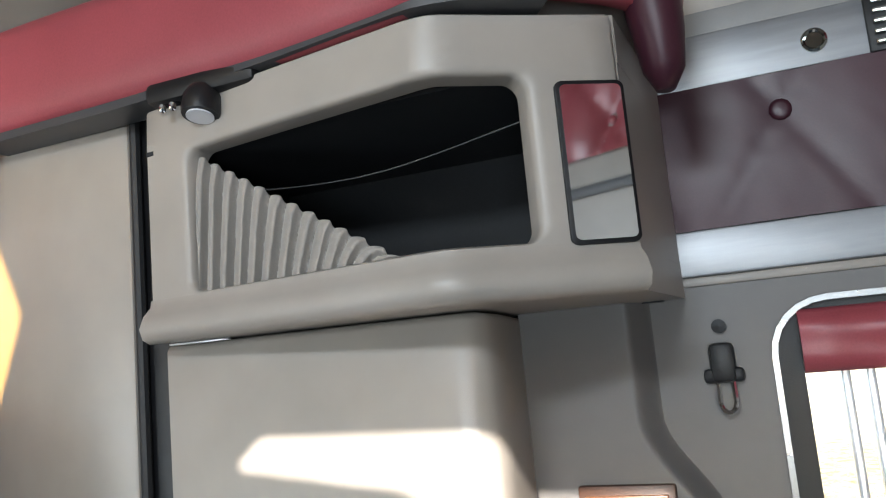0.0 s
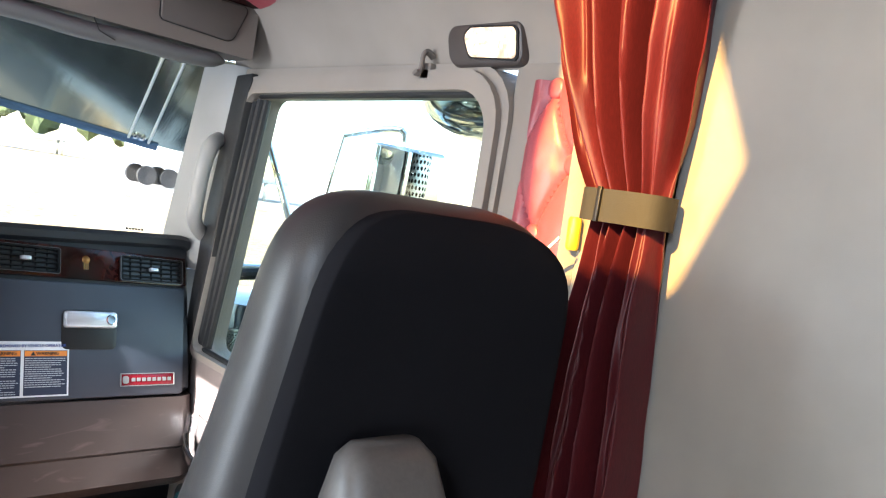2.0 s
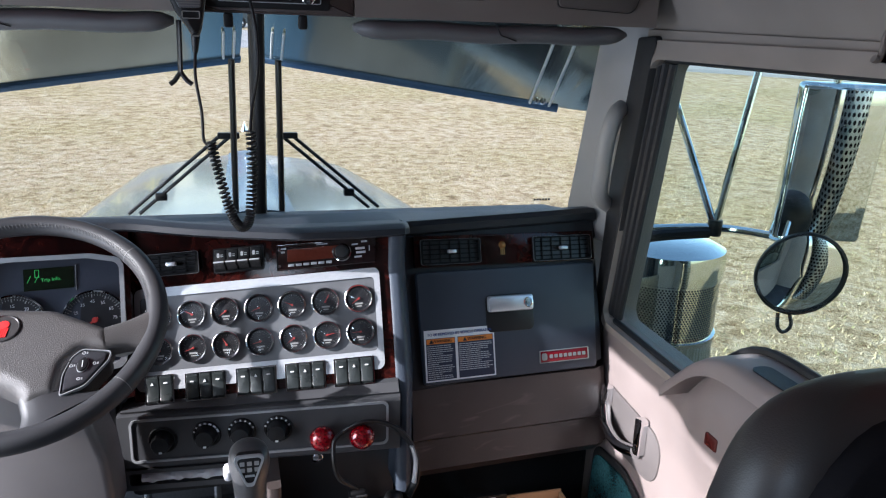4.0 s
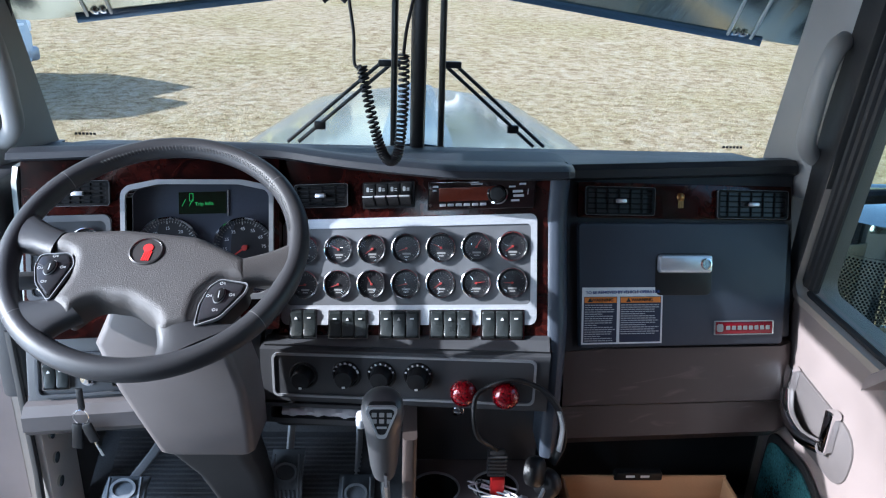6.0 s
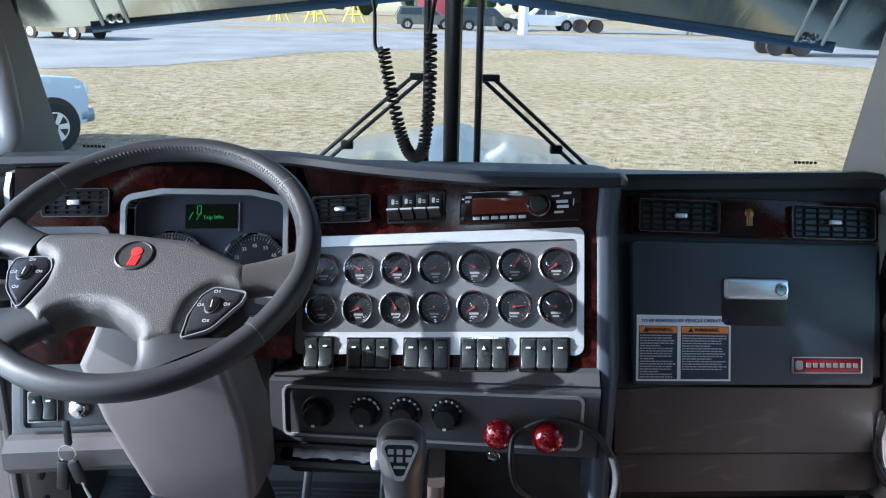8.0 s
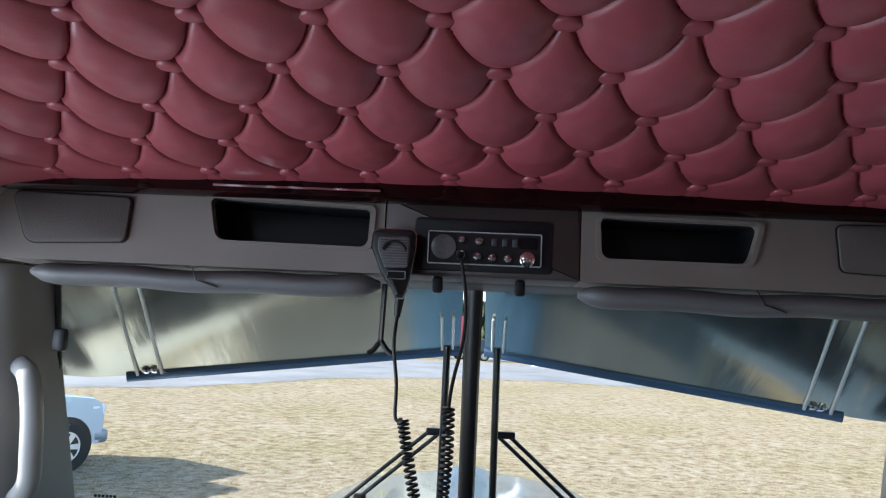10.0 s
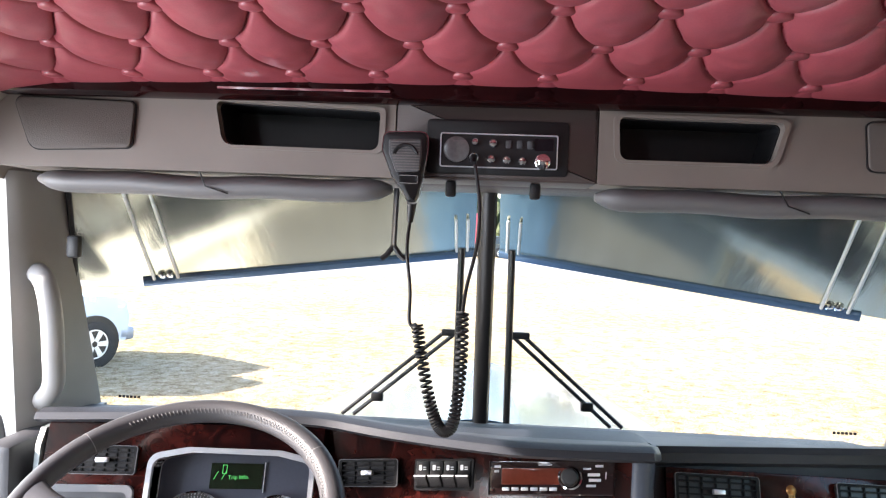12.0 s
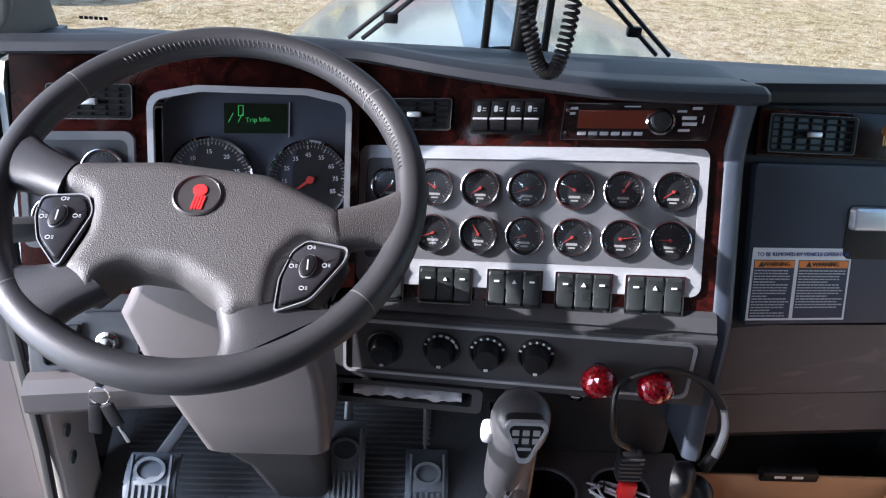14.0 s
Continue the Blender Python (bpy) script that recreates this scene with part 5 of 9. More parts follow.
def to_edge(p, poly):
    """Distance to an outline and its nearest point."""
    best, near = 9.0, p
    for (ax, ay), (bx, by) in zip(poly, poly[1:] + poly[:1]):
        ex, ey = bx - ax, by - ay
        t = max(0.0, min(1.0, ((p[0] - ax) * ex + (p[1] - ay) * ey) / max(1e-12, ex * ex + ey * ey)))
        q = (ax + ex * t, ay + ey * t)
        d = math.hypot(p[0] - q[0], p[1] - q[1])
        if d < best:
            best, near = d, q
    return best, near


def cushion(bm, poly, step, low, high, ease):
    """A padded form over an outline: it rises from its edge to a soft flat top."""
    x0, y0 = min(p[0] for p in poly), min(p[1] for p in poly)
    nx, ny = int((max(p[0] for p in poly) - x0) / step) + 2, int((max(p[1] for p in poly) - y0) / step) + 2
    verts, keep = {}, []
    for i in range(-1, nx):
        for j in range(-1, ny):
            if inside((x0 + (i + 0.5) * step, y0 + (j + 0.5) * step), poly):
                keep.append((i, j))
    for i, j in keep:
        q = []
        for a, b in ((i, j), (i + 1, j), (i + 1, j + 1), (i, j + 1)):
            if (a, b) not in verts:
                p = (x0 + a * step, y0 + b * step)
                d, near = to_edge(p, poly)
                rim = sum((m, n) in kept for m in (a - 1, a) for n in (b - 1, b)) < 4 if (kept := set(keep)) and d < step * 1.5 else False
                if rim or not inside(p, poly):
                    p, d = near, 0.0
                z = low + (high - low) * (1 - (1 - min(1.0, d / ease)) ** 2.4)
                verts[a, b] = bm.verts.new((p[0], p[1], z))
            q.append(verts[a, b])
        bm.faces.new(q)
    rim = [e for e in bm.edges if e.is_boundary]
    r = bmesh.ops.extrude_edge_only(bm, edges=rim)
    for v in r["geom"]:
        if isinstance(v, bmesh.types.BMVert):
            v.co.z = -0.024


bm = bmesh.new()
cushion(bm, HUBLINE, 0.004, 0.006, 0.022, 0.020)
part("hub", bm, HUB, wheel, "grey pebbled leather hub pad", 60)
bm = bmesh.new()
lathe(bm, [(0.0255, 0.018), (0.0255, 0.0235), (0.0235, 0.0245), (0.0225, 0.0225), (0.0, 0.0228)], (-0.004, -0.027, 0), n=32)
em = part("emblem", bm, surface("emblem_grey", (0.045, 0.042, 0.042), 0.3, vary=0.1), wheel, "round dark emblem with red mark")
bm = bmesh.new()
lathe(bm, [(0.0072, 0.0227), (0.0072, 0.0238), (0.0, 0.024)], (-0.002, -0.021, 0), n=20)
for k in range(4):
    slab(bm, [(-0.0085 + 0.003 * k, -0.0445), (-0.0065 + 0.003 * k, -0.0445), (-0.004 + 0.003 * k, -0.028), (-0.006 + 0.003 * k, -0.028)], flat, 0.0227, 0.0238)
# the red mark is given a faint glow of its own to brighten it
part("emblem_mark", bm, glowing("emblem_red_glow", (0.75, 0.02, 0.02), 0.12), em, "red mark with a faint added glow")
POD_L = round_poly([(-0.158, -0.032), (-0.114, -0.028), (-0.104, -0.050), (-0.124, -0.116), (-0.150, -0.085), (-0.160, -0.055)], [0.008, 0.012, 0.02, 0.004, 0.03, 0.03], 5)
POD_R = round_poly([(0.112, -0.073), (0.153, -0.080), (0.150, -0.096), (0.120, -0.140), (0.087, -0.154), (0.088, -0.118), (0.098, -0.086)], [0.012, 0.005, 0.02, 0.03, 0.003, 0.03, 0.02], 5)


def pod(line, label):
    c = Vector((sum(p[0] for p in line) / len(line), sum(p[1] for p in line) / len(line)))
    grow = lambda k: [(c.x + (p[0] - c.x) * k, c.y + (p[1] - c.y) * k) for p in line]
    bm = bmesh.new()
    slab(bm, line, flat, -0.02, 0.017, 0.003)
    p = part("switch_pod", bm, BLACK, wheel, label)
    bm = bmesh.new()
    ring_plate(bm, grow(1.015), grow(0.975), flat, 0.012, 0.0185)
    part("pod_rim", bm, SATIN, p, "thin silver rim")
    gloss = bpy.data.materials.get("pod_gloss") or surface("pod_gloss", (0.03, 0.03, 0.034), 0.16, vary=0.1, bump=0.0)
    bm = bmesh.new()
    slab(bm, grow(0.86), flat, 0.016, 0.0205, 0.002)
    part("pod_buttons", bm, gloss, p)
    for ang in (25, 152):
        # grooves between the keys
        bm = bmesh.new()
        g = Vector((math.cos(radians(ang)), math.sin(radians(ang))))
        w = Vector((-g.y, g.x)) * 0.0006
        far = min(0.027, 0.8 * min(math.hypot(*(Vector(q) - c)) for q in line) + 0.008)
        slab(bm, [tuple(c + g * 0.011 - w), tuple(c + g * far - w), tuple(c + g * far + w), tuple(c + g * 0.011 + w)], flat, 0.0200, 0.0209)
        part("key_gap", bm, DIAL, p)
    bm = bmesh.new()
    ov_ = [(c.x + 0.0075 * math.cos(q) + 0.002 * math.sin(q), c.y + 0.002 + 0.0120 * math.sin(q)) for q in [2 * math.pi * k / 24 for k in range(24)]]
    slab(bm, ov_, flat, 0.020, 0.0245, 0.001)
    key = part("pod_centre_button", bm, BLACK, p)
    bm = bmesh.new()
    ring_plate(bm, [(c.x + (q[0] - c.x) * 1.09, c.y + 0.002 + (q[1] - c.y - 0.002) * 1.09) for q in ov_], ov_, flat, 0.0195, 0.0222)
    part("button_ring", bm, SATIN, key, "thin bright ring")
    for dx, dy in ((0.0, 0.024), (0.016, 0.004), (-0.016, 0.002), (-0.004, -0.022)):
        # lamp symbols: a small round with rays beside it
        bm = bmesh.new()
        cx, cy = c.x + dx, c.y + dy
        ring_plate(bm, [(cx + 0.0026 * math.cos(q), cy + 0.0024 * math.sin(q)) for q in [2 * math.pi * k / 12 for k in range(12)]], [(cx + 0.0018 * math.cos(q), cy + 0.0016 * math.sin(q)) for q in [2 * math.pi * k / 12 for k in range(12)]], flat, 0.0203, 0.0211)
        for k in (-1, 0, 1):
            slab(bm, rect(cx + 0.0034, cy + 0.0014 * k - 0.0003, cx + 0.0056, cy + 0.0014 * k + 0.0003), flat, 0.0203, 0.0211)
        part("pod_mark", bm, DIMWHITE, p, "", 0)
    bm = bmesh.new()
    slab(bm, rect(c.x - 0.0007, c.y - 0.004, c.x + 0.0007, c.y + 0.008, 0.0004), flat, 0.0244, 0.0249)
    part("pod_mark", bm, DIMWHITE, key, "", 0)


pod(POD_L, "glossy black cruise switch pod")
pod(POD_R, "glossy black lamp switch pod")

# column shroud with stalks
col = thing("steering_column", "taupe plastic steering column shroud with stalks", "steering column")
bm = bmesh.new()
rings = []
for x0, x1, y, z in ((-0.455, -0.368, 2.025, 0.818), (-0.462, -0.360, 2.018, 0.811), (-0.490, -0.346, 2.012, 0.775), (-0.528, -0.312, 2.004, 0.695), (-0.500, -0.287, 2.000, 0.61), (-0.470, -0.281, 2.002, 0.54), (-0.446, -0.281, 2.006, 0.482), (-0.436, -0.287, 2.012, 0.474)):
    fall = 0.12 + 0.40 * max(0.0, (z - 0.69) / 0.128)
    rings.append([(a, b, z - fall * (b - y)) for a, b in rect(x0, y, x1, y + 0.14, 0.016, 4)])
loops(bm, rings, True, True, True)
part("shroud", bm, COLUMN, col)
bm = bmesh.new()
loops(bm, [[(-0.372 + a, 2.08 + b, 0.475) for a, b in rect(-0.07, -0.06, 0.07, 0.06, 0.02)], [(-0.36 + a, 2.17 + b, 0.34) for a, b in rect(-0.06, -0.05, 0.06, 0.05, 0.02)], [(-0.36 + a, 2.30 + b, 0.14) for a, b in rect(-0.05, -0.05, 0.05, 0.05, 0.02)]], True, True, True)
part("boot", bm, RUBBER, col, "black rubber column boot")
bm = bmesh.new()
tube(bm, [(-0.47, 2.035, 0.815), (-0.545, 2.005, 0.815), (-0.60, 1.985, 0.817), (-0.68, 1.965, 0.82)], lambda t: 0.012 + 0.007 * t, 12, flat=0.8)
part("turn_signal_stalk", bm, CHARCOAL, col, "dark turn signal stalk")
bm = bmesh.new()
tube(bm, [(-0.33, 2.05, 0.80), (-0.255, 2.055, 0.785), (-0.205, 2.055, 0.812)], lambda t: 0.010 + 0.006 * t, 12, flat=0.7)
lever = part("trailer_brake_lever", bm, GREY_TRIM, col, "grey lever beside the wheel")
letters("lever_text", "PARKING", 0.0135, Matrix.Translation((-0.226, 2.036, 0.808)) @ Euler((radians(60), radians(-29), 0)).to_matrix().to_4x4(), WHITEPRINT, lever)

# ---------------------------------------------------------------- pedals, toe board
bm = bmesh.new()
loops(bm, [[(x, 2.10, 0.0), (x, 2.47, 0.20), (x, 2.48, 0.24), (x, 2.48, 0.0)] for x in (-0.74, 0.0)], True, True, True)
toe = structure("floor_toe_board", bm, MAT, "ribbed black rubber toe board")
bm = bmesh.new()
for k in range(34):
    t = (k + 0.5) / 34
    y, z = 2.12 + 0.34 * t, 0.0108 + 0.184 * t
    loops(bm, [[(x, y - 0.0028, z - 0.002), (x, y - 0.002, z + 0.0030), (x, y + 0.002, z + 0.005), (x, y + 0.0028, z + 0.001)] for x in (-0.70, -0.12)], True, True, True)
part("mat_ribs", bm, MAT, toe)["kind"] = "stuff"


def pedal(x, y, z, w, hh, tilt, label, arm):
    p = thing("pedal", label, "pedal", (x, y, z), "foot pedals", (tilt, 0, 0))
    pad = RUBBERPAD
    bm = bmesh.new()
    def fn(u, v):
        a, b = (u - 0.5) * w, (v - 0.5) * hh
        return (a, b, 0.012 - 0.9 * b * b / hh - 0.3 * a * a / w)
    thick_sheet(bm, fn, 8, 10, (0, 0, -0.012))
    part("pad", bm, pad, p, "grey rubber pedal pad")
    bm = bmesh.new()
    for k in range(5):
        a = (k - 2) * w * 0.13
        slab(bm, rect(a - 0.0022, -hh * 0.46, a + 0.0022, -hh * 0.05, 0.001), flat, 0.002, 0.0155 - abs(a) * 0.03)
    for k in (-1, 1):
        slab(bm, rect(k * w * 0.38 - 0.002, -hh * 0.45, k * w * 0.38 + 0.002, hh * 0.45, 0.001), flat, 0.0, 0.0115)
    ring_plate(bm, [(0.027 * math.cos(t), hh * 0.2 + 0.022 * math.sin(t)) for t in [2 * math.pi * i / 20 for i in range(20)]],
               [(0.021 * math.cos(t), hh * 0.2 + 0.016 * math.sin(t)) for t in [2 * math.pi * i / 20 for i in range(20)]], flat, 0.002, 0.0150)
    part("tread_ribs", bm, pad, p)
    bm = bmesh.new()
    tube(bm, smooth_path([(0, 0.0, -0.002), (0.0, 0.04, -0.03), (arm, 0.16, -0.06), (arm, 0.30, -0.04)], 5), 0.010, 8, flat=0.6)
    part("pedal_arm", bm, SATIN, p, "steel pedal arm")


RUBBERPAD = surface("pedal_rubber", (0.12, 0.135, 0.155), 0.55, vary=0.15, fine=300, bump=0.2)
pedal(-0.606, 2.205, 0.215, 0.086, 0.100, 42, "grey rubber clutch pedal pad with raised ribs", 0.05)
pedal(-0.282, 2.290, 0.182, 0.072, 0.155, 58, "grey rubber brake pedal with raised ribs", 0.0)
pedal(-0.128, 2.300, 0.118, 0.082, 0.140, 50, "grey rubber accelerator pedal with raised ribs", 0.0)
bm = bmesh.new()
box(bm, (-0.768, 2.20, 0.02), (-0.745, 2.33, 0.47), 0.004)
jamb = tagged(part("door_jamb", bm, surface("jamb_paint", (0.74, 0.73, 0.71), 0.4, vary=0.08), None), "off-white painted door jamb post", "", "", "structure")
bm = bmesh.new()
for z in (0.30, 0.36, 0.24):
    lathe(bm, [(0.012, 0), (0.012, 0.006), (0.006, 0.008), (0, 0.008)], (-0.746, 2.235, z), (1, 0, 0), 12)
part("jamb_bolt", bm, STEEL, jamb)
bm = bmesh.new()
tube(bm, [(-0.768, 2.185, 0.06), (-0.762, 2.190, 0.30), (-0.764, 2.192, 0.62)], 0.011, 10, flat=0.7)
part("door_seal", bm, RUBBER, jamb, "black rubber door seal")

# added box closes the gap above the jamb; its shade is in the colour
bm = bmesh.new()
box(bm, (-0.800, 2.19, 0.47), (-0.748, 2.36, 0.905), 0.012)
part("jamb_filler", bm, CHARCOAL, jamb, "dark box added to close the gap above the jamb")

# ---------------------------------------------------------------- gear lever
shift = thing("gear_lever", "grey and black truck gear lever knob with silver shift plate", "gear lever", (-0.053, 1.895, 0.655), "", (24, 0, 0))
bm = bmesh.new()
sec = [(-0.205, 0.020, 0.022), (-0.17, 0.024, 0.028), (-0.11, 0.027, 0.031), (-0.055, 0.030, 0.034), (-0.02, 0.034, 0.038), (0.004, 0.032, 0.032), (0.013, 0.025, 0.023), (0.017, 0.012, 0.011)]
loops(bm, [[(w * math.cos(t), d * math.sin(t) + 0.006 * (z + 0.1), z) for t in [2 * math.pi * i / 20 for i in range(20)]] for z, w, d in sec], True, True, True)
part("grip", bm, surface("grip_grey", (0.048, 0.048, 0.051), 0.42, vary=0.1, fine=500), shift, "grey moulded grip", 60)
tri = round_poly([(-0.026, 0.026), (0.026, 0.026), (0.006, -0.030), (-0.006, -0.030)], [0.008, 0.008, 0.006, 0.006])
face = lambda u, v, d: Vector((u * 0.95, -0.026 + 0.44 * v - d * 0.87, 0.004 + v * 0.76 + d * 0.45))
bm = bmesh.new()
slab(bm, tri, face, -0.01, 0.009, 0.002)
plate = part("shift_plate", bm, BLACK, shift, "black plate with silver rim")
bm = bmesh.new()
c = (0, 0.006)
ring_plate(bm, [(p[0] * 1.08, c[1] + (p[1] - c[1]) * 1.08) for p in tri], [(p[0] * 0.88, c[1] + (p[1] - c[1]) * 0.88) for p in tri], face, 0.004, 0.0105)
part("plate_rim", bm, SATIN, plate)
for i in range(3):
    for j in range(2):
        bm = bmesh.new()
        slab(bm, rect(-0.016 + 0.012 * i, 0.008 - 0.012 * j, -0.008 + 0.012 * i, 0.016 - 0.012 * j, 0.001), face, 0.0085, 0.0100)
        part("plate_mark", bm, DIMPRINT, plate, "", 0)
bm = bmesh.new()
slab(bm, rect(-0.008, -0.014, 0.008, -0.010, 0.001), face, 0.0085, 0.0100)
part("plate_mark", bm, ALU, plate, "", 0)
bm = bmesh.new()
box(bm, (-0.042, -0.013, -0.054), (-0.027, 0.009, -0.026), 0.006)
part("range_button", bm, WHITECLOTH, shift, "white thumb switch")
bm = bmesh.new()
tube(bm, [(0, 0.003, -0.19), (0.002, 0.02, -0.40), (0.005, 0.05, -0.62)], 0.0085, 10)
part("lever_rod", bm, STEEL, shift, "polished lever rod")
bm = bmesh.new()
tube(bm, [(0.004, -0.032, -0.16), (0.004, -0.030, -0.205)], 0.003, 8)
part("grip_slot", bm, CHROME, shift)

# ---------------------------------------------------------------- lower console with cup holders
cons = thing("floor_console", "dark lower dash console with two round cup holders", "console")
bm = bmesh.new()
box(bm, (0.000, 2.024, 0.0), (0.262, 2.40, 0.270), 0.02, 3)
part("console_body", bm, CHARCOAL, cons)
bm = bmesh.new()
loops(bm, [[(x, y, z) for x, y in rect(-0.022, 2.02, 0.004, 2.20, 0.008)] for z in (0.0, 0.36, 0.50)], True, True, True)
part("console_cheek", bm, TAUPE_DARK, cons, "paler upright side panel")
for i, (x, y, r) in enumerate(((0.042, 2.082, 0.046), (0.158, 2.088, 0.044))):
    bm = bmesh.new()
    lathe(bm, [(r, 0.344), (r - 0.001, 0.344), (r - 0.004, 0.285), (r - 0.008, 0.276), (0.0, 0.274)], (x, y, 0), n=36, cap=False)
    part("cup_holder", bm, BLACK, cons, "round black cup holder", 50)
    x0, x1 = ((-0.004, 0.107), (0.107, 0.266))[i]
    bm = bmesh.new()
    hole = [(x + (r + 0.001) * math.cos(2 * math.pi * k / 40), y + (r + 0.001) * math.sin(2 * math.pi * k / 40)) for k in range(40)]
    ring_plate(bm, rect(x0, 2.012, x1, 2.170, 0.004), hole, lambda u, v, d: (u, v, 0.345 + d), -0.06, 0.0)
    part("console_top", bm, COLUMN, cons, "grey moulded console top", 30)
    bm = bmesh.new()
    lathe(bm, [(r + 0.001, 0.344), (r + 0.002, 0.3475), (r - 0.0015, 0.348), (r - 0.002, 0.344)], (x, y, 0), n=40, cap=False)
    part("holder_rim", bm, SATIN, cons, "thin bright rim", 50)
bm = bmesh.new()
box(bm, (-0.30, 2.28, 0.34), (0.25, 2.40, 0.50), 0.02)
part("console_back", bm, BLACK, cons)
bm = bmesh.new()
lathe(bm, [(0.012, 0), (0.012, 0.01), (0.009, 0.012), (0.0, 0.012)], (0.085, 2.166, 0.470), (0, -1, 0), 16)
part("power_socket", bm, CHROME, cons, "small chrome socket")
part("socket_panel", (lambda b: (box(b, (0.0, 2.165, 0.345), (0.25, 2.22, 0.515), 0.01), b)[1])(bmesh.new()), CHARCOAL, cons)

# headset hanging over the right air valve
hs = thing("headset", "black and silver trucker headset hanging on the dash", "headset")
bm = bmesh.new()
band = smooth_path([(0.128, 2.066, 0.580), (0.150, 2.062, 0.594), (0.174, 2.060, 0.600), (0.204, 2.058, 0.594), (0.233, 2.054, 0.578), (0.256, 2.052, 0.548), (0.268, 2.050, 0.512), (0.270, 2.050, 0.470), (0.256, 2.050, 0.430)], 6)
tube(bm, band, 0.0095, 10, flat=0.5)
part("headband", bm, BLACK, hs)
bm = bmesh.new()
tube(bm, smooth_path([(0.258, 2.043, 0.545), (0.267, 2.042, 0.510), (0.264, 2.042, 0.462)], 6), 0.0055, 8, flat=0.5)
part("band_trim", bm, SATIN, hs, "silver band end")
for x, y, z, ax in ((0.222, 2.03, 0.425, (0.8, -0.5, 0.2)), (0.246, 2.035, 0.395, (-0.7, -0.7, 0.1))):
    bm = bmesh.new()
    lathe(bm, [(0.012, -0.016), (0.026, -0.012), (0.029, 0.0), (0.027, 0.010), (0.018, 0.015), (0.0, 0.016)], (x, y, z), ax, 22)
    part("ear_cup", bm, BLACK, hs, "padded black ear cup", 60)
bm = bmesh.new()
tube(bm, smooth_path([(0.245, 2.03, 0.40), (0.222, 2.00, 0.375), (0.200, 1.995, 0.385)], 6), 0.004, 8)
lathe(bm, [(0.0, -0.012), (0.009, -0.008), (0.010, 0.004), (0.0, 0.012)], (0.196, 1.995, 0.388), (-1, 0, 0.3), 12)
part("boom_microphone", bm, SATIN, hs, "silver boom microphone")
bm = bmesh.new()
tube(bm, smooth_path([(0.128, 2.066, 0.580), (0.108, 2.058, 0.565), (0.105, 2.040, 0.53), (0.114, 2.038, 0.495), (0.136, 2.045, 0.472), (0.154, 2.062, 0.45)], 6), 0.0045, 8)
part("cable", bm, BLACK, hs)
belt = thing("belt_connector", "black strap with small red buckle lying on the console", "cable")
bm = bmesh.new()
box(bm, (0.140, 2.062, 0.385), (0.172, 2.080, 0.440), 0.004)
part("ribbed_sleeve", bm, BLACK, belt)
bm = bmesh.new()
for k in range(6):
    box(bm, (0.138, 2.060, 0.390 + 0.008 * k), (0.174, 2.082, 0.394 + 0.008 * k), 0.001)
part("sleeve_ribs", bm, CHARCOAL, belt)
bm = bmesh.new()
box(bm, (0.145, 2.055, 0.3455), (0.172, 2.075, 0.386), 0.005)
part("red_buckle", bm, REDPRINT, belt, "red plastic buckle")
wires = thing("loose_wires", "tangle of thin white and black wires on the console", "cable")
for i, mt in enumerate((WHITECLOTH, WHITECLOTH, BLACK)):
    bm = bmesh.new()
    r2 = random.Random(20 + i)
    pts = [(0.150 + 0.045 * math.cos(2.1 * k + i), 2.060 + 0.030 * math.sin(1.7 * k + i), 0.3545 + 0.006 * r2.random()) for k in range(8)]
    tube(bm, smooth_path(pts, 6), 0.0019, 6)
    part("wire", bm, mt, wires)

# folded cloth in the cubby
cloth = thing("folded_cloth", "crumpled white cloth stuffed in the dash cubby", "cloth")
bm = bmesh.new()
rings = []
for k in range(40):
    t = k / 39
    u = -0.262 + 0.165 * t
    rr = 0.0105 + 0.002 * math.sin(9 * t + 1) + 0.0012 * math.sin(60 * t)
    o = HP(u, 0.497, -0.012)
    rings.append([(o.x, o.y + 0.03 * math.cos(a) * (1 + 0.1 * math.sin(5 * a + 20 * t)), o.z + rr * math.sin(a) * (1 + 0.16 * math.sin(4 * a + 31 * t)) + 0.001 * math.sin(40 * t)) for a in [2 * math.pi * i / 14 for i in range(14)]])
loops(bm, rings, True, True, True)
part("cloth", bm, WHITECLOTH, cloth, "", 60)

# keys in the ignition
keys = thing("key_ring", "black car keys with split ring hanging from the ignition", "keys", (-0.013, 0.030, -0.024))
bm = bmesh.new()
box(bm, (-0.606, 2.075, 0.525), (-0.594, 2.083, 0.570), 0.003)
part("key", bm, BLACK, keys)
bm = bmesh.new()
tube(bm, [(-0.600 + 0.014 * math.cos(a), 2.070 + 0.002 * math.sin(a), 0.514 + 0.014 * math.sin(a)) for a in [2 * math.pi * i / 20 for i in range(20)]], 0.0012, 6, True)
part("split_ring", bm, CHROME, keys)
for dx, l, tl in ((-0.006, 0.055, 8), (0.008, 0.042, -18)):
    bm = bmesh.new()
    box(bm, (-0.010, -0.004, -l), (0.010, 0.004, 0.0), 0.004, m=Matrix.Translation((-0.600 + dx, 2.067, 0.503)) @ Matrix.Rotation(radians(tl), 4, "Y"))
    part("key_fob", bm, BLACK, keys)
bm = bmesh.new()
box(bm, (-0.003, -0.001, -0.075), (0.003, 0.001, -0.04), 0.0005, m=Matrix.Translation((-0.592, 2.067, 0.503)) @ Matrix.Rotation(radians(-18), 4, "Y"))
part("key_blade", bm, STEEL, keys)

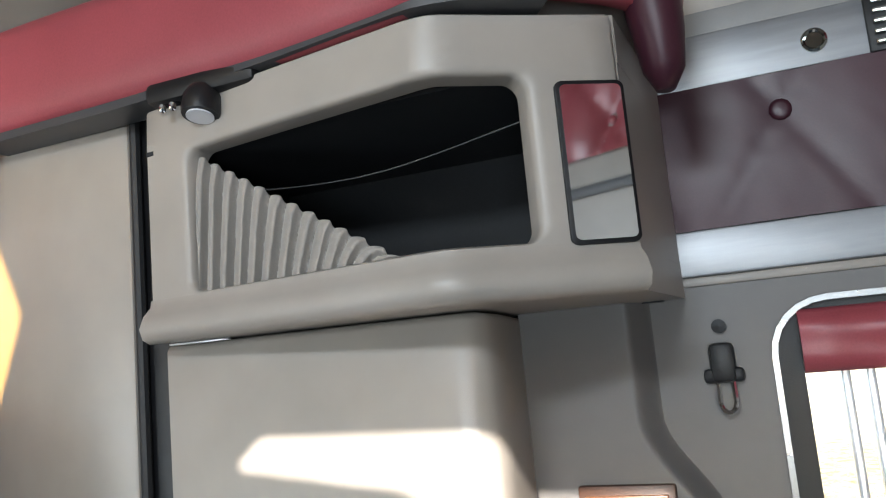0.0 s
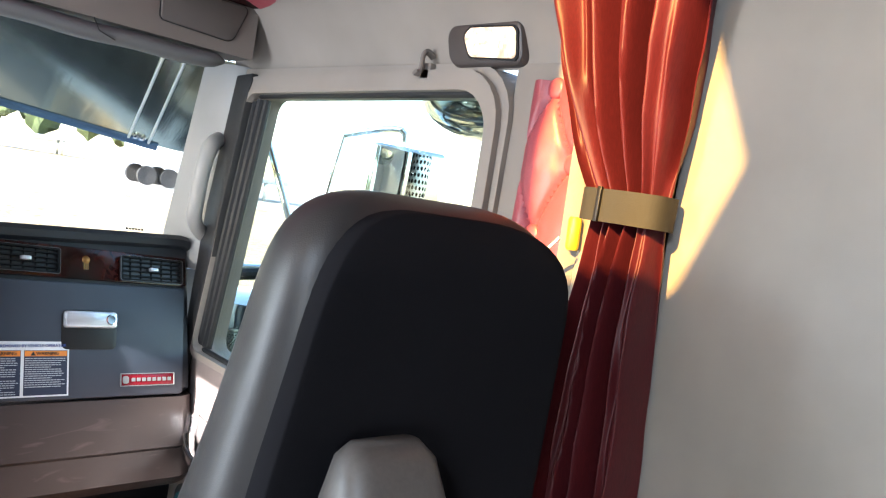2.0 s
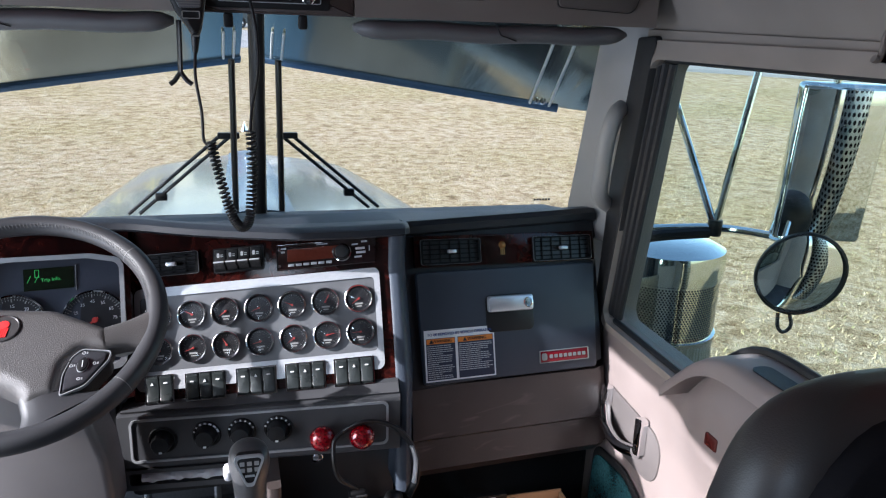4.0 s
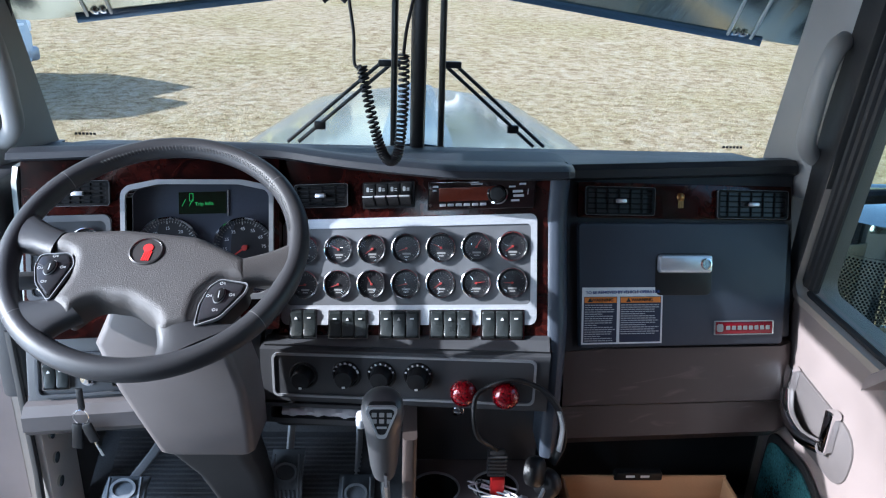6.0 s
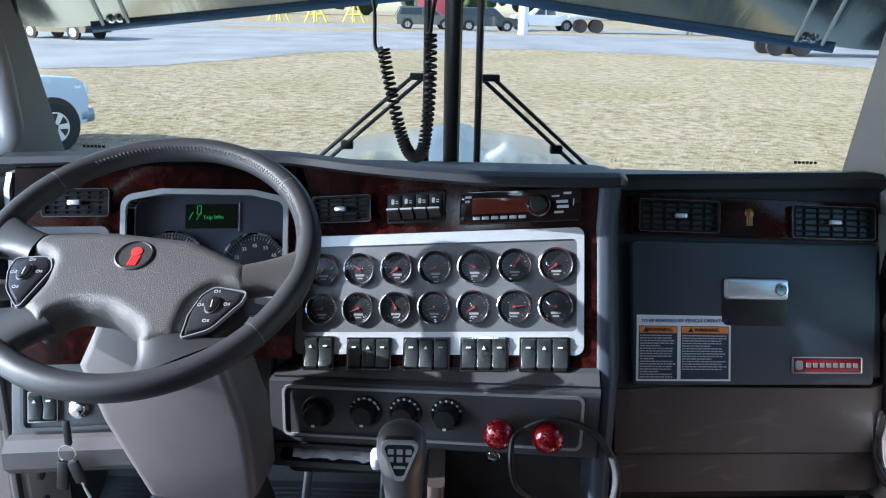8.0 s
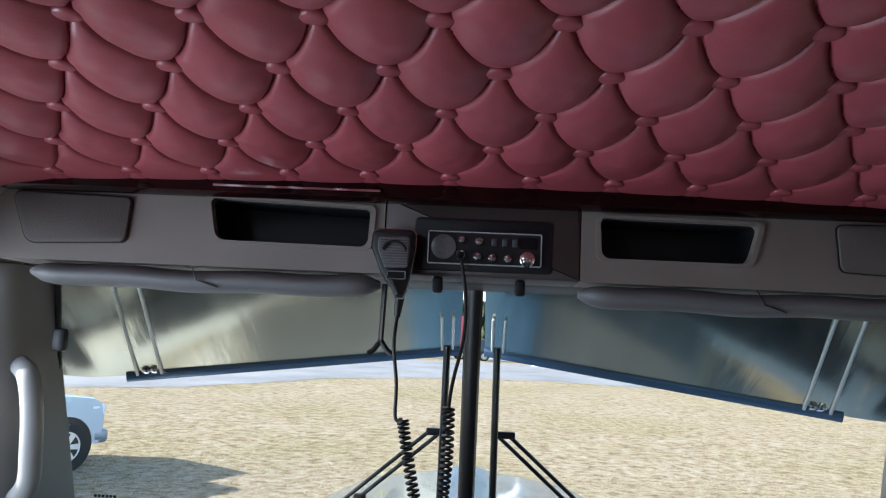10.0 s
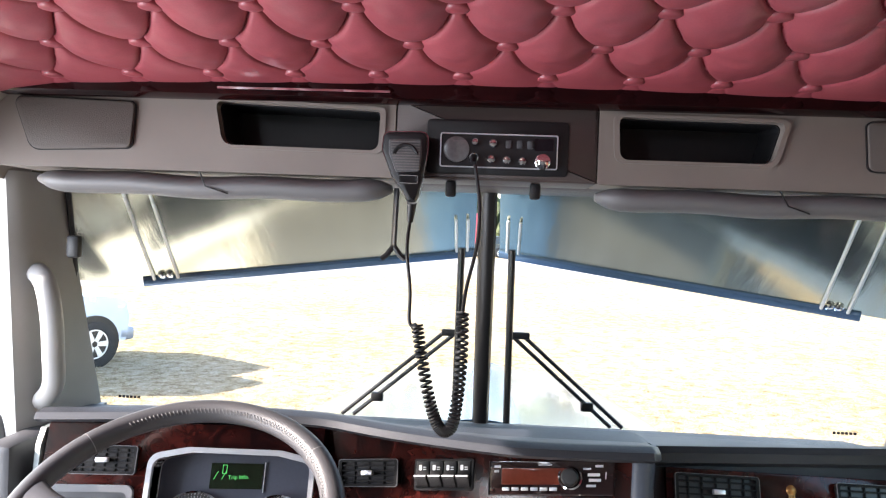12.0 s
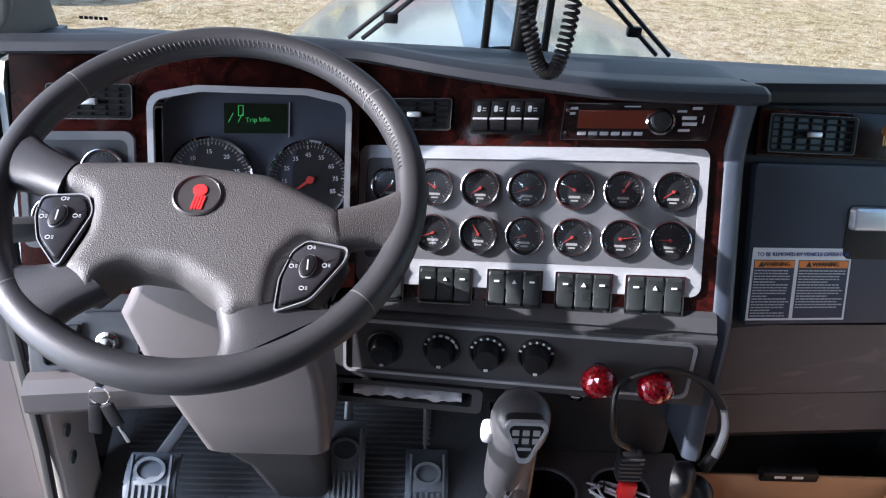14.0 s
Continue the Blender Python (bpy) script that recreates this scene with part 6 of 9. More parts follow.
# open cardboard box on the passenger floor
boxx = thing("cardboard_box", "open brown cardboard box on the floor", "box")
X0, X1, Y0, Y1, H = 0.300, 0.640, 1.80, 2.150, 0.325
for lo, hi, nm in (((X0, Y1 - 0.006, 0.0), (X1, Y1, H), "back_side"), ((X0, Y0, 0.0), (X1, Y0 + 0.006, H), "front_side"), ((X0, Y0, 0.0), (X0 + 0.006, Y1, H - 0.004), "end_side"), ((X1 - 0.006, Y0, 0.0), (X1, Y1, H - 0.004), "end_side"), ((X0, Y0, 0.0), (X1, Y1, 0.006), "base")):
    bm = bmesh.new()
    box(bm, lo, hi, 0.0015)
    part(nm, bm, CARD, boxx)
bm = bmesh.new()
box(bm, (X0 + 0.01, 1.88, 0.22), (X1 - 0.09, Y1 - 0.01, 0.245), 0.003)
part("inner_tray", bm, CARD, boxx)
bm = bmesh.new()
slab(bm, round_poly([(0.405, 0.318), (0.505, 0.318), (0.505, 0.336), (0.41, 0.336)], 0.004), lambda u, v, d: (u, 2.155 - d, v), 0, 0.016, 0.002)
bx = part("black_tab", bm, BLACK, boxx, "black plastic tab")
bm = bmesh.new()
for x in (0.43, 0.46):
    box(bm, (x, 2.138, 0.326), (x + 0.018, 2.1395, 0.331), 0)
part("tab_marks", bm, WHITEPRINT, bx, "", 0)
# ---------------------------------------------------------------- overhead console
def CP(u, v, d):
    """Console face: u across, v height, d towards the rear."""
    return Vector((u * 1.066, 2.12 - d, 1.248 + (v - 1.248) * 1.066))


over = thing("overhead_console", "taupe overhead console with cubbies, speakers and wood strip", "console")


def console_face(x0, x1, hole, name, mat):
    bm = bmesh.new()
    if hole:
        ring_plate(bm, rect(x0, 1.343, x1, 1.452, 0.003), hole, CP, -0.10, 0.0)
    else:
        slab(bm, rect(x0, 1.343, x1, 1.452, 0.003), CP, -0.10, 0.0, 0.004)
    return part(name, bm, mat, over)


CUB_L = round_poly([(-0.368, 1.381), (-0.152, 1.379), (-0.150, 1.434), (-0.380, 1.441)], [0.016, 0.012, 0.008, 0.008], 5)
CUB_R = round_poly([(0.174, 1.377), (0.374, 1.377), (0.390, 1.432), (0.171, 1.434)], [0.012, 0.016, 0.008, 0.008], 5)
console_face(-0.690, -0.1295, CUB_L, "left_section", TAUPE)
console_face(-0.1285, 0.1445, None, "middle_section", TAUPE_DARK)
console_face(0.1455, 0.690, CUB_R, "right_section", TAUPE)
for c in (CUB_L, CUB_R):
    cx, cz = sum(p[0] for p in c) / len(c), sum(p[1] for p in c) / len(c)
    # the cubbies' dark depth is put into the colour: black back and walls
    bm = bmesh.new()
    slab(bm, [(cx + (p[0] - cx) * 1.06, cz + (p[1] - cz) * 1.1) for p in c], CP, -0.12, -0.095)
    part("cubby_dark_back", bm, BLACK, over, "black cubby back, its dark depth put into the colour")
    bm = bmesh.new()
    ring_plate(bm, [(cx + (p[0] - cx) * 1.07, cz + (p[1] - cz) * 1.16) for p in c], c, CP, -0.004, 0.0035)
    part("cubby_lip", bm, TAUPE, over)
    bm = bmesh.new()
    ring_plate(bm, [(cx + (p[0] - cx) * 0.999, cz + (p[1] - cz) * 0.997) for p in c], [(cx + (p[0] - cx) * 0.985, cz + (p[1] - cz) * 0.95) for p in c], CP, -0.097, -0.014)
    part("cubby_dark_wall", bm, BLACK, over, "black cubby wall, its dark depth put into the colour")
bm = bmesh.new()
box(bm, (-0.735, 2.246, 1.350), (0.735, 2.46, 1.54), 0.02)
part("console_shell", bm, TAUPE_DARK, over)
for sgn in (-1, 1):
    o = round_poly([(sgn * 0.497, 1.372), (sgn * 0.640, 1.366), (sgn * 0.668, 1.440), (sgn * 0.492, 1.436)], [0.01, 0.02, 0.01, 0.008], 5)
    bm = bmesh.new()
    slab(bm, o, CP, 0.0, 0.007, 0.003)
    part("speaker_grille", bm, surface("speaker_mesh", (0.085, 0.07, 0.062), 0.7, vary=0.1, fine=900, bump=0.8, dist=0.001), over, "taupe perforated speaker grille")
    cx, cz = sum(p[0] for p in o) / len(o), sum(p[1] for p in o) / len(o)
    bm = bmesh.new()
    ring_plate(bm, [(cx + (p[0] - cx) * 1.02, cz + (p[1] - cz) * 1.04) for p in o], o, CP, 0.0, 0.003)
    part("speaker_gap", bm, BLACK, over)
# lacquered wood strip along the top
bm = bmesh.new()
rings = []
for k in range(41):
    u = -0.70 + 1.40 * k / 40
    top = 1.476 - 0.020 * (abs(u) / 0.7) ** 2
    rings.append([CP(u, 1.442, -0.01), CP(u, 1.442, 0.018), CP(u, 1.447, 0.026), CP(u, top - 0.004, 0.022), CP(u, top + 0.004, 0.008), CP(u, top + 0.004, -0.03)])
loops(bm, rings, True, True, True)
part("wood_strip", bm, WOODSHADED, over, "glossy burl wood strip in a shaded copy of the wood")
# chrome sliver stands in for a reflection on the lacquered strip
bm = bmesh.new()
slab(bm, rect(-0.37, 1.4535, -0.135, 1.4565, 0.001), CP, 0.022, 0.0275)
part("strip_glint", bm, CHROME, over, "bright streak drawn as the wood strip's reflection")
# stowed padded sun blinds
BLINDGREY = grained("blind_vinyl", (0.105, 0.103, 0.105), 0.55, bump=0.2)
for x0, x1 in ((-0.640, -0.134), (0.146, 0.640)):
    bm = bmesh.new()
    rings = []
    for k in range(30):
        t = k / 29
        u = x0 + (x1 - x0) * t
        e = min(1, t * 14 + 0.35, (1 - t) * 14 + 0.35)
        sag = 0.004 * math.sin(math.pi * t) + 0.0015 * math.sin(17 * t)
        rings.append([CP(u, 1.327 - sag + 0.016 * e * math.sin(a), 0.010 + 0.034 * e * math.cos(a) - 0.035) for a in [2 * math.pi * i / 14 for i in range(14)]])
    loops(bm, rings, True, True, True)
    b = part("sun_blind", bm, BLINDGREY, over, "stowed grey padded sun blind", 60)
    bm = bmesh.new()
    mid = x0 + (x1 - x0) * (0.5 if x0 < 0 else 0.50)
    tube(bm, [CP(mid - 0.01, 1.342, 0.008), CP(mid, 1.322, 0.012), CP(mid + 0.03, 1.313, 0.006)], 0.0012, 6)
    part("blind_seam", bm, BLACK, b)
for u in (-0.052, 0.064):
    bm = bmesh.new()
    box(bm, (-0.008, -0.006, -0.012), (0.008, 0.006, 0.012), 0.004, m=Matrix.Translation(CP(u, 1.332, -0.02)))
    part("blind_clip", bm, BLACK, over, "black blind clip")

# two-way radio set into the middle of the console
cb = thing("cb_radio", "black two-way radio with chrome knobs set in the console", "radio")
bm = bmesh.new()
slab(bm, rect(-0.086, 1.351, 0.106, 1.425, 0.006), CP, -0.02, 0.002, 0.0015)
part("radio_recess", bm, BLACK, cb)
bm = bmesh.new()
ring_plate(bm, rect(-0.067, 1.360, 0.091, 1.406, 0.003), rect(-0.0656, 1.3614, 0.0896, 1.4046, 0.002), CP, 0.0, 0.008)
part("radio_bezel", bm, ALU, cb, "chrome radio bezel")
bm = bmesh.new()
slab(bm, rect(-0.065, 1.362, 0.089, 1.404), CP, 0.0, 0.004)
part("radio_face", bm, DIAL, cb)
bm = bmesh.new()
lathe(bm, [(0.0185, 0.0), (0.0185, 0.004), (0.016, 0.005), (0.0, 0.004)], CP(-0.045, 1.384, 0.004), (0, -1, 0), 26)
part("signal_meter", bm, surface("meter_grey", (0.16, 0.165, 0.17), 0.3, vary=0.2, bump=0.0), cb, "round grey signal meter")
for i, (u, v, r) in enumerate(((-0.020, 1.394, 0.0055), (0.004, 1.393, 0.0062), (-0.021, 1.373, 0.007), (0.002, 1.372, 0.0062), (0.023, 1.371, 0.0062), (0.044, 1.370, 0.0062), (0.071, 1.370, 0.0115))):
    bm = bmesh.new()
    lathe(bm, [(r, 0.0), (r * 0.95, 0.009), (r * 0.7, 0.011), (0.0, 0.0115)], CP(u, v, 0.004), (0, -1, 0), 18)
    part("knob", bm, CHROME, cb)
for u in (0.021, 0.036, 0.050):
    bm = bmesh.new()
    slab(bm, rect(u, 1.387, u + 0.008, 1.398, 0.002), CP, 0.004, 0.008, 0.001)
    part("toggle", bm, CHARCOAL, cb)
bm = bmesh.new()
slab(bm, rect(0.060, 1.385, 0.085, 1.401, 0.001), CP, 0.004, 0.0055)
part("channel_window", bm, surface("window_black", (0.006, 0.006, 0.008), 0.1, vary=0.1, bump=0.0), cb)

# hand microphone with its coiled lead
mic = thing("radio_microphone", "black hand microphone with chrome edge hanging on the console", "microphone")
MICL = round_poly([(-0.140, 1.401), (-0.082, 1.402), (-0.082, 1.378), (-0.088, 1.338), (-0.092, 1.318), (-0.096, 1.309), (-0.106, 1.309), (-0.112, 1.320), (-0.128, 1.343), (-0.142, 1.378)], [0.009, 0.009, 0.012, 0.01, 0.006, 0.003, 0.003, 0.006, 0.012, 0.012], 4)
bm = bmesh.new()
slab(bm, MICL, CP, 0.006, 0.040, 0.006)
part("mic_body", bm, BLACK, mic)
cx, cz = -0.110, 1.364
shrink = lambda poly, k: [(cx + (p[0] - cx) * k, cz + (p[1] - cz) * k) for p in poly]
bm = bmesh.new()
ring_plate(bm, shrink(MICL, 1.035), shrink(MICL, 0.97), CP, 0.020, 0.031)
part("mic_edge", bm, CHROME, mic, "bright edge band")
MICG = round_poly([(-0.133, 1.391), (-0.089, 1.392), (-0.0885, 1.372), (-0.091, 1.349), (-0.122, 1.348), (-0.132, 1.372)], 0.004)
bm = bmesh.new()
slab(bm, MICG, CP, 0.039, 0.0425, 0.002)
grid = part("mic_grille", bm, surface("mic_mesh", (0.055, 0.053, 0.055), 0.35, vary=0.1, fine=1400, bump=1.0, dist=0.001), mic, "grey perforated grille")
for k in range(11):
    z = 1.351 + 0.0036 * k
    w0, w1 = -0.122 - 0.0098 * min(1.0, (z - 1.348) / 0.024), -0.0905
    if z > 1.376:
        w0 = -0.1315
    bm = bmesh.new()
    slab(bm, [(w0 + 0.0025, z), (w1 - 0.001, z), (w1 - 0.001, z + 0.0016), (w0 + 0.0025, z + 0.0016)], CP, 0.0418, 0.0433)
    part("grille_rib", bm, COLUMN, grid)
bm = bmesh.new()
tube(bm, [CP(-0.110 + 0.0155 * math.cos(radians(q)), 1.368 + 0.0155 * math.sin(radians(q)), 0.0432) for q in range(15, 166, 15)], 0.0026, 6)
part("grille_arc", bm, BLACK, grid, "raised black arc")
bm = bmesh.new()
ring_plate(bm, rect(-0.1185, 1.333, -0.0925, 1.3445, 0.002), rect(-0.1170, 1.3345, -0.0940, 1.343, 0.001), CP, 0.039, 0.042)
part("mic_badge", bm, CHROME, mic)
bm = bmesh.new()
m0, m1 = CP(-0.101, 1.311, 0.022), CP(-0.103, 1.283, 0.022)
lathe(bm, [(0.0075, 0.0), (0.0065, 0.012), (0.0045, 0.03)], m0, m1 - m0, 12)
part("strain_relief", bm, BLACK, mic)
bm = bmesh.new()
straight = smooth_path([m1, (-0.111, 2.085, 1.245), (-0.104, 2.080, 1.19), (-0.103, 2.078, 1.145), (-0.092, 2.074, 1.140)], 6)
tube(bm, straight, 0.0026, 8)
axis = smooth_path([(-0.092, 2.074, 1.143), (-0.083, 2.066, 1.10), (-0.070, 2.056, 1.045), (-0.058, 2.050, 1.012), (-0.047, 2.048, 1.002), (-0.036, 2.048, 1.012), (-0.030, 2.048, 1.055), (-0.027, 2.050, 1.11), (-0.028, 2.052, 1.165)], 10)
coil, turns, n = [], 58, 58 * 9
for k in range(n):
    t = k / (n - 1) * (len(axis) - 1.001)
    i = int(t)
    p = axis[i].lerp(axis[i + 1], t - i)
    d = (axis[i + 1] - axis[i]).normalized()
    sx = Vector((0, -1, 0))
    sx = (sx - d * sx.dot(d)).normalized()
    sy = d.cross(sx)
    a = 2 * math.pi * turns * k / (n - 1)
    coil.append(p + (sx * math.cos(a) + sy * math.sin(a)) * 0.0072)
tube(bm, coil, 0.0021, 5)
tube(bm, smooth_path([coil[-1], (-0.024, 2.060, 1.20), (-0.012, 2.075, 1.26), (-0.012, 2.088, 1.32), CP(-0.021, 1.373, 0.022)], 6), 0.0026, 8)
lathe(bm, [(0.0055, 0.0), (0.005, 0.012), (0.003, 0.02)], CP(-0.021, 1.373, 0.016), (0, -1, -0.6), 10)
part("coiled_lead", bm, BLACK, mic, "black coiled lead", 60)
strap = thing("hanging_strap", "black strap with forked end hanging under the console", "strap")
bm = bmesh.new()
sx0 = CP(-0.1265, 1.33, -0.02)
tube(bm, [sx0, sx0 + Vector((-0.002, 0.0, -0.085))], 0.0055, 8, flat=0.6)
part("strap_band", bm, BLACK, strap)
bm = bmesh.new()
e = sx0 + Vector((-0.002, 0.0, -0.085))
for dx in (-1, 1):
    tube(bm, [e, e + Vector((dx * 0.010, 0, -0.014)), e + Vector((dx * 0.018, 0, -0.020))], 0.0042, 8)
part("strap_fork", bm, BLACK, strap)
bm = bmesh.new()
box(bm, (-0.012, -0.008, -0.020), (0.012, 0.010, 0.020), 0.006, m=Matrix.Translation((-0.722, 2.315, 1.225)))
pc = part("pillar_hook", bm, BLACK, None)
tagged(pc, "small black plastic hook on the windscreen pillar", "hook")

# dome lamp on the headliner
def lamp_lens(name, lo, hi, cell, strength):
    """A lit ribbed lens, uneven over its facets."""
    m, n, l, b = node_material(name)
    tc = n.new("ShaderNodeTexCoord")
    vo = n.new("ShaderNodeTexVoronoi")
    vo.inputs["Scale"].default_value = cell
    no = n.new("ShaderNodeTexNoise")
    no.inputs["Scale"].default_value, no.inputs["Detail"].default_value = cell * 0.25, 3
    l.new(tc.outputs["Object"], vo.inputs["Vector"])
    l.new(tc.outputs["Object"], no.inputs["Vector"])
    ad = n.new("ShaderNodeMath")
    ad.operation = "MULTIPLY"
    l.new(vo.outputs["Distance"], ad.inputs[0])
    l.new(no.outputs[0], ad.inputs[1])
    r = n.new("ShaderNodeValToRGB")
    r.color_ramp.elements[0].position, r.color_ramp.elements[1].position = 0.08, 0.42
    r.color_ramp.elements[0].color, r.color_ramp.elements[1].color = (*hi, 1), (*lo, 1)
    l.new(ad.outputs[0], r.inputs[0])
    b.inputs["Base Color"].default_value = (0.6, 0.5, 0.4, 1)
    l.new(r.outputs[0], b.inputs["Emission Color"])
    b.inputs["Emission Strength"].default_value = strength
    b.inputs["Roughness"].default_value = 0.2
    return m


DOMELENS = lamp_lens("dome_lens", (0.30, 0.17, 0.08), (1.0, 0.93, 0.84), 75, 0.17)
dome = thing("dome_lamp", "oval dome lamp with black bezel and bright clear lens", "lamp", (0.012, 1.495, 1.572))
bm = bmesh.new()
ov = lambda a, b, z: [(a * math.copysign(abs(math.cos(t)) ** 0.75, math.cos(t)), b * math.copysign(abs(math.sin(t)) ** 0.75, math.sin(t)), z) for t in [2 * math.pi * i / 36 for i in range(36)]]
loops(bm, [ov(0.122, 0.075, 0.01), ov(0.124, 0.077, -0.012), ov(0.116, 0.069, -0.024), ov(0.108, 0.061, -0.024), ov(0.106, 0.059, -0.012)], True)
part("bezel", bm, BLACK, dome)
bm = bmesh.new()
loops(bm, [ov(0.108, 0.061, -0.018), ov(0.102, 0.056, -0.036), ov(0.085, 0.044, -0.046), ov(0.04, 0.02, -0.050)], True, False, True)
part("lens", bm, DOMELENS, dome, "lit clear ribbed lens", 60)

# reading lamps over the doors
def door_lamp(s):
    L = thing("door_lamp", "lit courtesy lamp in taupe housing above the door", "lamp", group="lamps above the doors")
    P = lambda u, v, d: Vector((s * (0.790 - 0.25 * (v - 1.372) - d), u, v))
    o = round_poly([(1.384, 1.339), (1.548, 1.337), (1.552, 1.402), (1.388, 1.402)], [0.018, 0.026, 0.022, 0.014], 5)
    bm = bmesh.new()
    slab(bm, o, P, -0.01, 0.014, 0.006)
    part("housing", bm, TAUPE_DARK, L, "taupe lamp housing")
    lens = round_poly([(1.396, 1.347), (1.396, 1.392), (1.490, 1.395), (1.508, 1.384), (1.496, 1.352)], [0.008, 0.010, 0.012, 0.012, 0.012], 4)
    bm = bmesh.new()
    slab(bm, lens, P, 0.010, 0.019, 0.003)
    part("lens", bm, LAMPLENS, L, "lit ribbed lens")
    bm = bmesh.new()
    c = (1.457, 1.372)
    ring_plate(bm, [(c[0] + (p[0] - c[0]) * 1.07, c[1] + (p[1] - c[1]) * 1.12) for p in lens], lens, P, 0.010, 0.0165)
    part("lens_rim", bm, BLACK, L)


LAMPLENS = lamp_lens("courtesy_lens", (0.20, 0.07, 0.02), (1.0, 0.78, 0.46), 170, 0.30)
door_lamp(1)
door_lamp(-1)
hook = thing("coat_hook", "taupe plastic coat hook above the door", "hook")
bm = bmesh.new()
tube(bm, smooth_path([(0.79, 1.596, 1.356), (0.776, 1.596, 1.362), (0.768, 1.596, 1.354), (0.768, 1.597, 1.334), (0.765, 1.598, 1.324), (0.757, 1.598, 1.325)], 5), 0.0062, 8, flat=0.7)
part("hook_arm", bm, TAUPE, hook)
bm = bmesh.new()
box(bm, (0.778, 1.585, 1.315), (0.796, 1.611, 1.345), 0.004)
part("hook_base", bm, TAUPE, hook)
# ---------------------------------------------------------------- passenger seat
seat = thing("passenger_seat", "high-back truck seat with black cloth back and grey vinyl side bolsters", "seat", (0.436, 1.155, 0.0))


SEAT_TOP = 1.120


def seat_section(z):
    """Half width and lean of the back at a height."""
    t = max(0.0, min(1.0, (z - 1.00) / (SEAT_TOP - 1.00)))
    w = (0.234 - 0.100 * (z - 0.4)) * (1 - 0.975 * t ** 3.4) ** (1 / 4.0)
    return w, 0.07 * (1.14 - z) / 0.72


def seat_levels(z0, z1, n):
    """Heights that lie closer together towards the rounded top."""
    return [z0 + (z1 - z0) * (1 - (1 - k / (n - 1)) ** 1.9) for k in range(n)]


bm = bmesh.new()
rings = []
for z in seat_levels(0.40, SEAT_TOP, 34):
    w, lean = seat_section(z)
    t = max(0.0, (z - 0.98) / (SEAT_TOP - 0.98))
    th = 0.078 * (1 - 0.96 * t ** 3) ** 0.5
    k = max(0.0, min(1.0, (z - 0.55) / 0.5))
    fr = th * (1 - 0.75 * k * k * (3 - 2 * k))
    w = max(w, 0.02)
    rings.append([(x, y + lean, z) for x, y in rect(-w, -th, w, fr, min(0.05, (th + fr) * 0.45, w * 0.9), 5)])
loops(bm, rings, True, True, True)
part("backrest", bm, SEATVINYL, seat, "grey vinyl backrest bolsters", 60)
bm = bmesh.new()
rings = []
for z in seat_levels(0.44, SEAT_TOP - 0.012, 30):
    w, lean = seat_section(z + 0.012)
    w = max(0.02, w - 0.016)
    t = max(0.0, (z - 0.97) / (SEAT_TOP - 0.97))
    d = 0.040 * t ** 5
    rings.append([(x, -0.074 + y * 0.13 + lean + d, z) for x, y in rect(-w, -0.13, w, 0.20, min(0.028, w * 0.9), 4)])
loops(bm, rings, True, True, True)
part("back_cover", bm, SEATCLOTH, seat, "black cloth back cover", 60)
bm = bmesh.new()
box(bm, (-0.235, -0.02, 0.24), (0.235, 0.46, 0.42), 0.05, 4)
part("seat_cushion", bm, SEATVINYL, seat, "", 60)
bm = bmesh.new()
box(bm, (-0.17, 0.02, 0.0), (0.17, 0.40, 0.25), 0.03)
part("seat_pedestal", bm, BLACK, seat)
# armrest folded up behind the backrest
bm = bmesh.new()
rings = []
for z, y, hy, hx in ((0.46, -0.145, 0.055, 0.060), (0.62, -0.135, 0.055, 0.060), (0.80, -0.118, 0.046, 0.058), (0.875, -0.108, 0.036, 0.054), (0.908, -0.102, 0.024, 0.046), (0.920, -0.098, 0.010, 0.034)):
    rings.append([(-0.085 + a, y + b, z) for a, b in rect(-hx, -hy, hx, hy, min(0.03, hy * 0.9), 5)])
loops(bm, rings, True, True, True)
part("armrest", bm, surface("armrest_vinyl", (0.105, 0.092, 0.085), 0.42, vary=0.12), seat, "padded grey armrest folded upright", 60)

# seat belt on the side panel
belt2 = thing("seat_belt", "grey seat belt with a yellow tag beside the door", "seat belt")
bm = bmesh.new()
tube(bm, [(0.782, 1.235, 1.24), (0.776, 1.225, 1.10), (0.765, 1.215, 0.80), (0.75, 1.20, 0.45), (0.76, 1.20, 0.0)], 0.022, 8, flat=0.12)
part("webbing", bm, surface("belt_webbing", (0.22, 0.20, 0.175), 0.7, vary=0.1, fine=600, bump=0.3), belt2)
bm = bmesh.new()
lathe(bm, [(0.007, 0.0), (0.009, 0.004), (0.009, 0.040), (0.007, 0.044)], (0.760, 1.218, 1.085), (0, 0.05, 1), 12)
part("yellow_tag", bm, surface("yellow_plastic", (0.75, 0.55, 0.02), 0.45, vary=0.1), belt2, "bright yellow tag")
bm = bmesh.new()
box(bm, (0.766, 1.215, 1.225), (0.797, 1.255, 1.275), 0.008)
part("belt_guide", bm, BLACK, belt2)

# ---------------------------------------------------------------- curtain tied back beside the closet
curtain = thing("curtain", "red satin curtain gathered and tied back", "curtain")
bm = bmesh.new()


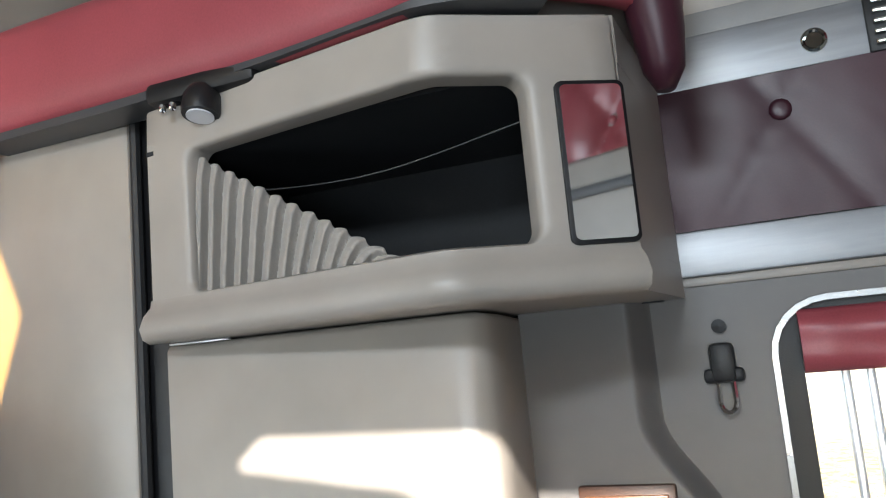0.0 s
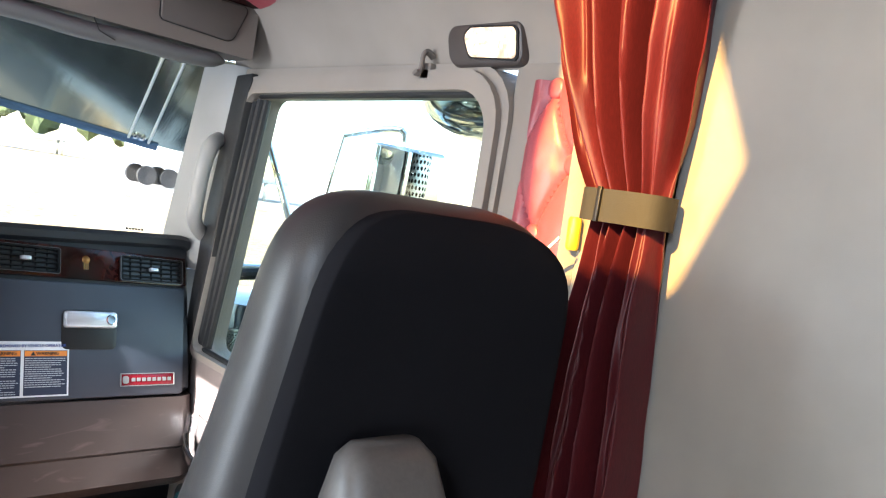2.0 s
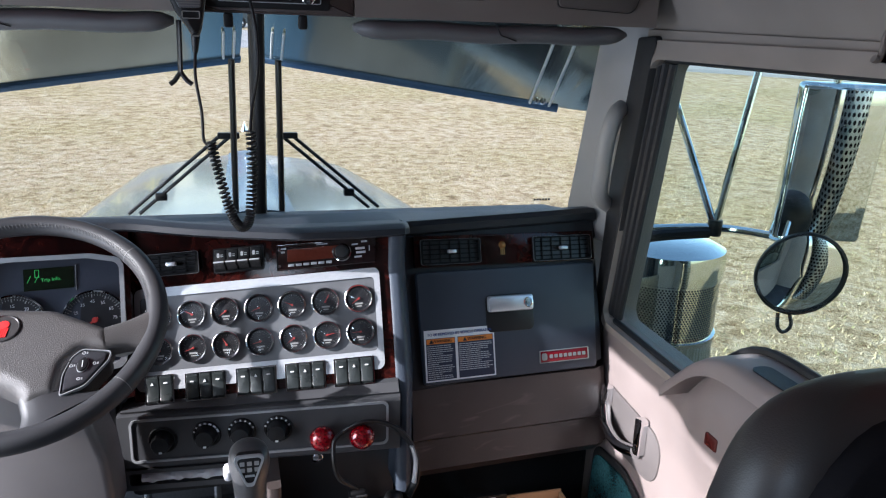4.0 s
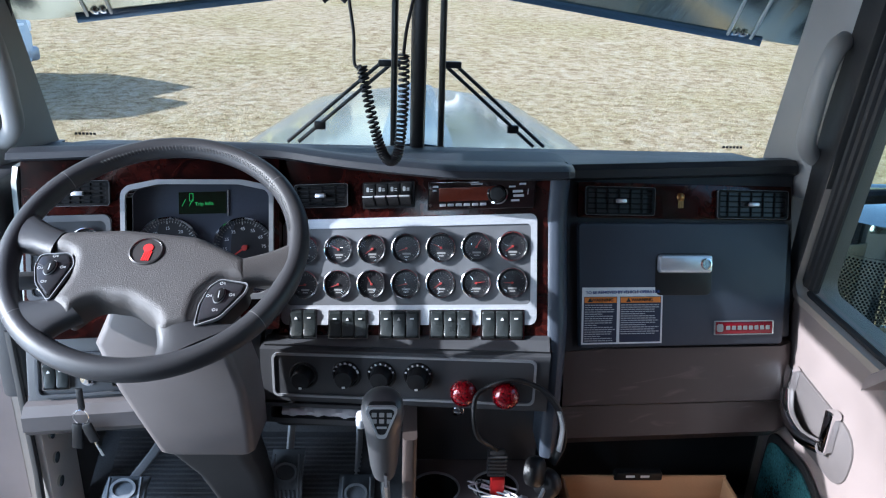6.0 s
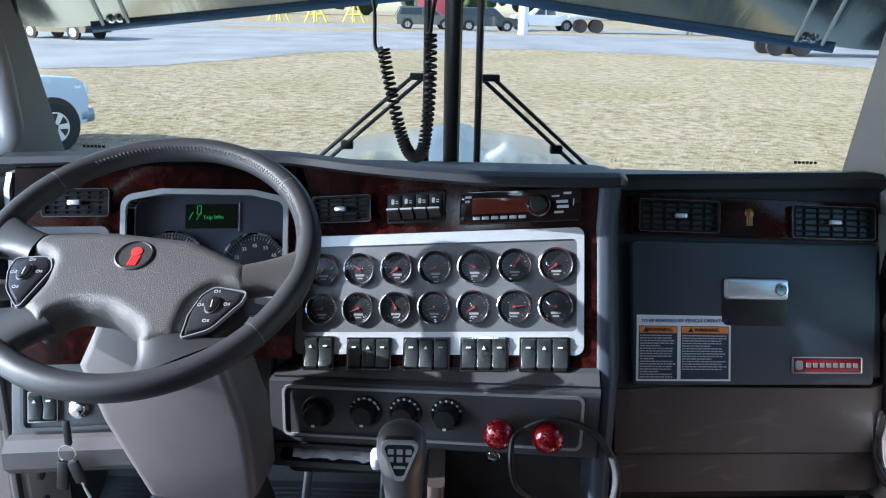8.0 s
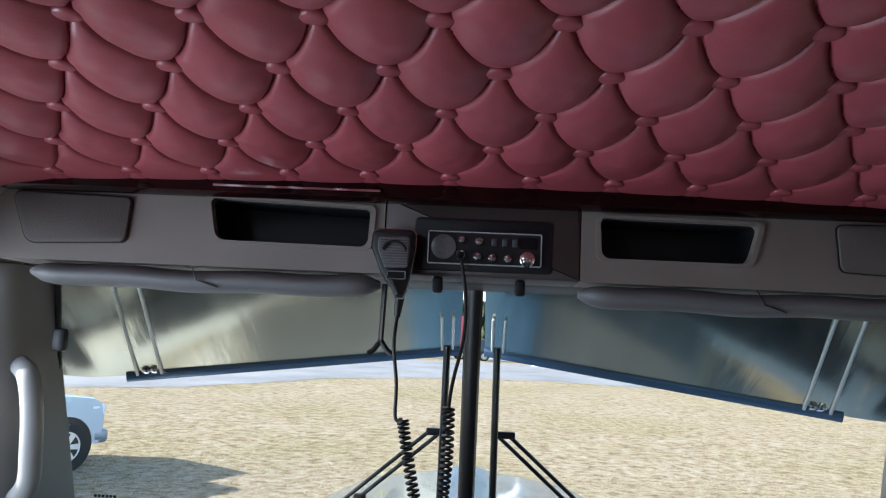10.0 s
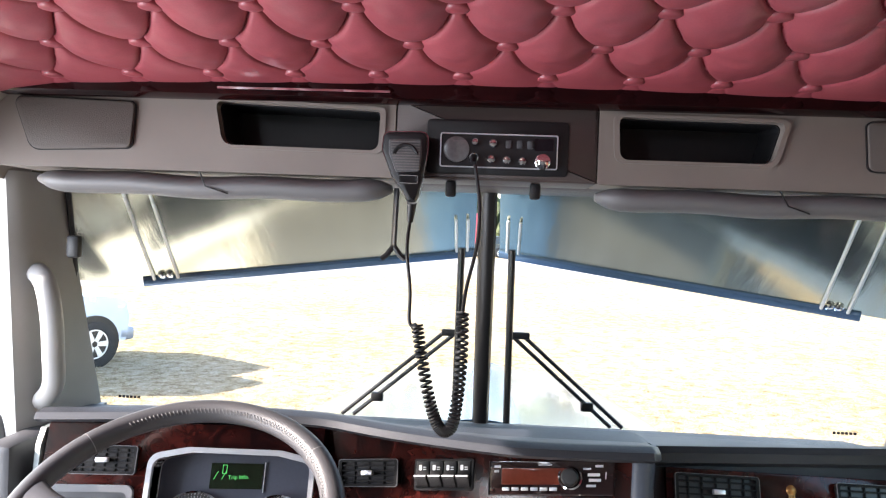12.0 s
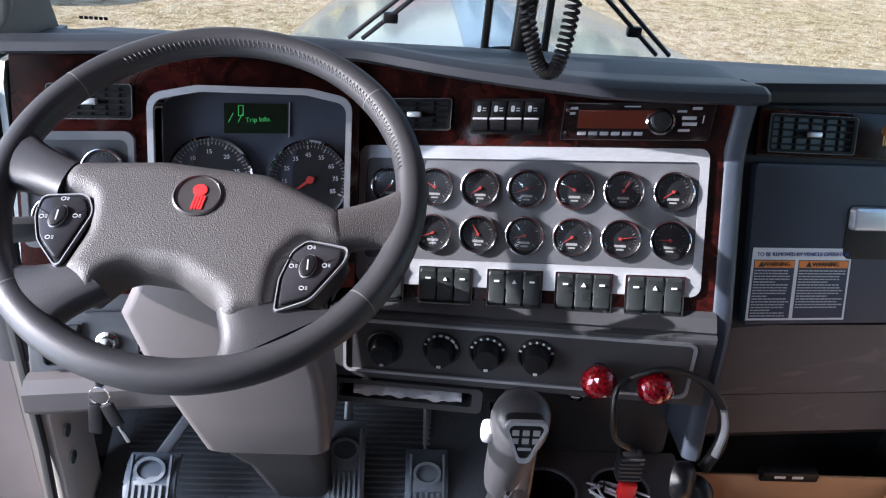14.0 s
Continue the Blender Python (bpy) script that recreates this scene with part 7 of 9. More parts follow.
def curtain_pt(u, v):
    z = 0.28 + 1.42 * v
    tie = math.exp(-((z - 1.147) / 0.10) ** 2)
    if z > 1.147:
        k = min(1.0, (z - 1.147) / 0.36) ** 0.8
        y0, y1 = 1.085 - 0.029 * k, 1.180 + 0.175 * k
    else:
        k = min(1.0, (1.147 - z) / 0.5)
        y0, y1 = 1.085 - 0.028 * k, 1.180 + 0.0 * k
    ph = u * 2 * math.pi * 4.3 + 1.3 * math.sin(3 * v) + 1.3 * math.sin(6 * u + 5 * v)
    z += 0.004 * math.sin(ph * 2)
    amp = (0.031 + 0.010 * math.sin(5 * u)) * (1 - 0.60 * tie)
    y = y0 + (y1 - y0) * (u + 0.020 * math.sin(ph * 1.0 + 1.2) * (1 - tie))
    x = 0.748 - 0.008 * (1 - tie) + amp * math.sin(ph) + 0.3 * amp * math.sin(2.7 * ph + 3 * v) + 0.010 * noise.noise(Vector((u * 9, v * 7, 0.5))) + 0.008 * noise.noise(Vector((u * 22, v * 19, 2.5))) - 0.02 * k * 0.2
    return (x, y, z)


thick_sheet(bm, curtain_pt, 170, 110, (0.002, 0.0, 0.0))
part("curtain_cloth", bm, CURTAIN, curtain, "", 80)
bm = bmesh.new()
ringp = []
for i in range(28):
    a = 2 * math.pi * i / 28
    ringp.append((0.746 + 0.034 * math.copysign(abs(math.cos(a)) ** 0.7, math.cos(a)), 1.134 + 0.060 * math.copysign(abs(math.sin(a)) ** 0.7, math.sin(a))))
loops(bm, [[(x, y, 1.128 + 0.0) for x, y in ringp], [(x, y, 1.168) for x, y in ringp]], True)
part("tie_band", bm, OLIVE, curtain, "olive elastic webbing tie", 60)
bm = bmesh.new()
box(bm, (0.708, 1.150, 1.127), (0.714, 1.156, 1.170), 0.001)
part("tie_slider", bm, BLACK, curtain)
bm = bmesh.new()
tube(bm, smooth_path([(0.715, 1.205, 1.10), (0.708, 1.235, 1.05), (0.71, 1.24, 0.95), (0.715, 1.235, 0.80)], 6), 0.0025, 6)
part("pull_cord", bm, WHITECLOTH, curtain, "white pull cord")

# ---------------------------------------------------------------- closet and cabinet of the sleeper
closet = thing("closet", "tall taupe sleeper closet with smooth moulded front", "closet")
bm = bmesh.new()
box(bm, (0.784, 0.799, 0.0), (1.115, 1.098, 1.474), 0.006)
part("side_panel", bm, SLEEPER, closet, "smooth beige panel")
bm = bmesh.new()
path = [(0.784, 0.742), (0.784, 0.60), (0.784, 0.45), (0.784, 0.330), (0.787, 0.308), (0.797, 0.294), (0.812, 0.288), (0.86, 0.290), (0.93, 0.300), (1.0, 0.312), (1.06, 0.322), (1.095, 0.330)]
sweep(bm, path, [(0.0, 0.0), (0.0, 1.140), (-0.004, 1.147), (-0.02, 1.150), (-0.02, 0.0)])
part("front_panel", bm, SLEEPER, closet, "", 60)
bm = bmesh.new()
box(bm, (0.798, 0.744, 0.0), (0.83, 0.797, 1.50), 0.006)
part("seam_strip", bm, BLACK, closet, "black rubber seam strip")
bm = bmesh.new()
tube(bm, [(0.790, 0.790, 0.0), (0.790, 0.790, 1.49)], 0.008, 8)
part("seam_bead", bm, RUBBER, closet)
bm = bmesh.new()
box(bm, (0.783, 0.64, 1.1485), (0.79, 0.738, 1.1515), 0.001)
part("edge_trim", bm, ALU, closet, "thin bright edge")
bm = bmesh.new()
for y, z in ((0.955, 0.80), (0.958, 0.775), (0.945, 0.80)):
    box(bm, (0.781, y, z), (0.785, y + 0.008, z + 0.004), 0.001)
part("catch", bm, CHROME, closet)

cab = thing("wall_cabinet", "taupe moulded sleeper wall cabinet with open front", "cabinet")
raw = [(0.742, 0.728), (0.733, 0.666), (0.70, 0.47), (0.680, 0.345), (0.674, 0.306), (0.677, 0.278), (0.692, 0.252), (0.728, 0.198), (0.762, 0.144), (0.790, 0.102)]
cpath = [(p.x, p.y) for p in smooth_path([(x, y, 0) for x, y in raw], 4)]


def cut(path, y0, y1):
    return [p for p in path if min(y0, y1) - 1e-6 <= p[1] <= max(y0, y1) + 1e-6]


arc = [0.0]
for p, q in zip(cpath, cpath[1:]):
    arc.append(arc[-1] + math.hypot(q[0] - p[0], q[1] - p[1]))


def CF(u, v, d):
    """Cabinet face: u along the bent front, v height, d outwards."""
    u = max(0.0, min(arc[-1] - 1e-6, u))
    i = max(k for k in range(len(arc) - 1) if arc[k] <= u)
    t = (u - arc[i]) / (arc[i + 1] - arc[i])
    p, q = Vector(cpath[i]), Vector(cpath[i + 1])
    a, b = Vector(cpath[max(0, i - 3)]), Vector(cpath[min(len(cpath) - 1, i + 4)])
    w = (b - a).normalized()
    o = p.lerp(q, t) + Vector((w.y, -w.x)) * d
    return Vector((o.x, o.y, v))


def arc_at(y):
    return next(arc[k] + (cpath[k][1] - y) for k in range(len(arc) - 1) if cpath[k + 1][1] <= y)


lip = [(-0.03, 1.158), (0.004, 1.150), (0.016, 1.156), (0.021, 1.170), (0.014, 1.186), (0.002, 1.198), (0.0, 1.207), (-0.010, 1.211), (-0.03, 1.211)]
bm = bmesh.new()
sweep(bm, cpath, lip)
u0, u1 = arc_at(0.652), arc_at(0.192)
outer = rect(0.0, 1.200, arc[-1], 1.466, 0.006, 3)
opening = rect(u0, 1.209, u1, 1.396, 0.020, 7)
mid = ((u0 + u1) / 2, 1.30)
angles = sorted({round(math.atan2(p[1] - mid[1], p[0] - mid[0]), 4) for p in outer + opening} | {round(-math.pi + 2 * math.pi * k / 160, 4) for k in range(160)})
oo, ii = [ray_poly(outer, mid, t) for t in angles], [ray_poly(opening, mid, t) for t in angles]
rings = []
for f, d in ((0.0, -0.03), (0.0, -0.004), (0.04, 0.0), (0.3, 0.0), (0.6, 0.0), (0.85, 0.0), (0.94, -0.001), (0.98, -0.004), (1.0, -0.010), (1.0, -0.035)):
    rings.append([CF(a[0] + (b[0] - a[0]) * f, a[1] + (b[1] - a[1]) * f, d) for a, b in zip(oo, ii)])
loops(bm, rings, True)
part("cabinet_face", bm, SLEEPER, cab, "", 50)
bm = bmesh.new()
poly = [(x, y) for x, y in cpath] + [(1.10, 0.085), (1.10, 0.74)]
for z0, z1 in ((1.152, 1.205), (1.412, 1.468)):
    loops(bm, [[(x + 0.012, y, z0) for x, y in poly], [(x + 0.012, y, z1) for x, y in poly]], True, True, True)
part("cabinet_shell", bm, SLEEPER, cab)
bm = bmesh.new()
loops(bm, [[(0.798, 0.103, z), (1.084, 0.086, z), (1.084, 0.098, z), (0.802, 0.115, z)] for z in (1.20, 1.45)], True, True, True)
part("cabinet_end", bm, SLEEPER, cab, "plain end panel")
# the opening's dark depth is put into near-black panels inside the cabinet
INNER_DARK = surface("dark_inside", (0.008, 0.009, 0.011), 0.7, vary=0.2)
for nm, lo, hi in (("dark_back", (1.085, 0.115, 1.15), (1.10, 0.74, 1.46)), ("dark_end", (0.77, 0.724, 1.209), (1.084, 0.735, 1.41)), ("dark_end", (0.80, 0.195, 1.209), (1.084, 0.205, 1.40)),
                   ("dark_floor", (0.765, 0.205, 1.2055), (1.084, 0.725, 1.2085)), ("dark_roof", (0.74, 0.20, 1.402), (1.084, 0.725, 1.408))):
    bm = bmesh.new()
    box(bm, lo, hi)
    part(nm, bm, INNER_DARK, cab, "near-black panel giving the cabinet its dark depth")
bm = bmesh.new()
def net(u, v):
    y = 0.648 - 0.300 * u
    top = 1.392 - 0.180 * u
    z = 1.209 + (top - 1.209) * v
    x = 0.7415 - (0.648 - y) * 0.168 + 0.004
    ph = 2 * math.pi * (12.4 * u) + 8.5 * (1 - v) * (0.45 + 0.5 * u) + 0.5 * math.sin(9 * u)
    a = (0.022 + 0.008 * noise.noise(Vector((u * 7, 3.0, 1.0)))) * (1 - 0.45 * u) * (0.5 + 0.5 * min(1, 4 * (1 - v) + 0.3))
    puff = abs(math.sin(ph / 2)) ** 0.8
    return (x + 0.012 - a * puff + 0.0012 * noise.noise(Vector((u * 40, v * 12, 1.5))), y + 0.004 * math.cos(ph), z - 0.003 * (1 - puff) * v)
thick_sheet(bm, net, 150, 26, (0.002, 0, 0))
part("gathered_pocket", bm, NET, cab, "gathered elastic cloth pocket", 80)
bm = bmesh.new()
tube(bm, smooth_path([(0.78, 0.69, 1.355), (0.80, 0.55, 1.340), (0.80, 0.40, 1.338), (0.79, 0.22, 1.362)], 8), 0.0010, 6)
part("elastic_cord", bm, CHARCOAL, cab, "thin elastic cord")
bm = bmesh.new()
bx_ = lambda u, v, d: Vector((0.7535 + (0.160 - u - 0.010) * 0.636 - d * 0.843, u + 0.010 - d * 0.537, v - 0.010))
slab(bm, rect(0.090, 1.214, 0.158, 1.396, 0.008), bx_, 0.0, 0.005, 0.001)
mir = part("mirror_frame", bm, BLACK, cab, "slim black mirror frame")
bm = bmesh.new()
slab(bm, rect(0.094, 1.219, 0.154, 1.391, 0.006), bx_, 0.004, 0.0065)
part("mirror", bm, surface("mirror_glass", (0.85, 0.85, 0.85), 0.03, metal=1.0, vary=0.01, bump=0.0, wear=0.01), mir, "small vanity mirror")

# padded burgundy edge over closet and cabinet
pad = thing("padded_edge", "burgundy vinyl padded edge over the closet", "padding")
ppath = [(p.x, p.y) for p in smooth_path([(0.715, 1.10, 0), (0.712, 0.95, 0), (0.706, 0.75, 0), (0.690, 0.55, 0), (0.660, 0.36, 0), (0.652, 0.28, 0), (0.680, 0.20, 0), (0.750, 0.10, 0), (0.812, 0.045, 0), (0.86, 0.035, 0), (0.93, 0.03, 0)], 6)]
bm = bmesh.new()
n = len(ppath)
rings = []
for i, p in enumerate(ppath):
    a, b = Vector(ppath[max(i - 1, 0)]), Vector(ppath[min(i + 1, n - 1)])
    t = (b - a).normalized()
    nn = Vector((t.y, -t.x))
    zc = 1.556 + 0.006 * math.sin(i * 0.2)
    rings.append([(p[0] + nn.x * 0.036 * math.copysign(abs(math.cos(q)) ** 0.8, math.cos(q)) - nn.x * 0.03, p[1] + nn.y * 0.036 * math.copysign(abs(math.cos(q)) ** 0.8, math.cos(q)) - nn.y * 0.03, zc + 0.083 * math.sin(q)) for q in [2 * math.pi * k / 18 for k in range(18)]])
loops(bm, rings, True, True, True)
part("padded_roll", bm, BURGUNDY, pad, "", 60)
bm = bmesh.new()
rings = []
for x, y, z, w in ((0.822, 0.066, 1.56, 0.046), (0.832, 0.060, 1.50, 0.044), (0.838, 0.057, 1.45, 0.038), (0.842, 0.056, 1.405, 0.030), (0.844, 0.057, 1.382, 0.014)):
    rings.append([(x + w * math.cos(q), y + w * 0.8 * math.sin(q), z) for q in [2 * math.pi * k / 16 for k in range(16)]])
loops(bm, rings, True, True, True)
part("padded_end", bm, BURGUNDY_D, pad, "", 60)
# charcoal strip drawn where the padding's shadow gap falls
bm = bmesh.new()
sweep(bm, [p for p in ppath[:40] if p[1] < 1.055], [(-0.07, 1.470), (-0.012, 1.470), (-0.012, 1.482), (-0.07, 1.482)])
part("shadow_gap_strip", bm, CHARCOAL, pad, "dark strip drawn as the shadow gap under the padding")
bm = bmesh.new()
box(bm, (0.74, 0.05, 1.5), (1.12, 1.045, 1.53), 0.004)
part("shelf_board", bm, SLEEPER, pad)

# small reading spot under the padding
rl = thing("reading_lamp", "small black and chrome swivel reading lamp", "lamp", (0.712, 0.618, 1.452))
bm = bmesh.new()
box(bm, (-0.010, -0.095, 0.004), (0.05, 0.075, 0.034), 0.010)
part("mount_bar", bm, BLACK, rl)
bm = bmesh.new()
lathe(bm, [(0.018, 0.012), (0.024, 0.0), (0.025, -0.020), (0.023, -0.026)], (0.0, -0.012, 0.0), (0.25, 0.0, 1), 22)
part("lamp_head", bm, BLACK, rl, "black lamp head")
bm = bmesh.new()
lathe(bm, [(0.0175, -0.0285), (0.017, -0.0245)], (0.0, -0.012, 0.0), (0.25, 0.0, 1), 20)
part("lamp_lens", bm, WHITECLOTH, rl)
bm = bmesh.new()
for y in (0.030, 0.046):
    lathe(bm, [(0.006, 0.0), (0.006, 0.012), (0.0, 0.014)], (0.004, y, 0.0), (-1, 0, -0.4), 10)
part("screw", bm, CHROME, rl)

# ---- sleeper side wall with window
SWIN = rect(-0.56, 0.62, -0.025, 1.130, 0.07, 6)
bm = bmesh.new()
ring_plate(bm, rect(-0.60, 0.0, 1.075, 1.166), SWIN, lambda u, v, d: (1.10 - d, u, v), -0.05, 0.0)
wall = structure("wall_sleeper_right", bm, WALLGREY, "grey moulded sleeper side wall with window")
bm = bmesh.new()
o = rect(-0.567, 0.613, -0.017, 1.138, 0.078, 6)
ring_plate(bm, o, SWIN, at_side(1.10), -0.002, 0.012)
part("window_frame", bm, surface("window_frame_metal", (0.24, 0.245, 0.25), 0.30, metal=0.8, vary=0.08), wall, "grey metal window frame")
bm = bmesh.new()
ring_plate(bm, SWIN, rect(-0.53, 0.64, -0.055, 1.10, 0.05, 6), at_side(1.105), -0.02, 0.006)
part("window_gasket", bm, BLACK, wall)
bm = bmesh.new()
slab(bm, SWIN, at_side(1.135), 0.0, 0.004)
g = part("window_pane", bm, CLEAR, wall)
g.visible_shadow = False
bm = bmesh.new()
for y in (-0.105, -0.135):
    box(bm, (1.11, y - 0.006, 0.63), (1.128, y + 0.006, 1.11), 0.003)
part("sliding_rail", bm, ALU, wall)
blind = thing("window_curtain", "rolled burgundy vinyl curtain at the top of the window", "curtain")
bm = bmesh.new()
thick_sheet(bm, lambda u, v: (1.092 - 0.022 * math.sin(math.pi * v) - 0.004 * math.sin(3 * math.pi * v + 5 * u) - 0.002 * math.sin(30 * u), -0.055 - 0.50 * u, 1.035 + 0.085 * v), 40, 16, (0.02, 0, 0))
part("curtain_roll", bm, BURGUNDY, blind, "", 60)
plain("wall_sleeper_strip_low", (1.098, -0.60, 1.166), (1.14, 1.075, 1.180), SLEEPER, "beige moulding under the aluminium rail")
plain("trim_rail_low", (1.094, -0.60, 1.180), (1.14, 1.075, 1.246), RAIL, "brushed aluminium wall rail")
plain("trim_rail_high", (1.094, -0.60, 1.453), (1.14, 1.075, 1.533), RAIL, "brushed aluminium wall rail")
plain("wall_sleeper_above", (1.10, -0.60, 1.533), (1.14, 1.075, 1.57), GREY_TRIM, "grey upper moulding")
bm = tufted(lambda u, v, h: (1.096 - h, u, v), -0.60, 0.40, 1.246, 1.453, 0.26, 0.20, 0.005, 0.012, shift=0.055)
tagged(part("padded_wall_panel", bm, BURGUNDY_D, None, "", 60), "dark burgundy padded vinyl panel between aluminium rails", "wall panel")
bolt = thing("rail_bolt", "round steel bolt in the aluminium rail", "bolt")
bm = bmesh.new()
lathe(bm, [(0.017, 0.0), (0.017, 0.004), (0.014, 0.006), (0.011, 0.003), (0.0, 0.003)], (1.094, -0.130, 1.487), (-1, 0, 0), 22)
part("bolt_head", bm, STEEL, bolt)
grille = thing("wall_vent", "small black louvred vent in the aluminium rail", "vent")
bm = bmesh.new()
box(bm, (1.088, -0.30, 1.452), (1.096, -0.195, 1.532), 0.003)
part("vent_frame", bm, BLACK, grille)
for k in range(5):
    bm = bmesh.new()
    box(bm, (1.080, -0.292, 1.460 + 0.0145 * k), (1.090, -0.203, 1.467 + 0.0145 * k), 0.002)
    part("slat", bm, STEEL, grille)
lt = thing("wall_latch", "black latch with steel striker on the sleeper wall", "latch")
bm = bmesh.new()
box(bm, (1.078, 0.030, 1.030), (1.10, 0.064, 1.085), 0.008)
box(bm, (1.082, 0.020, 1.030), (1.10, 0.074, 1.050), 0.006)
lathe(bm, [(0.010, 0.0), (0.010, 0.01), (0.0, 0.012)], (1.10, 0.046, 1.108), (-1, 0, 0), 14)
part("latch_body", bm, BLACK, lt)
bm = bmesh.new()
tube(bm, smooth_path([(1.088, 0.036, 1.030), (1.080, 0.036, 1.000), (1.078, 0.046, 0.990), (1.080, 0.056, 1.000), (1.088, 0.056, 1.030)], 5), 0.004, 8)
part("striker", bm, CHROME, lt)
vg = thing("speaker_vent", "brown louvred grille low on the sleeper wall", "vent")
bm = bmesh.new()
box(bm, (1.036, 0.125, 0.74), (1.048, 0.258, 0.905), 0.004)
part("grille_frame", bm, surface("brown_grille", (0.07, 0.028, 0.014), 0.5, vary=0.15), vg)
for k in range(10):
    bm = bmesh.new()
    box(bm, (1.029, 0.135, 0.75 + 0.015 * k), (1.038, 0.248, 0.757 + 0.015 * k), 0.002)
    part("slat", bm, surface("brown_slat", (0.15, 0.062, 0.028), 0.45, vary=0.15) if k == 0 else bpy.data.materials["brown_slat"], vg)
bm = bmesh.new()
def moulding(u, v):
    z = 0.30 + 0.852 * v
    k = max(0.0, min(1.0, (z - 0.84) / 0.15))
    edge = 0.058 + 0.075 * k * k * (3 - 2 * k)
    y = edge - 0.01 + (0.330 - edge) * u
    q = max(0.0, min(1.0, (y - edge) / 0.034))
    return (1.102 - 0.057 * q * q * (3 - 2 * q), y, z)


sheet(bm, moulding, 60, 50)
part("wall_moulding", bm, WALLGREY, wall, "", 60)
# ---------------------------------------------------------------- the truck's outside
GROUND_Z = -1.2


def ground_z(x, y):
    return GROUND_Z + 0.0217 * max(0.0, min(y, 62.0) - 15.0) + 0.006 * max(0.0, y - 62.0)


hood = thing("truck_hood", "long glossy grey truck hood with sky reflection painted along its centre, pale fenders", "hood")
bm = bmesh.new()
def hood_pt(u, v):
    t = v
    y = 2.66 + 1.98 * t
    w = 0.66 - 0.14 * t - 0.20 * max(0, (t - 0.78) / 0.22) ** 2
    a = (u - 0.5) * 2
    x = w * math.copysign(abs(a) ** 0.9, a)
    top = 0.855 - 0.135 * t - 0.03 * t * t - 0.10 * max(0, (t - 0.80) / 0.20) ** 2
    drop = 0.085 * abs(a) ** 1.7 + 0.50 * max(0, (abs(a) - 0.72) / 0.28) ** 2
    crease = 0.018 * math.exp(-(a / 0.12) ** 2)
    return (x, y, top - drop + crease)
sheet(bm, hood_pt, 60, 40)
part("hood_skin", bm, PAINT, hood, "", 60)
# the sky's reflection is painted blue along the hood's centre
bm = bmesh.new()
thick_sheet(bm, lambda u, v: Vector(hood_pt(0.445 + 0.11 * u, 0.99 * v)) + Vector((0, 0, 0.004)), 12, 40, (0, 0, -0.003))
part("hood_centre", bm, SKYPAINT, hood, "raised hood centre with the sky's reflection painted blue", 60)
bm = bmesh.new()
box(bm, (-0.36, 4.60, -0.25), (0.36, 4.66, 0.575), 0.03)
part("grille_shell", bm, STEEL, hood, "polished grille shell")
for s in (-1, 1):
    bm = bmesh.new()
    def fender(u, v):
        y = 2.95 + 1.55 * u
        x = 0.46 + 0.72 * v
        z = 0.26 + 0.24 * math.sin(math.pi * (0.12 + 0.80 * u)) - 0.25 * max(0, v - 0.75) * 4 * (v - 0.75) - 0.03 * v
        return (s * x, y, z)
    thick_sheet(bm, fender, 24, 16, (0, 0, -0.02))
    part("fender", bm, PAINTLIGHT, hood, "pale silver fender", 60)
bm = bmesh.new()
box(bm, (-0.85, 2.52, 0.60), (0.85, 2.72, 0.80), 0.03)
part("cowl", bm, PAINTLIGHT, hood)
bm = bmesh.new()
lathe(bm, [(0.018, 0.0), (0.012, 0.015), (0.006, 0.03), (0.0, 0.05)], (0.0, 4.50, 0.80), (0, -0.2, 1), 12)
part("hood_ornament", bm, CHROME, hood, "small chrome ornament")


def wiper(s):
    w = thing("wiper", "black windscreen wiper with twin rods", "wiper", group="windscreen wipers")
    bm = bmesh.new()
    tube(bm, [(s * 0.056, 2.665, 0.855), (s * 0.052, 2.600, 1.245)], 0.0075, 8)
    part("blade", bm, BLACK, w)
    for k in (0, 1):
        bm = bmesh.new()
        dx = 0.026 * k
        tube(bm, [(s * (0.060 + dx), 2.690, 1.058), (s * (0.285 + dx), 2.715, 0.862)], 0.0045, 8)
        part("arm_rod", bm, BLACK, w)
    bm = bmesh.new()
    box(bm, (-0.022, -0.008, -0.007), (0.030, 0.008, 0.008), 0.003, m=Matrix.Translation((s * 0.070, 2.685, 1.058)))
    part("arm_head", bm, BLACK, w)
    bm = bmesh.new()
    box(bm, (-0.014, -0.008, -0.010), (0.014, 0.008, 0.010), 0.004, m=Matrix.Translation((s * 0.232, 2.71, 0.905)))
    part("arm_clamp", bm, BLACK, w)


wiper(1)
wiper(-1)

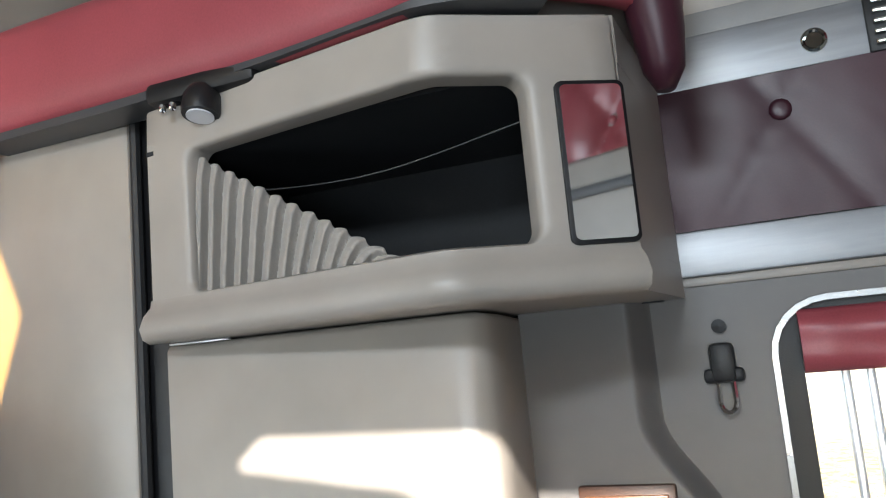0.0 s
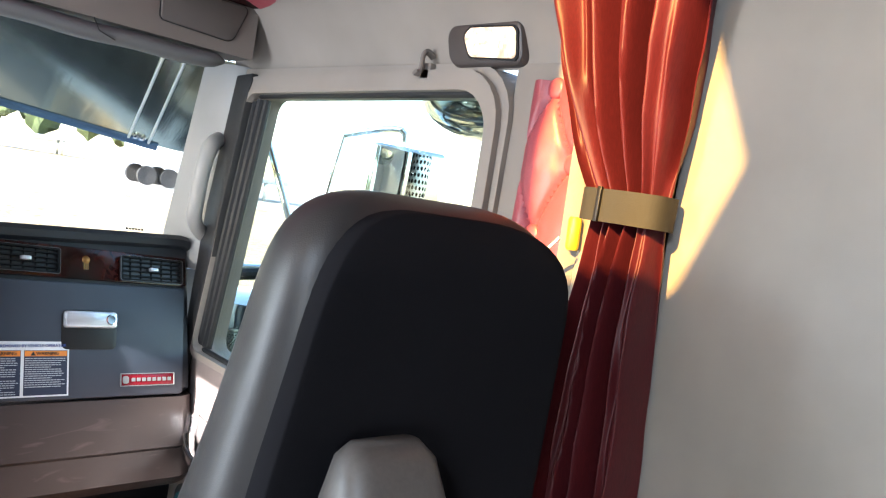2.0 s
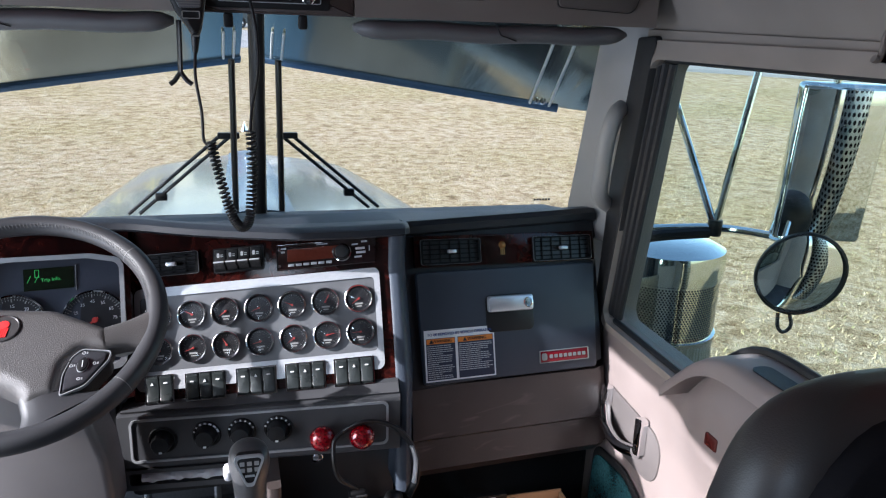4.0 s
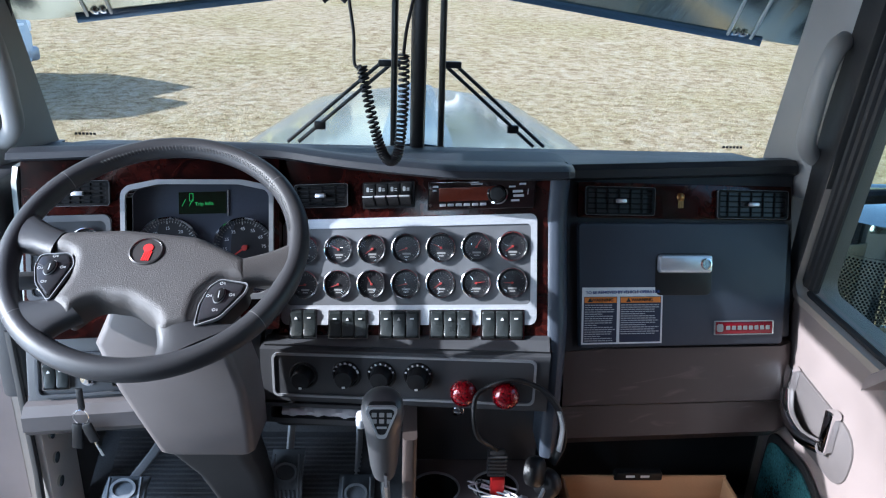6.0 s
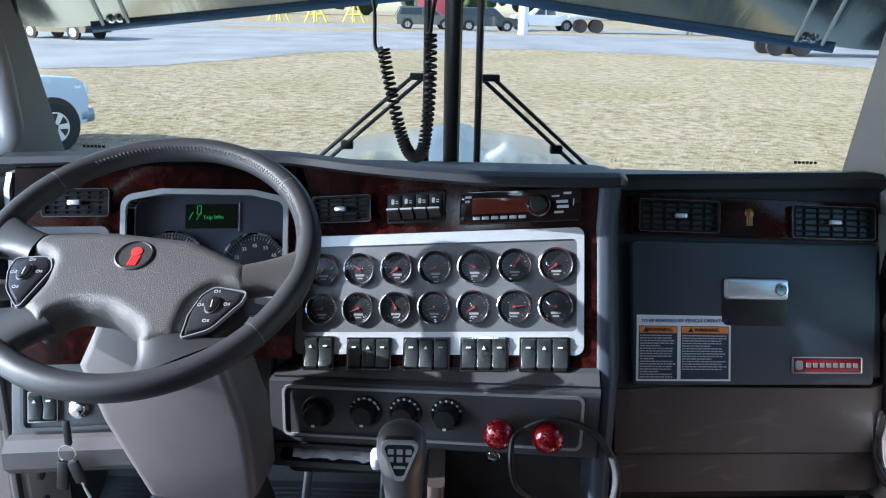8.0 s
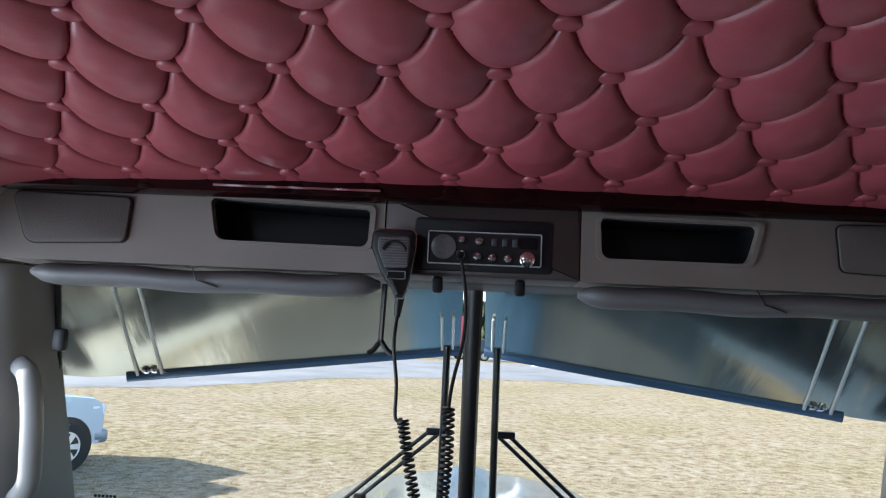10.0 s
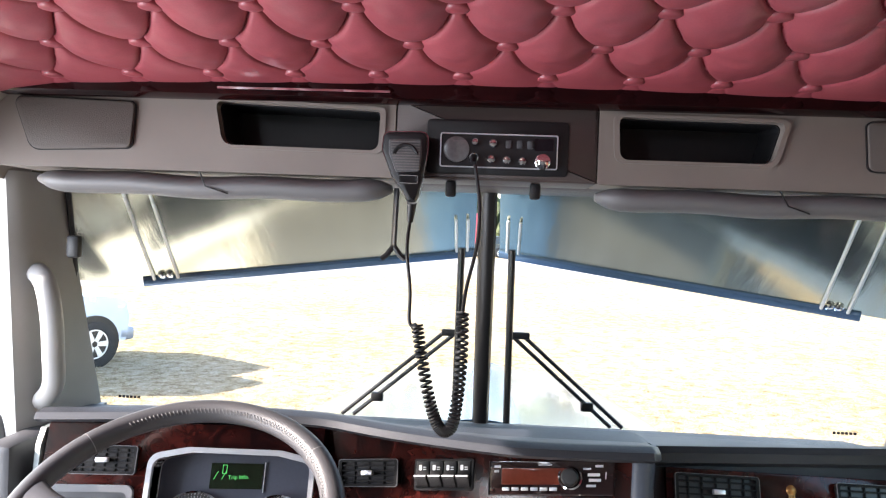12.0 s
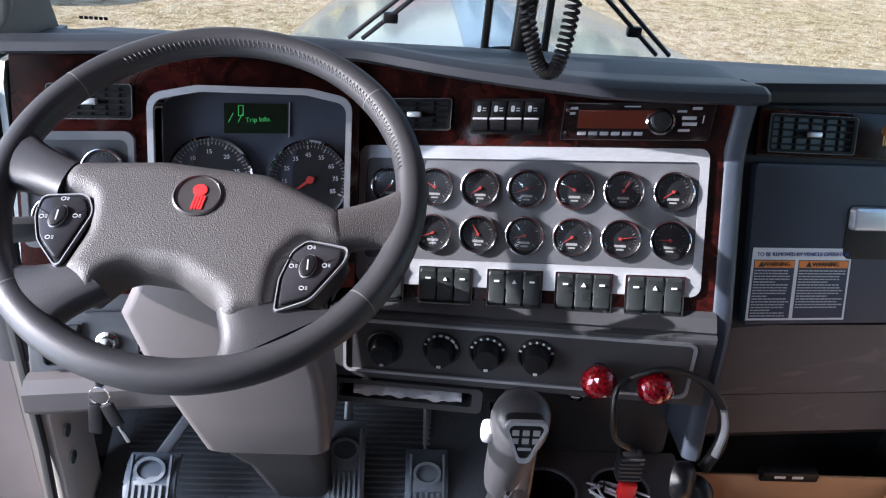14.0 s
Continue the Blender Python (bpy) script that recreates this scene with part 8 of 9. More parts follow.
# polished drop visor over the windscreen
VISOR = surface("visor_stainless", (0.55, 0.545, 0.43), 0.19, metal=1.0, vary=0.10, scale=5, bump=0.30, fine=9, dist=0.004, wear=0.06, stretch=(3.0, 0.5, 0.5))
BRACE = surface("bright_rod", (0.72, 0.74, 0.74), 0.3, metal=0.25, vary=0.06, bump=0.0)
# the lip's blue is the sky's reflection put into its colour
SKYLIP = surface("sky_lip", (0.10, 0.18, 0.30), 0.22, metal=0.4, vary=0.08, bump=0.0)
visor = thing("sun_visor", "polished stainless drop visor over the windscreen", "sun visor")
for s, wide, low in ((-1, 0.735, 1.150), (1, 0.765, 1.140)):
    bm = bmesh.new()
    def vis(u, v):
        # u from the middle outwards, v from the lower edge up
        if u < 0.86:
            k = u / 0.86
            lo = Vector((0.030 + (wide - 0.030) * k, 2.835 - 0.235 * k, 1.236 - (1.236 - low) * k))
            hi = Vector((0.020 + (wide - 0.010) * k, 2.452 - 0.105 * k, 1.405 - 0.045 * k))
        else:
            k = (u - 0.86) / 0.14
            a = k * math.pi / 2
            lo = Vector((wide + 0.100 * math.sin(a), 2.600 - 0.12 * (1 - math.cos(a)) - 0.10 * k * k, low - 0.012 * math.sin(a) + 0.05 * k ** 3))
            hi = Vector((wide + 0.010 + 0.090 * math.sin(a), 2.347 - 0.06 * k, 1.360))
        p = lo.lerp(hi, v)
        p.z -= 0.010 * math.sin(math.pi * v)
        return (s * p.x, p.y, p.z)
    thick_sheet(bm, vis, 60, 12, (0, 0.004, 0.006))
    vp = part("visor_half", bm, VISOR, visor, "", 50)
    bm = bmesh.new()
    edge = [Vector(vis(k / 40, 0)) for k in range(35)]
    tube(bm, [e + Vector((0, 0.002, -0.004)) for e in edge], 0.0125, 8, flat=0.6)
    part("edge_roll", bm, SKYLIP, vp, "rolled lower edge")
    for uu in (0.765, 0.82):
        bm = bmesh.new()
        tube(bm, [Vector(vis(uu, 0.02)) + Vector((0, -0.004, -0.004)), Vector(vis(uu - 0.045, 0.92)) + Vector((0, -0.004, -0.004))], 0.0036, 8)
        part("brace", bm, BRACE, vp, "bright metal brace")
    for uu in (0.782, 0.80):
        bm = bmesh.new()
        lathe(bm, [(0.008, 0), (0.008, 0.006), (0.004, 0.008), (0.0, 0.008)], Vector(vis(uu, 0.05)), (0, -0.6, -0.8), 10)
        part("bolt", bm, CHROME, vp)
    for uu in (0.02, 0.05):
        bm = bmesh.new()
        tube(bm, [Vector(vis(uu, 0.05)) + Vector((0, -0.004, -0.004)), Vector(vis(uu, 0.5)) + Vector((0, -0.004, -0.004))], 0.003, 8)
        part("centre_brace", bm, BRACE, vp)

# air cleaner beside the cowl
ac = thing("air_cleaner", "polished stainless air cleaner with perforated intake band", "air cleaner", (1.178, 2.690, 0.045))
bm = bmesh.new()
lathe(bm, [(0.168, -0.6), (0.168, 0.415), (0.171, 0.42), (0.171, 0.43), (0.164, 0.432), (0.164, 0.60), (0.173, 0.605), (0.175, 0.66), (0.170, 0.685), (0.13, 0.702), (0.06, 0.710), (0.0, 0.712)], n=56)
part("canister", bm, STEEL, ac, "", 40)
bm = bmesh.new()
for r in range(23):
    for c in range(110):
        a = 2 * math.pi * (c + 0.5 * (r % 2)) / 110 + math.pi * 0.75
        if not (math.pi * 0.95 < (a % (2 * math.pi)) < math.pi * 1.95):
            continue
        z = 0.438 + 0.0070 * r
        d = Vector((math.cos(a), math.sin(a), 0))
        t = Vector((-d.y, d.x, 0))
        o = d * 0.1650 + Vector((0, 0, z))
        bm.faces.new([bm.verts.new(o + (t * math.cos(q) + Vector((0, 0, math.sin(q)))) * 0.0029) for q in [2 * math.pi * k / 6 for k in range(6)]])
part("intake_holes", bm, BLACK, ac, "perforated intake band", 0)["kind"] = "stuff"

# mirrors and their bracket
mm = thing("door_mirror", "chrome rectangular truck mirror on tubular bracket", "mirror", (1.262, 2.185, 1.06), "", (6, 0, -19))
bm = bmesh.new()
box(bm, (-0.100, 0.0, -0.185), (0.100, 0.045, 0.185), 0.012, 3)
part("mirror_shell", bm, STEEL, mm, "polished mirror shell")
bm = bmesh.new()
box(bm, (-0.092, -0.004, -0.176), (0.092, 0.0015, 0.176), 0.002)
part("mirror_glass", bm, surface("door_mirror_glass", (0.82, 0.84, 0.85), 0.02, metal=1.0, vary=0.02, bump=0.0, wear=0.01), mm)
mb = thing("mirror_bracket", "bright tubular mirror bracket", "bracket")
for pts in (((0.86, 2.42, 0.86), (1.104, 2.366, 0.872), (1.23, 2.24, 0.872)), ((1.104, 2.366, 0.872), (1.015, 2.53, 1.24)), ((1.104, 2.366, 0.872), (1.205, 2.42, 1.26)), ((1.015, 2.53, 1.24), (0.88, 2.38, 1.30)), ((1.205, 2.42, 1.26), (1.245, 2.215, 1.29), (1.245, 2.21, 1.20))):
    bm = bmesh.new()
    tube(bm, smooth_path(pts, 5), 0.0095, 10)
    part("tube", bm, STEEL, mb)
bm = bmesh.new()
lathe(bm, [(0.017, -0.02), (0.02, 0.0), (0.017, 0.02)], (1.104, 2.366, 0.872), (0, 0, 1), 14)
tube(bm, smooth_path([(0.87, 2.40, 0.84), (0.98, 2.39, 0.852), (1.09, 2.37, 0.86)], 4), 0.016, 10)
part("clamp", bm, BLACK, mb, "black bracket clamp")
rm = thing("convex_mirror", "round convex mirror with black rim under the bracket", "mirror")
nrm = Vector((-0.32, -0.94, -0.12)).normalized()
c0 = Vector((1.158, 2.11, 0.833))
bm = bmesh.new()
lathe(bm, [(0.0, -0.030), (0.06, -0.026), (0.090, -0.012), (0.101, 0.0), (0.101, 0.008), (0.096, 0.010), (0.094, 0.004)], c0, nrm, 40, False)
part("mirror_bowl", bm, BLACK, rm, "", 60)
bm = bmesh.new()
lathe(bm, [(0.095, 0.004), (0.085, 0.0085), (0.06, 0.0145), (0.03, 0.0185), (0.0, 0.0195)], c0, nrm, 40, False)
part("mirror_glass", bm, bpy.data.materials["door_mirror_glass"], rm, "", 80)
bm = bmesh.new()
tube(bm, smooth_path([c0 + Vector((-0.015, 0.03, -0.105)), c0 + Vector((-0.018, 0.02, -0.135)), c0 + Vector((0.0, 0.02, -0.15)), c0 + Vector((0.018, 0.02, -0.135)), c0 + Vector((0.015, 0.03, -0.105))], 5), 0.0045, 8)
part("hanger_loop", bm, BLACK, rm)
bm = bmesh.new()
tube(bm, [c0 - nrm * 0.04, c0 + Vector((0.03, 0.07, 0.05)), (1.20, 2.27, 0.872)], 0.009, 8)
part("mirror_arm", bm, STEEL, rm)
dm = thing("look_down_mirror", "chrome look-down mirror over the door window", "mirror", (0.985, 1.635, 1.270))
bm = bmesh.new()
rings = []
for k in range(8):
    t = k / 7
    rings.append([(0.105 * math.cos(t * 1.5) * math.cos(q), 0.165 * math.cos(t * 1.5) * math.sin(q), 0.05 - 0.075 * math.sin(t * 1.5)) for q in [2 * math.pi * i / 28 for i in range(28)]])
loops(bm, rings, True, True, True)
part("mirror_dome", bm, STEEL, dm, "", 60)
bm = bmesh.new()
box(bm, (-0.10, -0.015, 0.045), (0.02, 0.015, 0.07), 0.006)
part("mirror_foot", bm, BLACK, dm)

# exhaust stack and sleeper skin behind the cab, seen in the mirrors
st = thing("exhaust_stack", "chrome exhaust stack with perforated heat shield", "exhaust", (1.47, 0.95, 0.0))
bm = bmesh.new()
lathe(bm, [(0.075, -0.8), (0.075, 2.6), (0.07, 2.62)], n=28)
part("pipe", bm, STEEL, st)
bm = bmesh.new()
lathe(bm, [(0.185, -0.4), (0.185, 1.95)], n=32, cap=False)
shield = part("heat_shield", bm, surface("heat_shield_steel", (0.50, 0.52, 0.52), 0.30, metal=1.0, vary=0.1, bump=0.05), st)
bm = bmesh.new()
for r in range(36):
    for c in range(8):
        a = math.pi * (0.08 + 0.84 * (c + 0.5 * (r % 2)) / 8)
        o = Vector((0.1865 * math.cos(a), 0.1865 * math.sin(a), -0.3 + 0.062 * r))
        d = Vector((math.cos(a), math.sin(a), 0))
        t = Vector((-d.y, d.x, 0))
        bm.faces.new([bm.verts.new(o + (t * math.cos(q) + Vector((0, 0, math.sin(q)))) * 0.021) for q in [2 * math.pi * k / 10 for k in range(10)]])
part("shield_holes", bm, surface("hole_black", (0.004, 0.004, 0.005), 0.9, vary=0.1, spec=0.05), shield, "", 0)["kind"] = "stuff"
bm = bmesh.new()
box(bm, (1.19, -1.4, -0.35), (1.22, 1.06, 0.56), 0.01)
box(bm, (1.19, -1.4, 1.18), (1.22, 1.06, 2.45), 0.01)
box(bm, (1.19, 0.02, 0.56), (1.22, 1.06, 1.18), 0.01)
box(bm, (1.19, -1.4, 0.56), (1.22, -0.60, 1.18), 0.01)
structure("sleeper_skin", bm, PAINT, "blue-grey painted outer sleeper side")
plain("truck_side_right", (0.87, 2.32, -0.5), (0.90, 2.62, 0.62), PAINT, "painted cowl side")
plain("truck_side_left", (-0.90, 2.32, -0.5), (-0.87, 2.62, 0.62), PAINT, "painted cowl side")
bm = bmesh.new()
lathe(bm, [(0.0, -0.95), (0.30, -0.93), (0.32, -0.9), (0.32, 0.9), (0.30, 0.93), (0.0, 0.95)], (0.95, 0.9, -0.55), (0, 1, 0), 36)
tagged(part("fuel_tank", bm, STEEL, None), "polished cylindrical fuel tank under the cab", "fuel tank")

# ---------------------------------------------------------------- the ground
def ground_material():
    m, n, l, b = node_material("dry_grass_ground")
    tc = n.new("ShaderNodeTexCoord")
    mp = n.new("ShaderNodeMapping")
    l.new(tc.outputs["Object"], mp.inputs[0])
    def nz(scale, detail, rough=0.6):
        t = n.new("ShaderNodeTexNoise")
        t.inputs["Scale"].default_value, t.inputs["Detail"].default_value, t.inputs["Roughness"].default_value = scale, detail, rough
        l.new(mp.outputs[0], t.inputs["Vector"])
        return t
    big, mid, fine = nz(0.22, 5), nz(4.2, 8, 0.72), nz(26, 6, 0.75)
    r1 = n.new("ShaderNodeValToRGB")
    r1.color_ramp.elements[0].position, r1.color_ramp.elements[1].position = 0.36, 0.66
    r1.color_ramp.elements[0].color, r1.color_ramp.elements[1].color = (0.25, 0.185, 0.108, 1), (0.62, 0.56, 0.455, 1)
    e = r1.color_ramp.elements.new(0.50)
    e.color = (0.475, 0.395, 0.27, 1)
    l.new(mid.outputs[0], r1.inputs[0])
    r2 = n.new("ShaderNodeValToRGB")
    r2.color_ramp.elements[0].position, r2.color_ramp.elements[1].position = 0.33, 0.62
    r2.color_ramp.elements[0].color, r2.color_ramp.elements[1].color = (0.36, 0.29, 0.20, 1), (1, 1, 1, 1)
    l.new(fine.outputs[0], r2.inputs[0])
    mul = n.new("ShaderNodeMixRGB")
    mul.blend_type, mul.inputs[0].default_value = "MULTIPLY", 0.75
    l.new(r1.outputs[0], mul.inputs[1])
    l.new(r2.outputs[0], mul.inputs[2])
    r3 = n.new("ShaderNodeValToRGB")
    r3.color_ramp.elements[0].position, r3.color_ramp.elements[1].position = 0.42, 0.64
    r3.color_ramp.elements[0].color, r3.color_ramp.elements[1].color = (1.0, 0.98, 0.94, 1), (0.86, 0.86, 0.71, 1)
    l.new(big.outputs[0], r3.inputs[0])
    mu2 = n.new("ShaderNodeMixRGB")
    mu2.blend_type, mu2.inputs[0].default_value = "MULTIPLY", 1.0
    l.new(mul.outputs[0], mu2.inputs[1])
    l.new(r3.outputs[0], mu2.inputs[2])
    l.new(mu2.outputs[0], b.inputs["Base Color"])
    b.inputs["Roughness"].default_value = 0.95
    b.inputs["Specular IOR Level"].default_value = 0.1
    bp = n.new("ShaderNodeBump")
    bp.inputs["Strength"].default_value, bp.inputs["Distance"].default_value = 0.9, 0.05
    l.new(fine.outputs[0], bp.inputs["Height"])
    l.new(bp.outputs[0], b.inputs["Normal"])
    return m


bm = bmesh.new()
xs = [-900, -300, -120, -60, -30, -15, 0, 15, 30, 60, 120, 300, 900]
ys = [-900, -200, -60, -20, 0, 8, 15, 20, 26, 32, 38, 44, 50, 56, 62, 75, 95, 130, 200, 400, 1200]
gv = [[bm.verts.new((x, y, ground_z(x, min(y, 130)))) for y in ys] for x in xs]
for i in range(len(xs) - 1):
    for j in range(len(ys) - 1):
        bm.faces.new((gv[i][j], gv[i + 1][j], gv[i + 1][j + 1], gv[i][j + 1]))
structure("ground", bm, ground_material(), "dry straw-coloured grass field", smooth=60)

GRAVEL = surface("pale_gravel", (0.235, 0.230, 0.220), 0.9, vary=0.22, scale=0.35, fine=14, bump=0.5, dist=0.02)
bm = bmesh.new()
near = smooth_path([(-60, 16, 0), (-24, 24, 0), (-13.1, 27.8, 0), (-9.1, 32.0, 0), (-5.7, 38.0, 0), (2.7, 42.1, 0), (10.8, 39.8, 0), (18.1, 35.0, 0), (40, 22, 0), (80, 4, 0)], 6)
rnd = random.Random(3)
rowsv = []
for f in (0.0, 0.25, 0.5, 0.75, 1.0):
    row = []
    for p in near:
        y = p.y + (75 - p.y) * f + (rnd.uniform(-0.35, 0.35) if f == 0 else 0)
        row.append(bm.verts.new((p.x * (1 + 0.4 * f), y, ground_z(0, y) + 0.012)))
    rowsv.append(row)
for a, b in zip(rowsv, rowsv[1:]):
    for i in range(len(a) - 1):
        bm.faces.new((a[i], a[i + 1], b[i + 1], b[i]))
structure("road", bm, GRAVEL, "pale gravel lot beyond the field", smooth=60)

# straw tufts on the near field
def tufts(count, x0, x1, y0, y1, seed, size):
    r = random.Random(seed)
    vs, fs = [], []
    for k in range(count):
        y = y0 + (y1 - y0) * r.random() ** 1.5
        x = r.uniform(x0, x1) * (0.35 + 0.65 * (y - y0) / (y1 - y0) + 0.2)
        if abs(x) < 1.4 and y < 5.0:
            continue
        edge = 27 + 14 * math.exp(-((x - 3) / 13) ** 2)
        if y > edge:
            continue
        z = ground_z(x, y)
        for b in range(4):
            a, l = r.uniform(0, 6.283), size * r.uniform(0.5, 1.2)
            w = 0.0035 + 0.004 * r.random()
            dx, dy = math.cos(a), math.sin(a)
            i = len(vs)
            ox, oy = r.uniform(-0.06, 0.06), r.uniform(-0.06, 0.06)
            vs += [(x + ox - dy * w, y + oy + dx * w, z), (x + ox + dy * w, y + oy - dx * w, z), (x + ox + dx * l * 0.9, y + oy + dy * l * 0.9, z + l * r.uniform(0.25, 0.7))]
            fs.append((i, i + 1, i + 2))
    me = bpy.data.meshes.new("tufts")
    me.from_pydata(vs, [], fs)
    return me


def straw_material():
    m, n, l, b = node_material("straw")
    g = n.new("ShaderNodeNewGeometry")
    r = n.new("ShaderNodeValToRGB")
    r.color_ramp.elements[0].color, r.color_ramp.elements[1].color = (0.24, 0.18, 0.10, 1), (0.47, 0.40, 0.285, 1)
    e = r.color_ramp.elements.new(0.2)
    e.color = (0.26, 0.27, 0.11, 1)
    e = r.color_ramp.elements.new(0.3)
    e.color = (0.44, 0.35, 0.19, 1)
    l.new(g.outputs["Random Per Island"], r.inputs[0])
    l.new(r.outputs[0], b.inputs["Base Color"])
    b.inputs["Roughness"].default_value = 0.8
    return m


me = tufts(62000, -16, 20, 3.0, 42.0, 5, 0.052)
me.materials.append(straw_material())
tagged(new("dry_grass", me), "short dry straw-coloured grass tufts", "grass", "", "stuff")


# ---------------------------------------------------------------- parked vehicles and things on the lot
TYRE = surface("tyre_rubber", (0.016, 0.016, 0.017), 0.8, vary=0.2)
GLASSDARK = surface("car_glass", (0.02, 0.025, 0.03), 0.08, vary=0.2, bump=0.0, spec=0.7)


def vehicle(name, label, category, profile, width, wheels, radius, paint, glasses, at, turn, group=""):
    """A vehicle from its side outline (length, height), with wheels, windows, lamps and bumpers."""
    v = thing(name, label, category, at, group, (0, 0, turn))
    bm = bmesh.new()
    rows_ = []
    for k, (f, ins) in enumerate(((-0.5, 0.06), (-0.46, 0.0), (-0.2, 0.0), (0.2, 0.0), (0.46, 0.0), (0.5, 0.06))):
        row = []
        for (x, z) in profile:
            tuck = 0.09 * max(0, z - 1.05) / 0.7 * (1 if abs(f) > 0.3 else 0)
            row.append((x * (1 - 0.01 * (ins > 0)), f * width - math.copysign(tuck, f), z - ins * 0.25 * (z > 0.8)))
        rows_.append(row)
    loops(bm, rows_, True, True, True)
    part("body", bm, paint, v, "", 40)
    for (poly, off) in glasses:
        for s in (-1, 1):
            bm = bmesh.new()
            slab(bm, poly, lambda u, w, d: (u, s * (width * 0.5 - 0.075 * max(0, w - 1.05) / 0.7 + 0.002 + d), w), 0.0, 0.006)
            part("side_window", bm, GLASSDARK, v)
    for x in wheels:
        for s in (-1, 1):
            o = Vector((x, s * (width * 0.5 - 0.10), radius))
            bm = bmesh.new()
            lathe(bm, [(radius * 1.16, 0.0), (radius * 1.16, 0.115)], o + Vector((0, 0, 0.03)), (0, s, 0), 24)
            part("wheel_arch", bm, BLACK, v)
            bm = bmesh.new()
            lathe(bm, [(radius * 0.62, -0.1), (radius * 0.95, -0.1), (radius, -0.05), (radius, 0.09), (radius * 0.95, 0.125), (radius * 0.66, 0.13), (radius * 0.64, 0.10)], o, (0, s, 0), 30)
            w = part("wheel", bm, TYRE, v, "black tyre")
            bm = bmesh.new()
            lathe(bm, [(radius * 0.64, 0.118), (radius * 0.60, 0.126), (radius * 0.57, 0.10), (radius * 0.55, 0.06), (0.0, 0.06)], o, (0, s, 0), 24)
            part("rim_dish", bm, DIAL, w)
            for q in range(6):
                a = 2 * math.pi * q / 6
                bm = bmesh.new()
                d = Vector((math.cos(a), 0, math.sin(a)))
                t = Vector((-d.z, 0, d.x))
                pts = [d * 0.05 - t * 0.035, d * 0.05 + t * 0.035, d * radius * 0.60 + t * 0.05, d * radius * 0.60 - t * 0.05]
                loops(bm, [[o + p + Vector((0, s * 0.09, 0)) for p in pts], [o + p + Vector((0, s * 0.128, 0)) for p in pts]], True, True, True)
                part("rim_spoke", bm, ALU, w)
            bm = bmesh.new()
            lathe(bm, [(radius * 0.63, 0.11), (radius * 0.63, 0.13), (radius * 0.57, 0.13), (radius * 0.57, 0.11)], o, (0, s, 0), 24)
            part("rim_ring", bm, ALU, w)
    return v


PICK = [(-2.75, 0.42), (2.52, 0.42), (2.58, 0.55), (2.60, 0.85), (2.54, 1.12), (2.40, 1.20), (1.9, 1.25), (1.15, 1.28), (0.55, 1.78), (0.35, 1.84), (-0.75, 1.86), (-0.95, 1.76), (-1.05, 1.22), (-2.75, 1.20)]
pk = vehicle("pickup_truck", "pale blue-white pickup truck parked on the dry grass", "pickup", PICK, 1.98, (1.90, -1.70), 0.405, CARPAINT,
             [([(0.95, 1.25), (0.50, 1.70), (0.05, 1.74), (0.05, 1.25)], 0), ([(-0.05, 1.25), (-0.05, 1.74), (-0.70, 1.74), (-0.80, 1.25)], 0)],
             (-8.52, 12.71, GROUND_Z), 60)
for s in (-1, 1):
    bm = bmesh.new()
    box(bm, (2.32, s * 0.76 - 0.22, 0.90), (2.615, s * 0.76 + 0.236, 1.09), 0.04)
    part("headlight", bm, surface("headlight", (0.75, 0.78, 0.82), 0.1, vary=0.1, bump=0.0) if s < 0 else bpy.data.materials["headlight"], pk, "clear headlight")
bm = bmesh.new()
box(bm, (2.36, -0.99, 0.42), (2.70, 0.99, 0.66), 0.06)
part("front_bumper", bm, surface("bumper_grey", (0.22, 0.25, 0.30), 0.35, metal=0.3), pk, "grey front bumper")
bm = bmesh.new()
box(bm, (2.50, -0.60, 0.68), (2.63, 0.60, 1.10), 0.03)
part("grille", bm, CHROME, pk)

SUVP = [(-2.3, 0.35), (2.3, 0.35), (2.4, 0.6), (2.35, 0.95), (1.3, 1.05), (0.6, 1.65), (0.4, 1.72), (-2.0, 1.72), (-2.3, 1.1)]
SUVG = [([(1.1, 1.08), (0.55, 1.58), (-0.2, 1.60), (-0.2, 1.08)], 0), ([(-0.3, 1.08), (-0.3, 1.60), (-1.9, 1.58), (-2.05, 1.1)], 0)]
DARKPAINT = surface("dark_paint", (0.02, 0.025, 0.035), 0.2, metal=0.3, vary=0.05, bump=0.0, coat=0.6)
WHITEPAINT = surface("white_paint", (0.72, 0.73, 0.74), 0.3, vary=0.04, bump=0.0, coat=0.5)
vehicle("parked_suv", "dark blue sport utility car parked on the gravel lot", "car", SUVP, 1.85, (1.5, -1.45), 0.36, DARKPAINT, SUVG, (2.2, 63.5, ground_z(0, 63.5)), 8)
vehicle("parked_suv", "grey sport utility car parked on the gravel lot", "car", SUVP, 1.85, (1.5, -1.45), 0.36, PAINT, SUVG, (-2.6, 65.0, ground_z(0, 65)), 8)
vehicle("parked_pickup", "white pickup truck parked on the gravel lot", "pickup", PICK, 1.98, (1.82, -1.75), 0.40, WHITEPAINT,
        [([(0.95, 1.25), (0.50, 1.70), (0.05, 1.74), (0.05, 1.25)], 0), ([(-0.05, 1.25), (-0.05, 1.74), (-0.70, 1.74), (-0.80, 1.25)], 0)], (7.0, 67.0, ground_z(0, 67)), 187)
vehicle("parked_suv", "dark car with yellow roof parked on the lot", "car", SUVP, 1.85, (1.5, -1.45), 0.36, DARKPAINT, SUVG, (-21.0, 43.5, ground_z(0, 43.5)), -20)


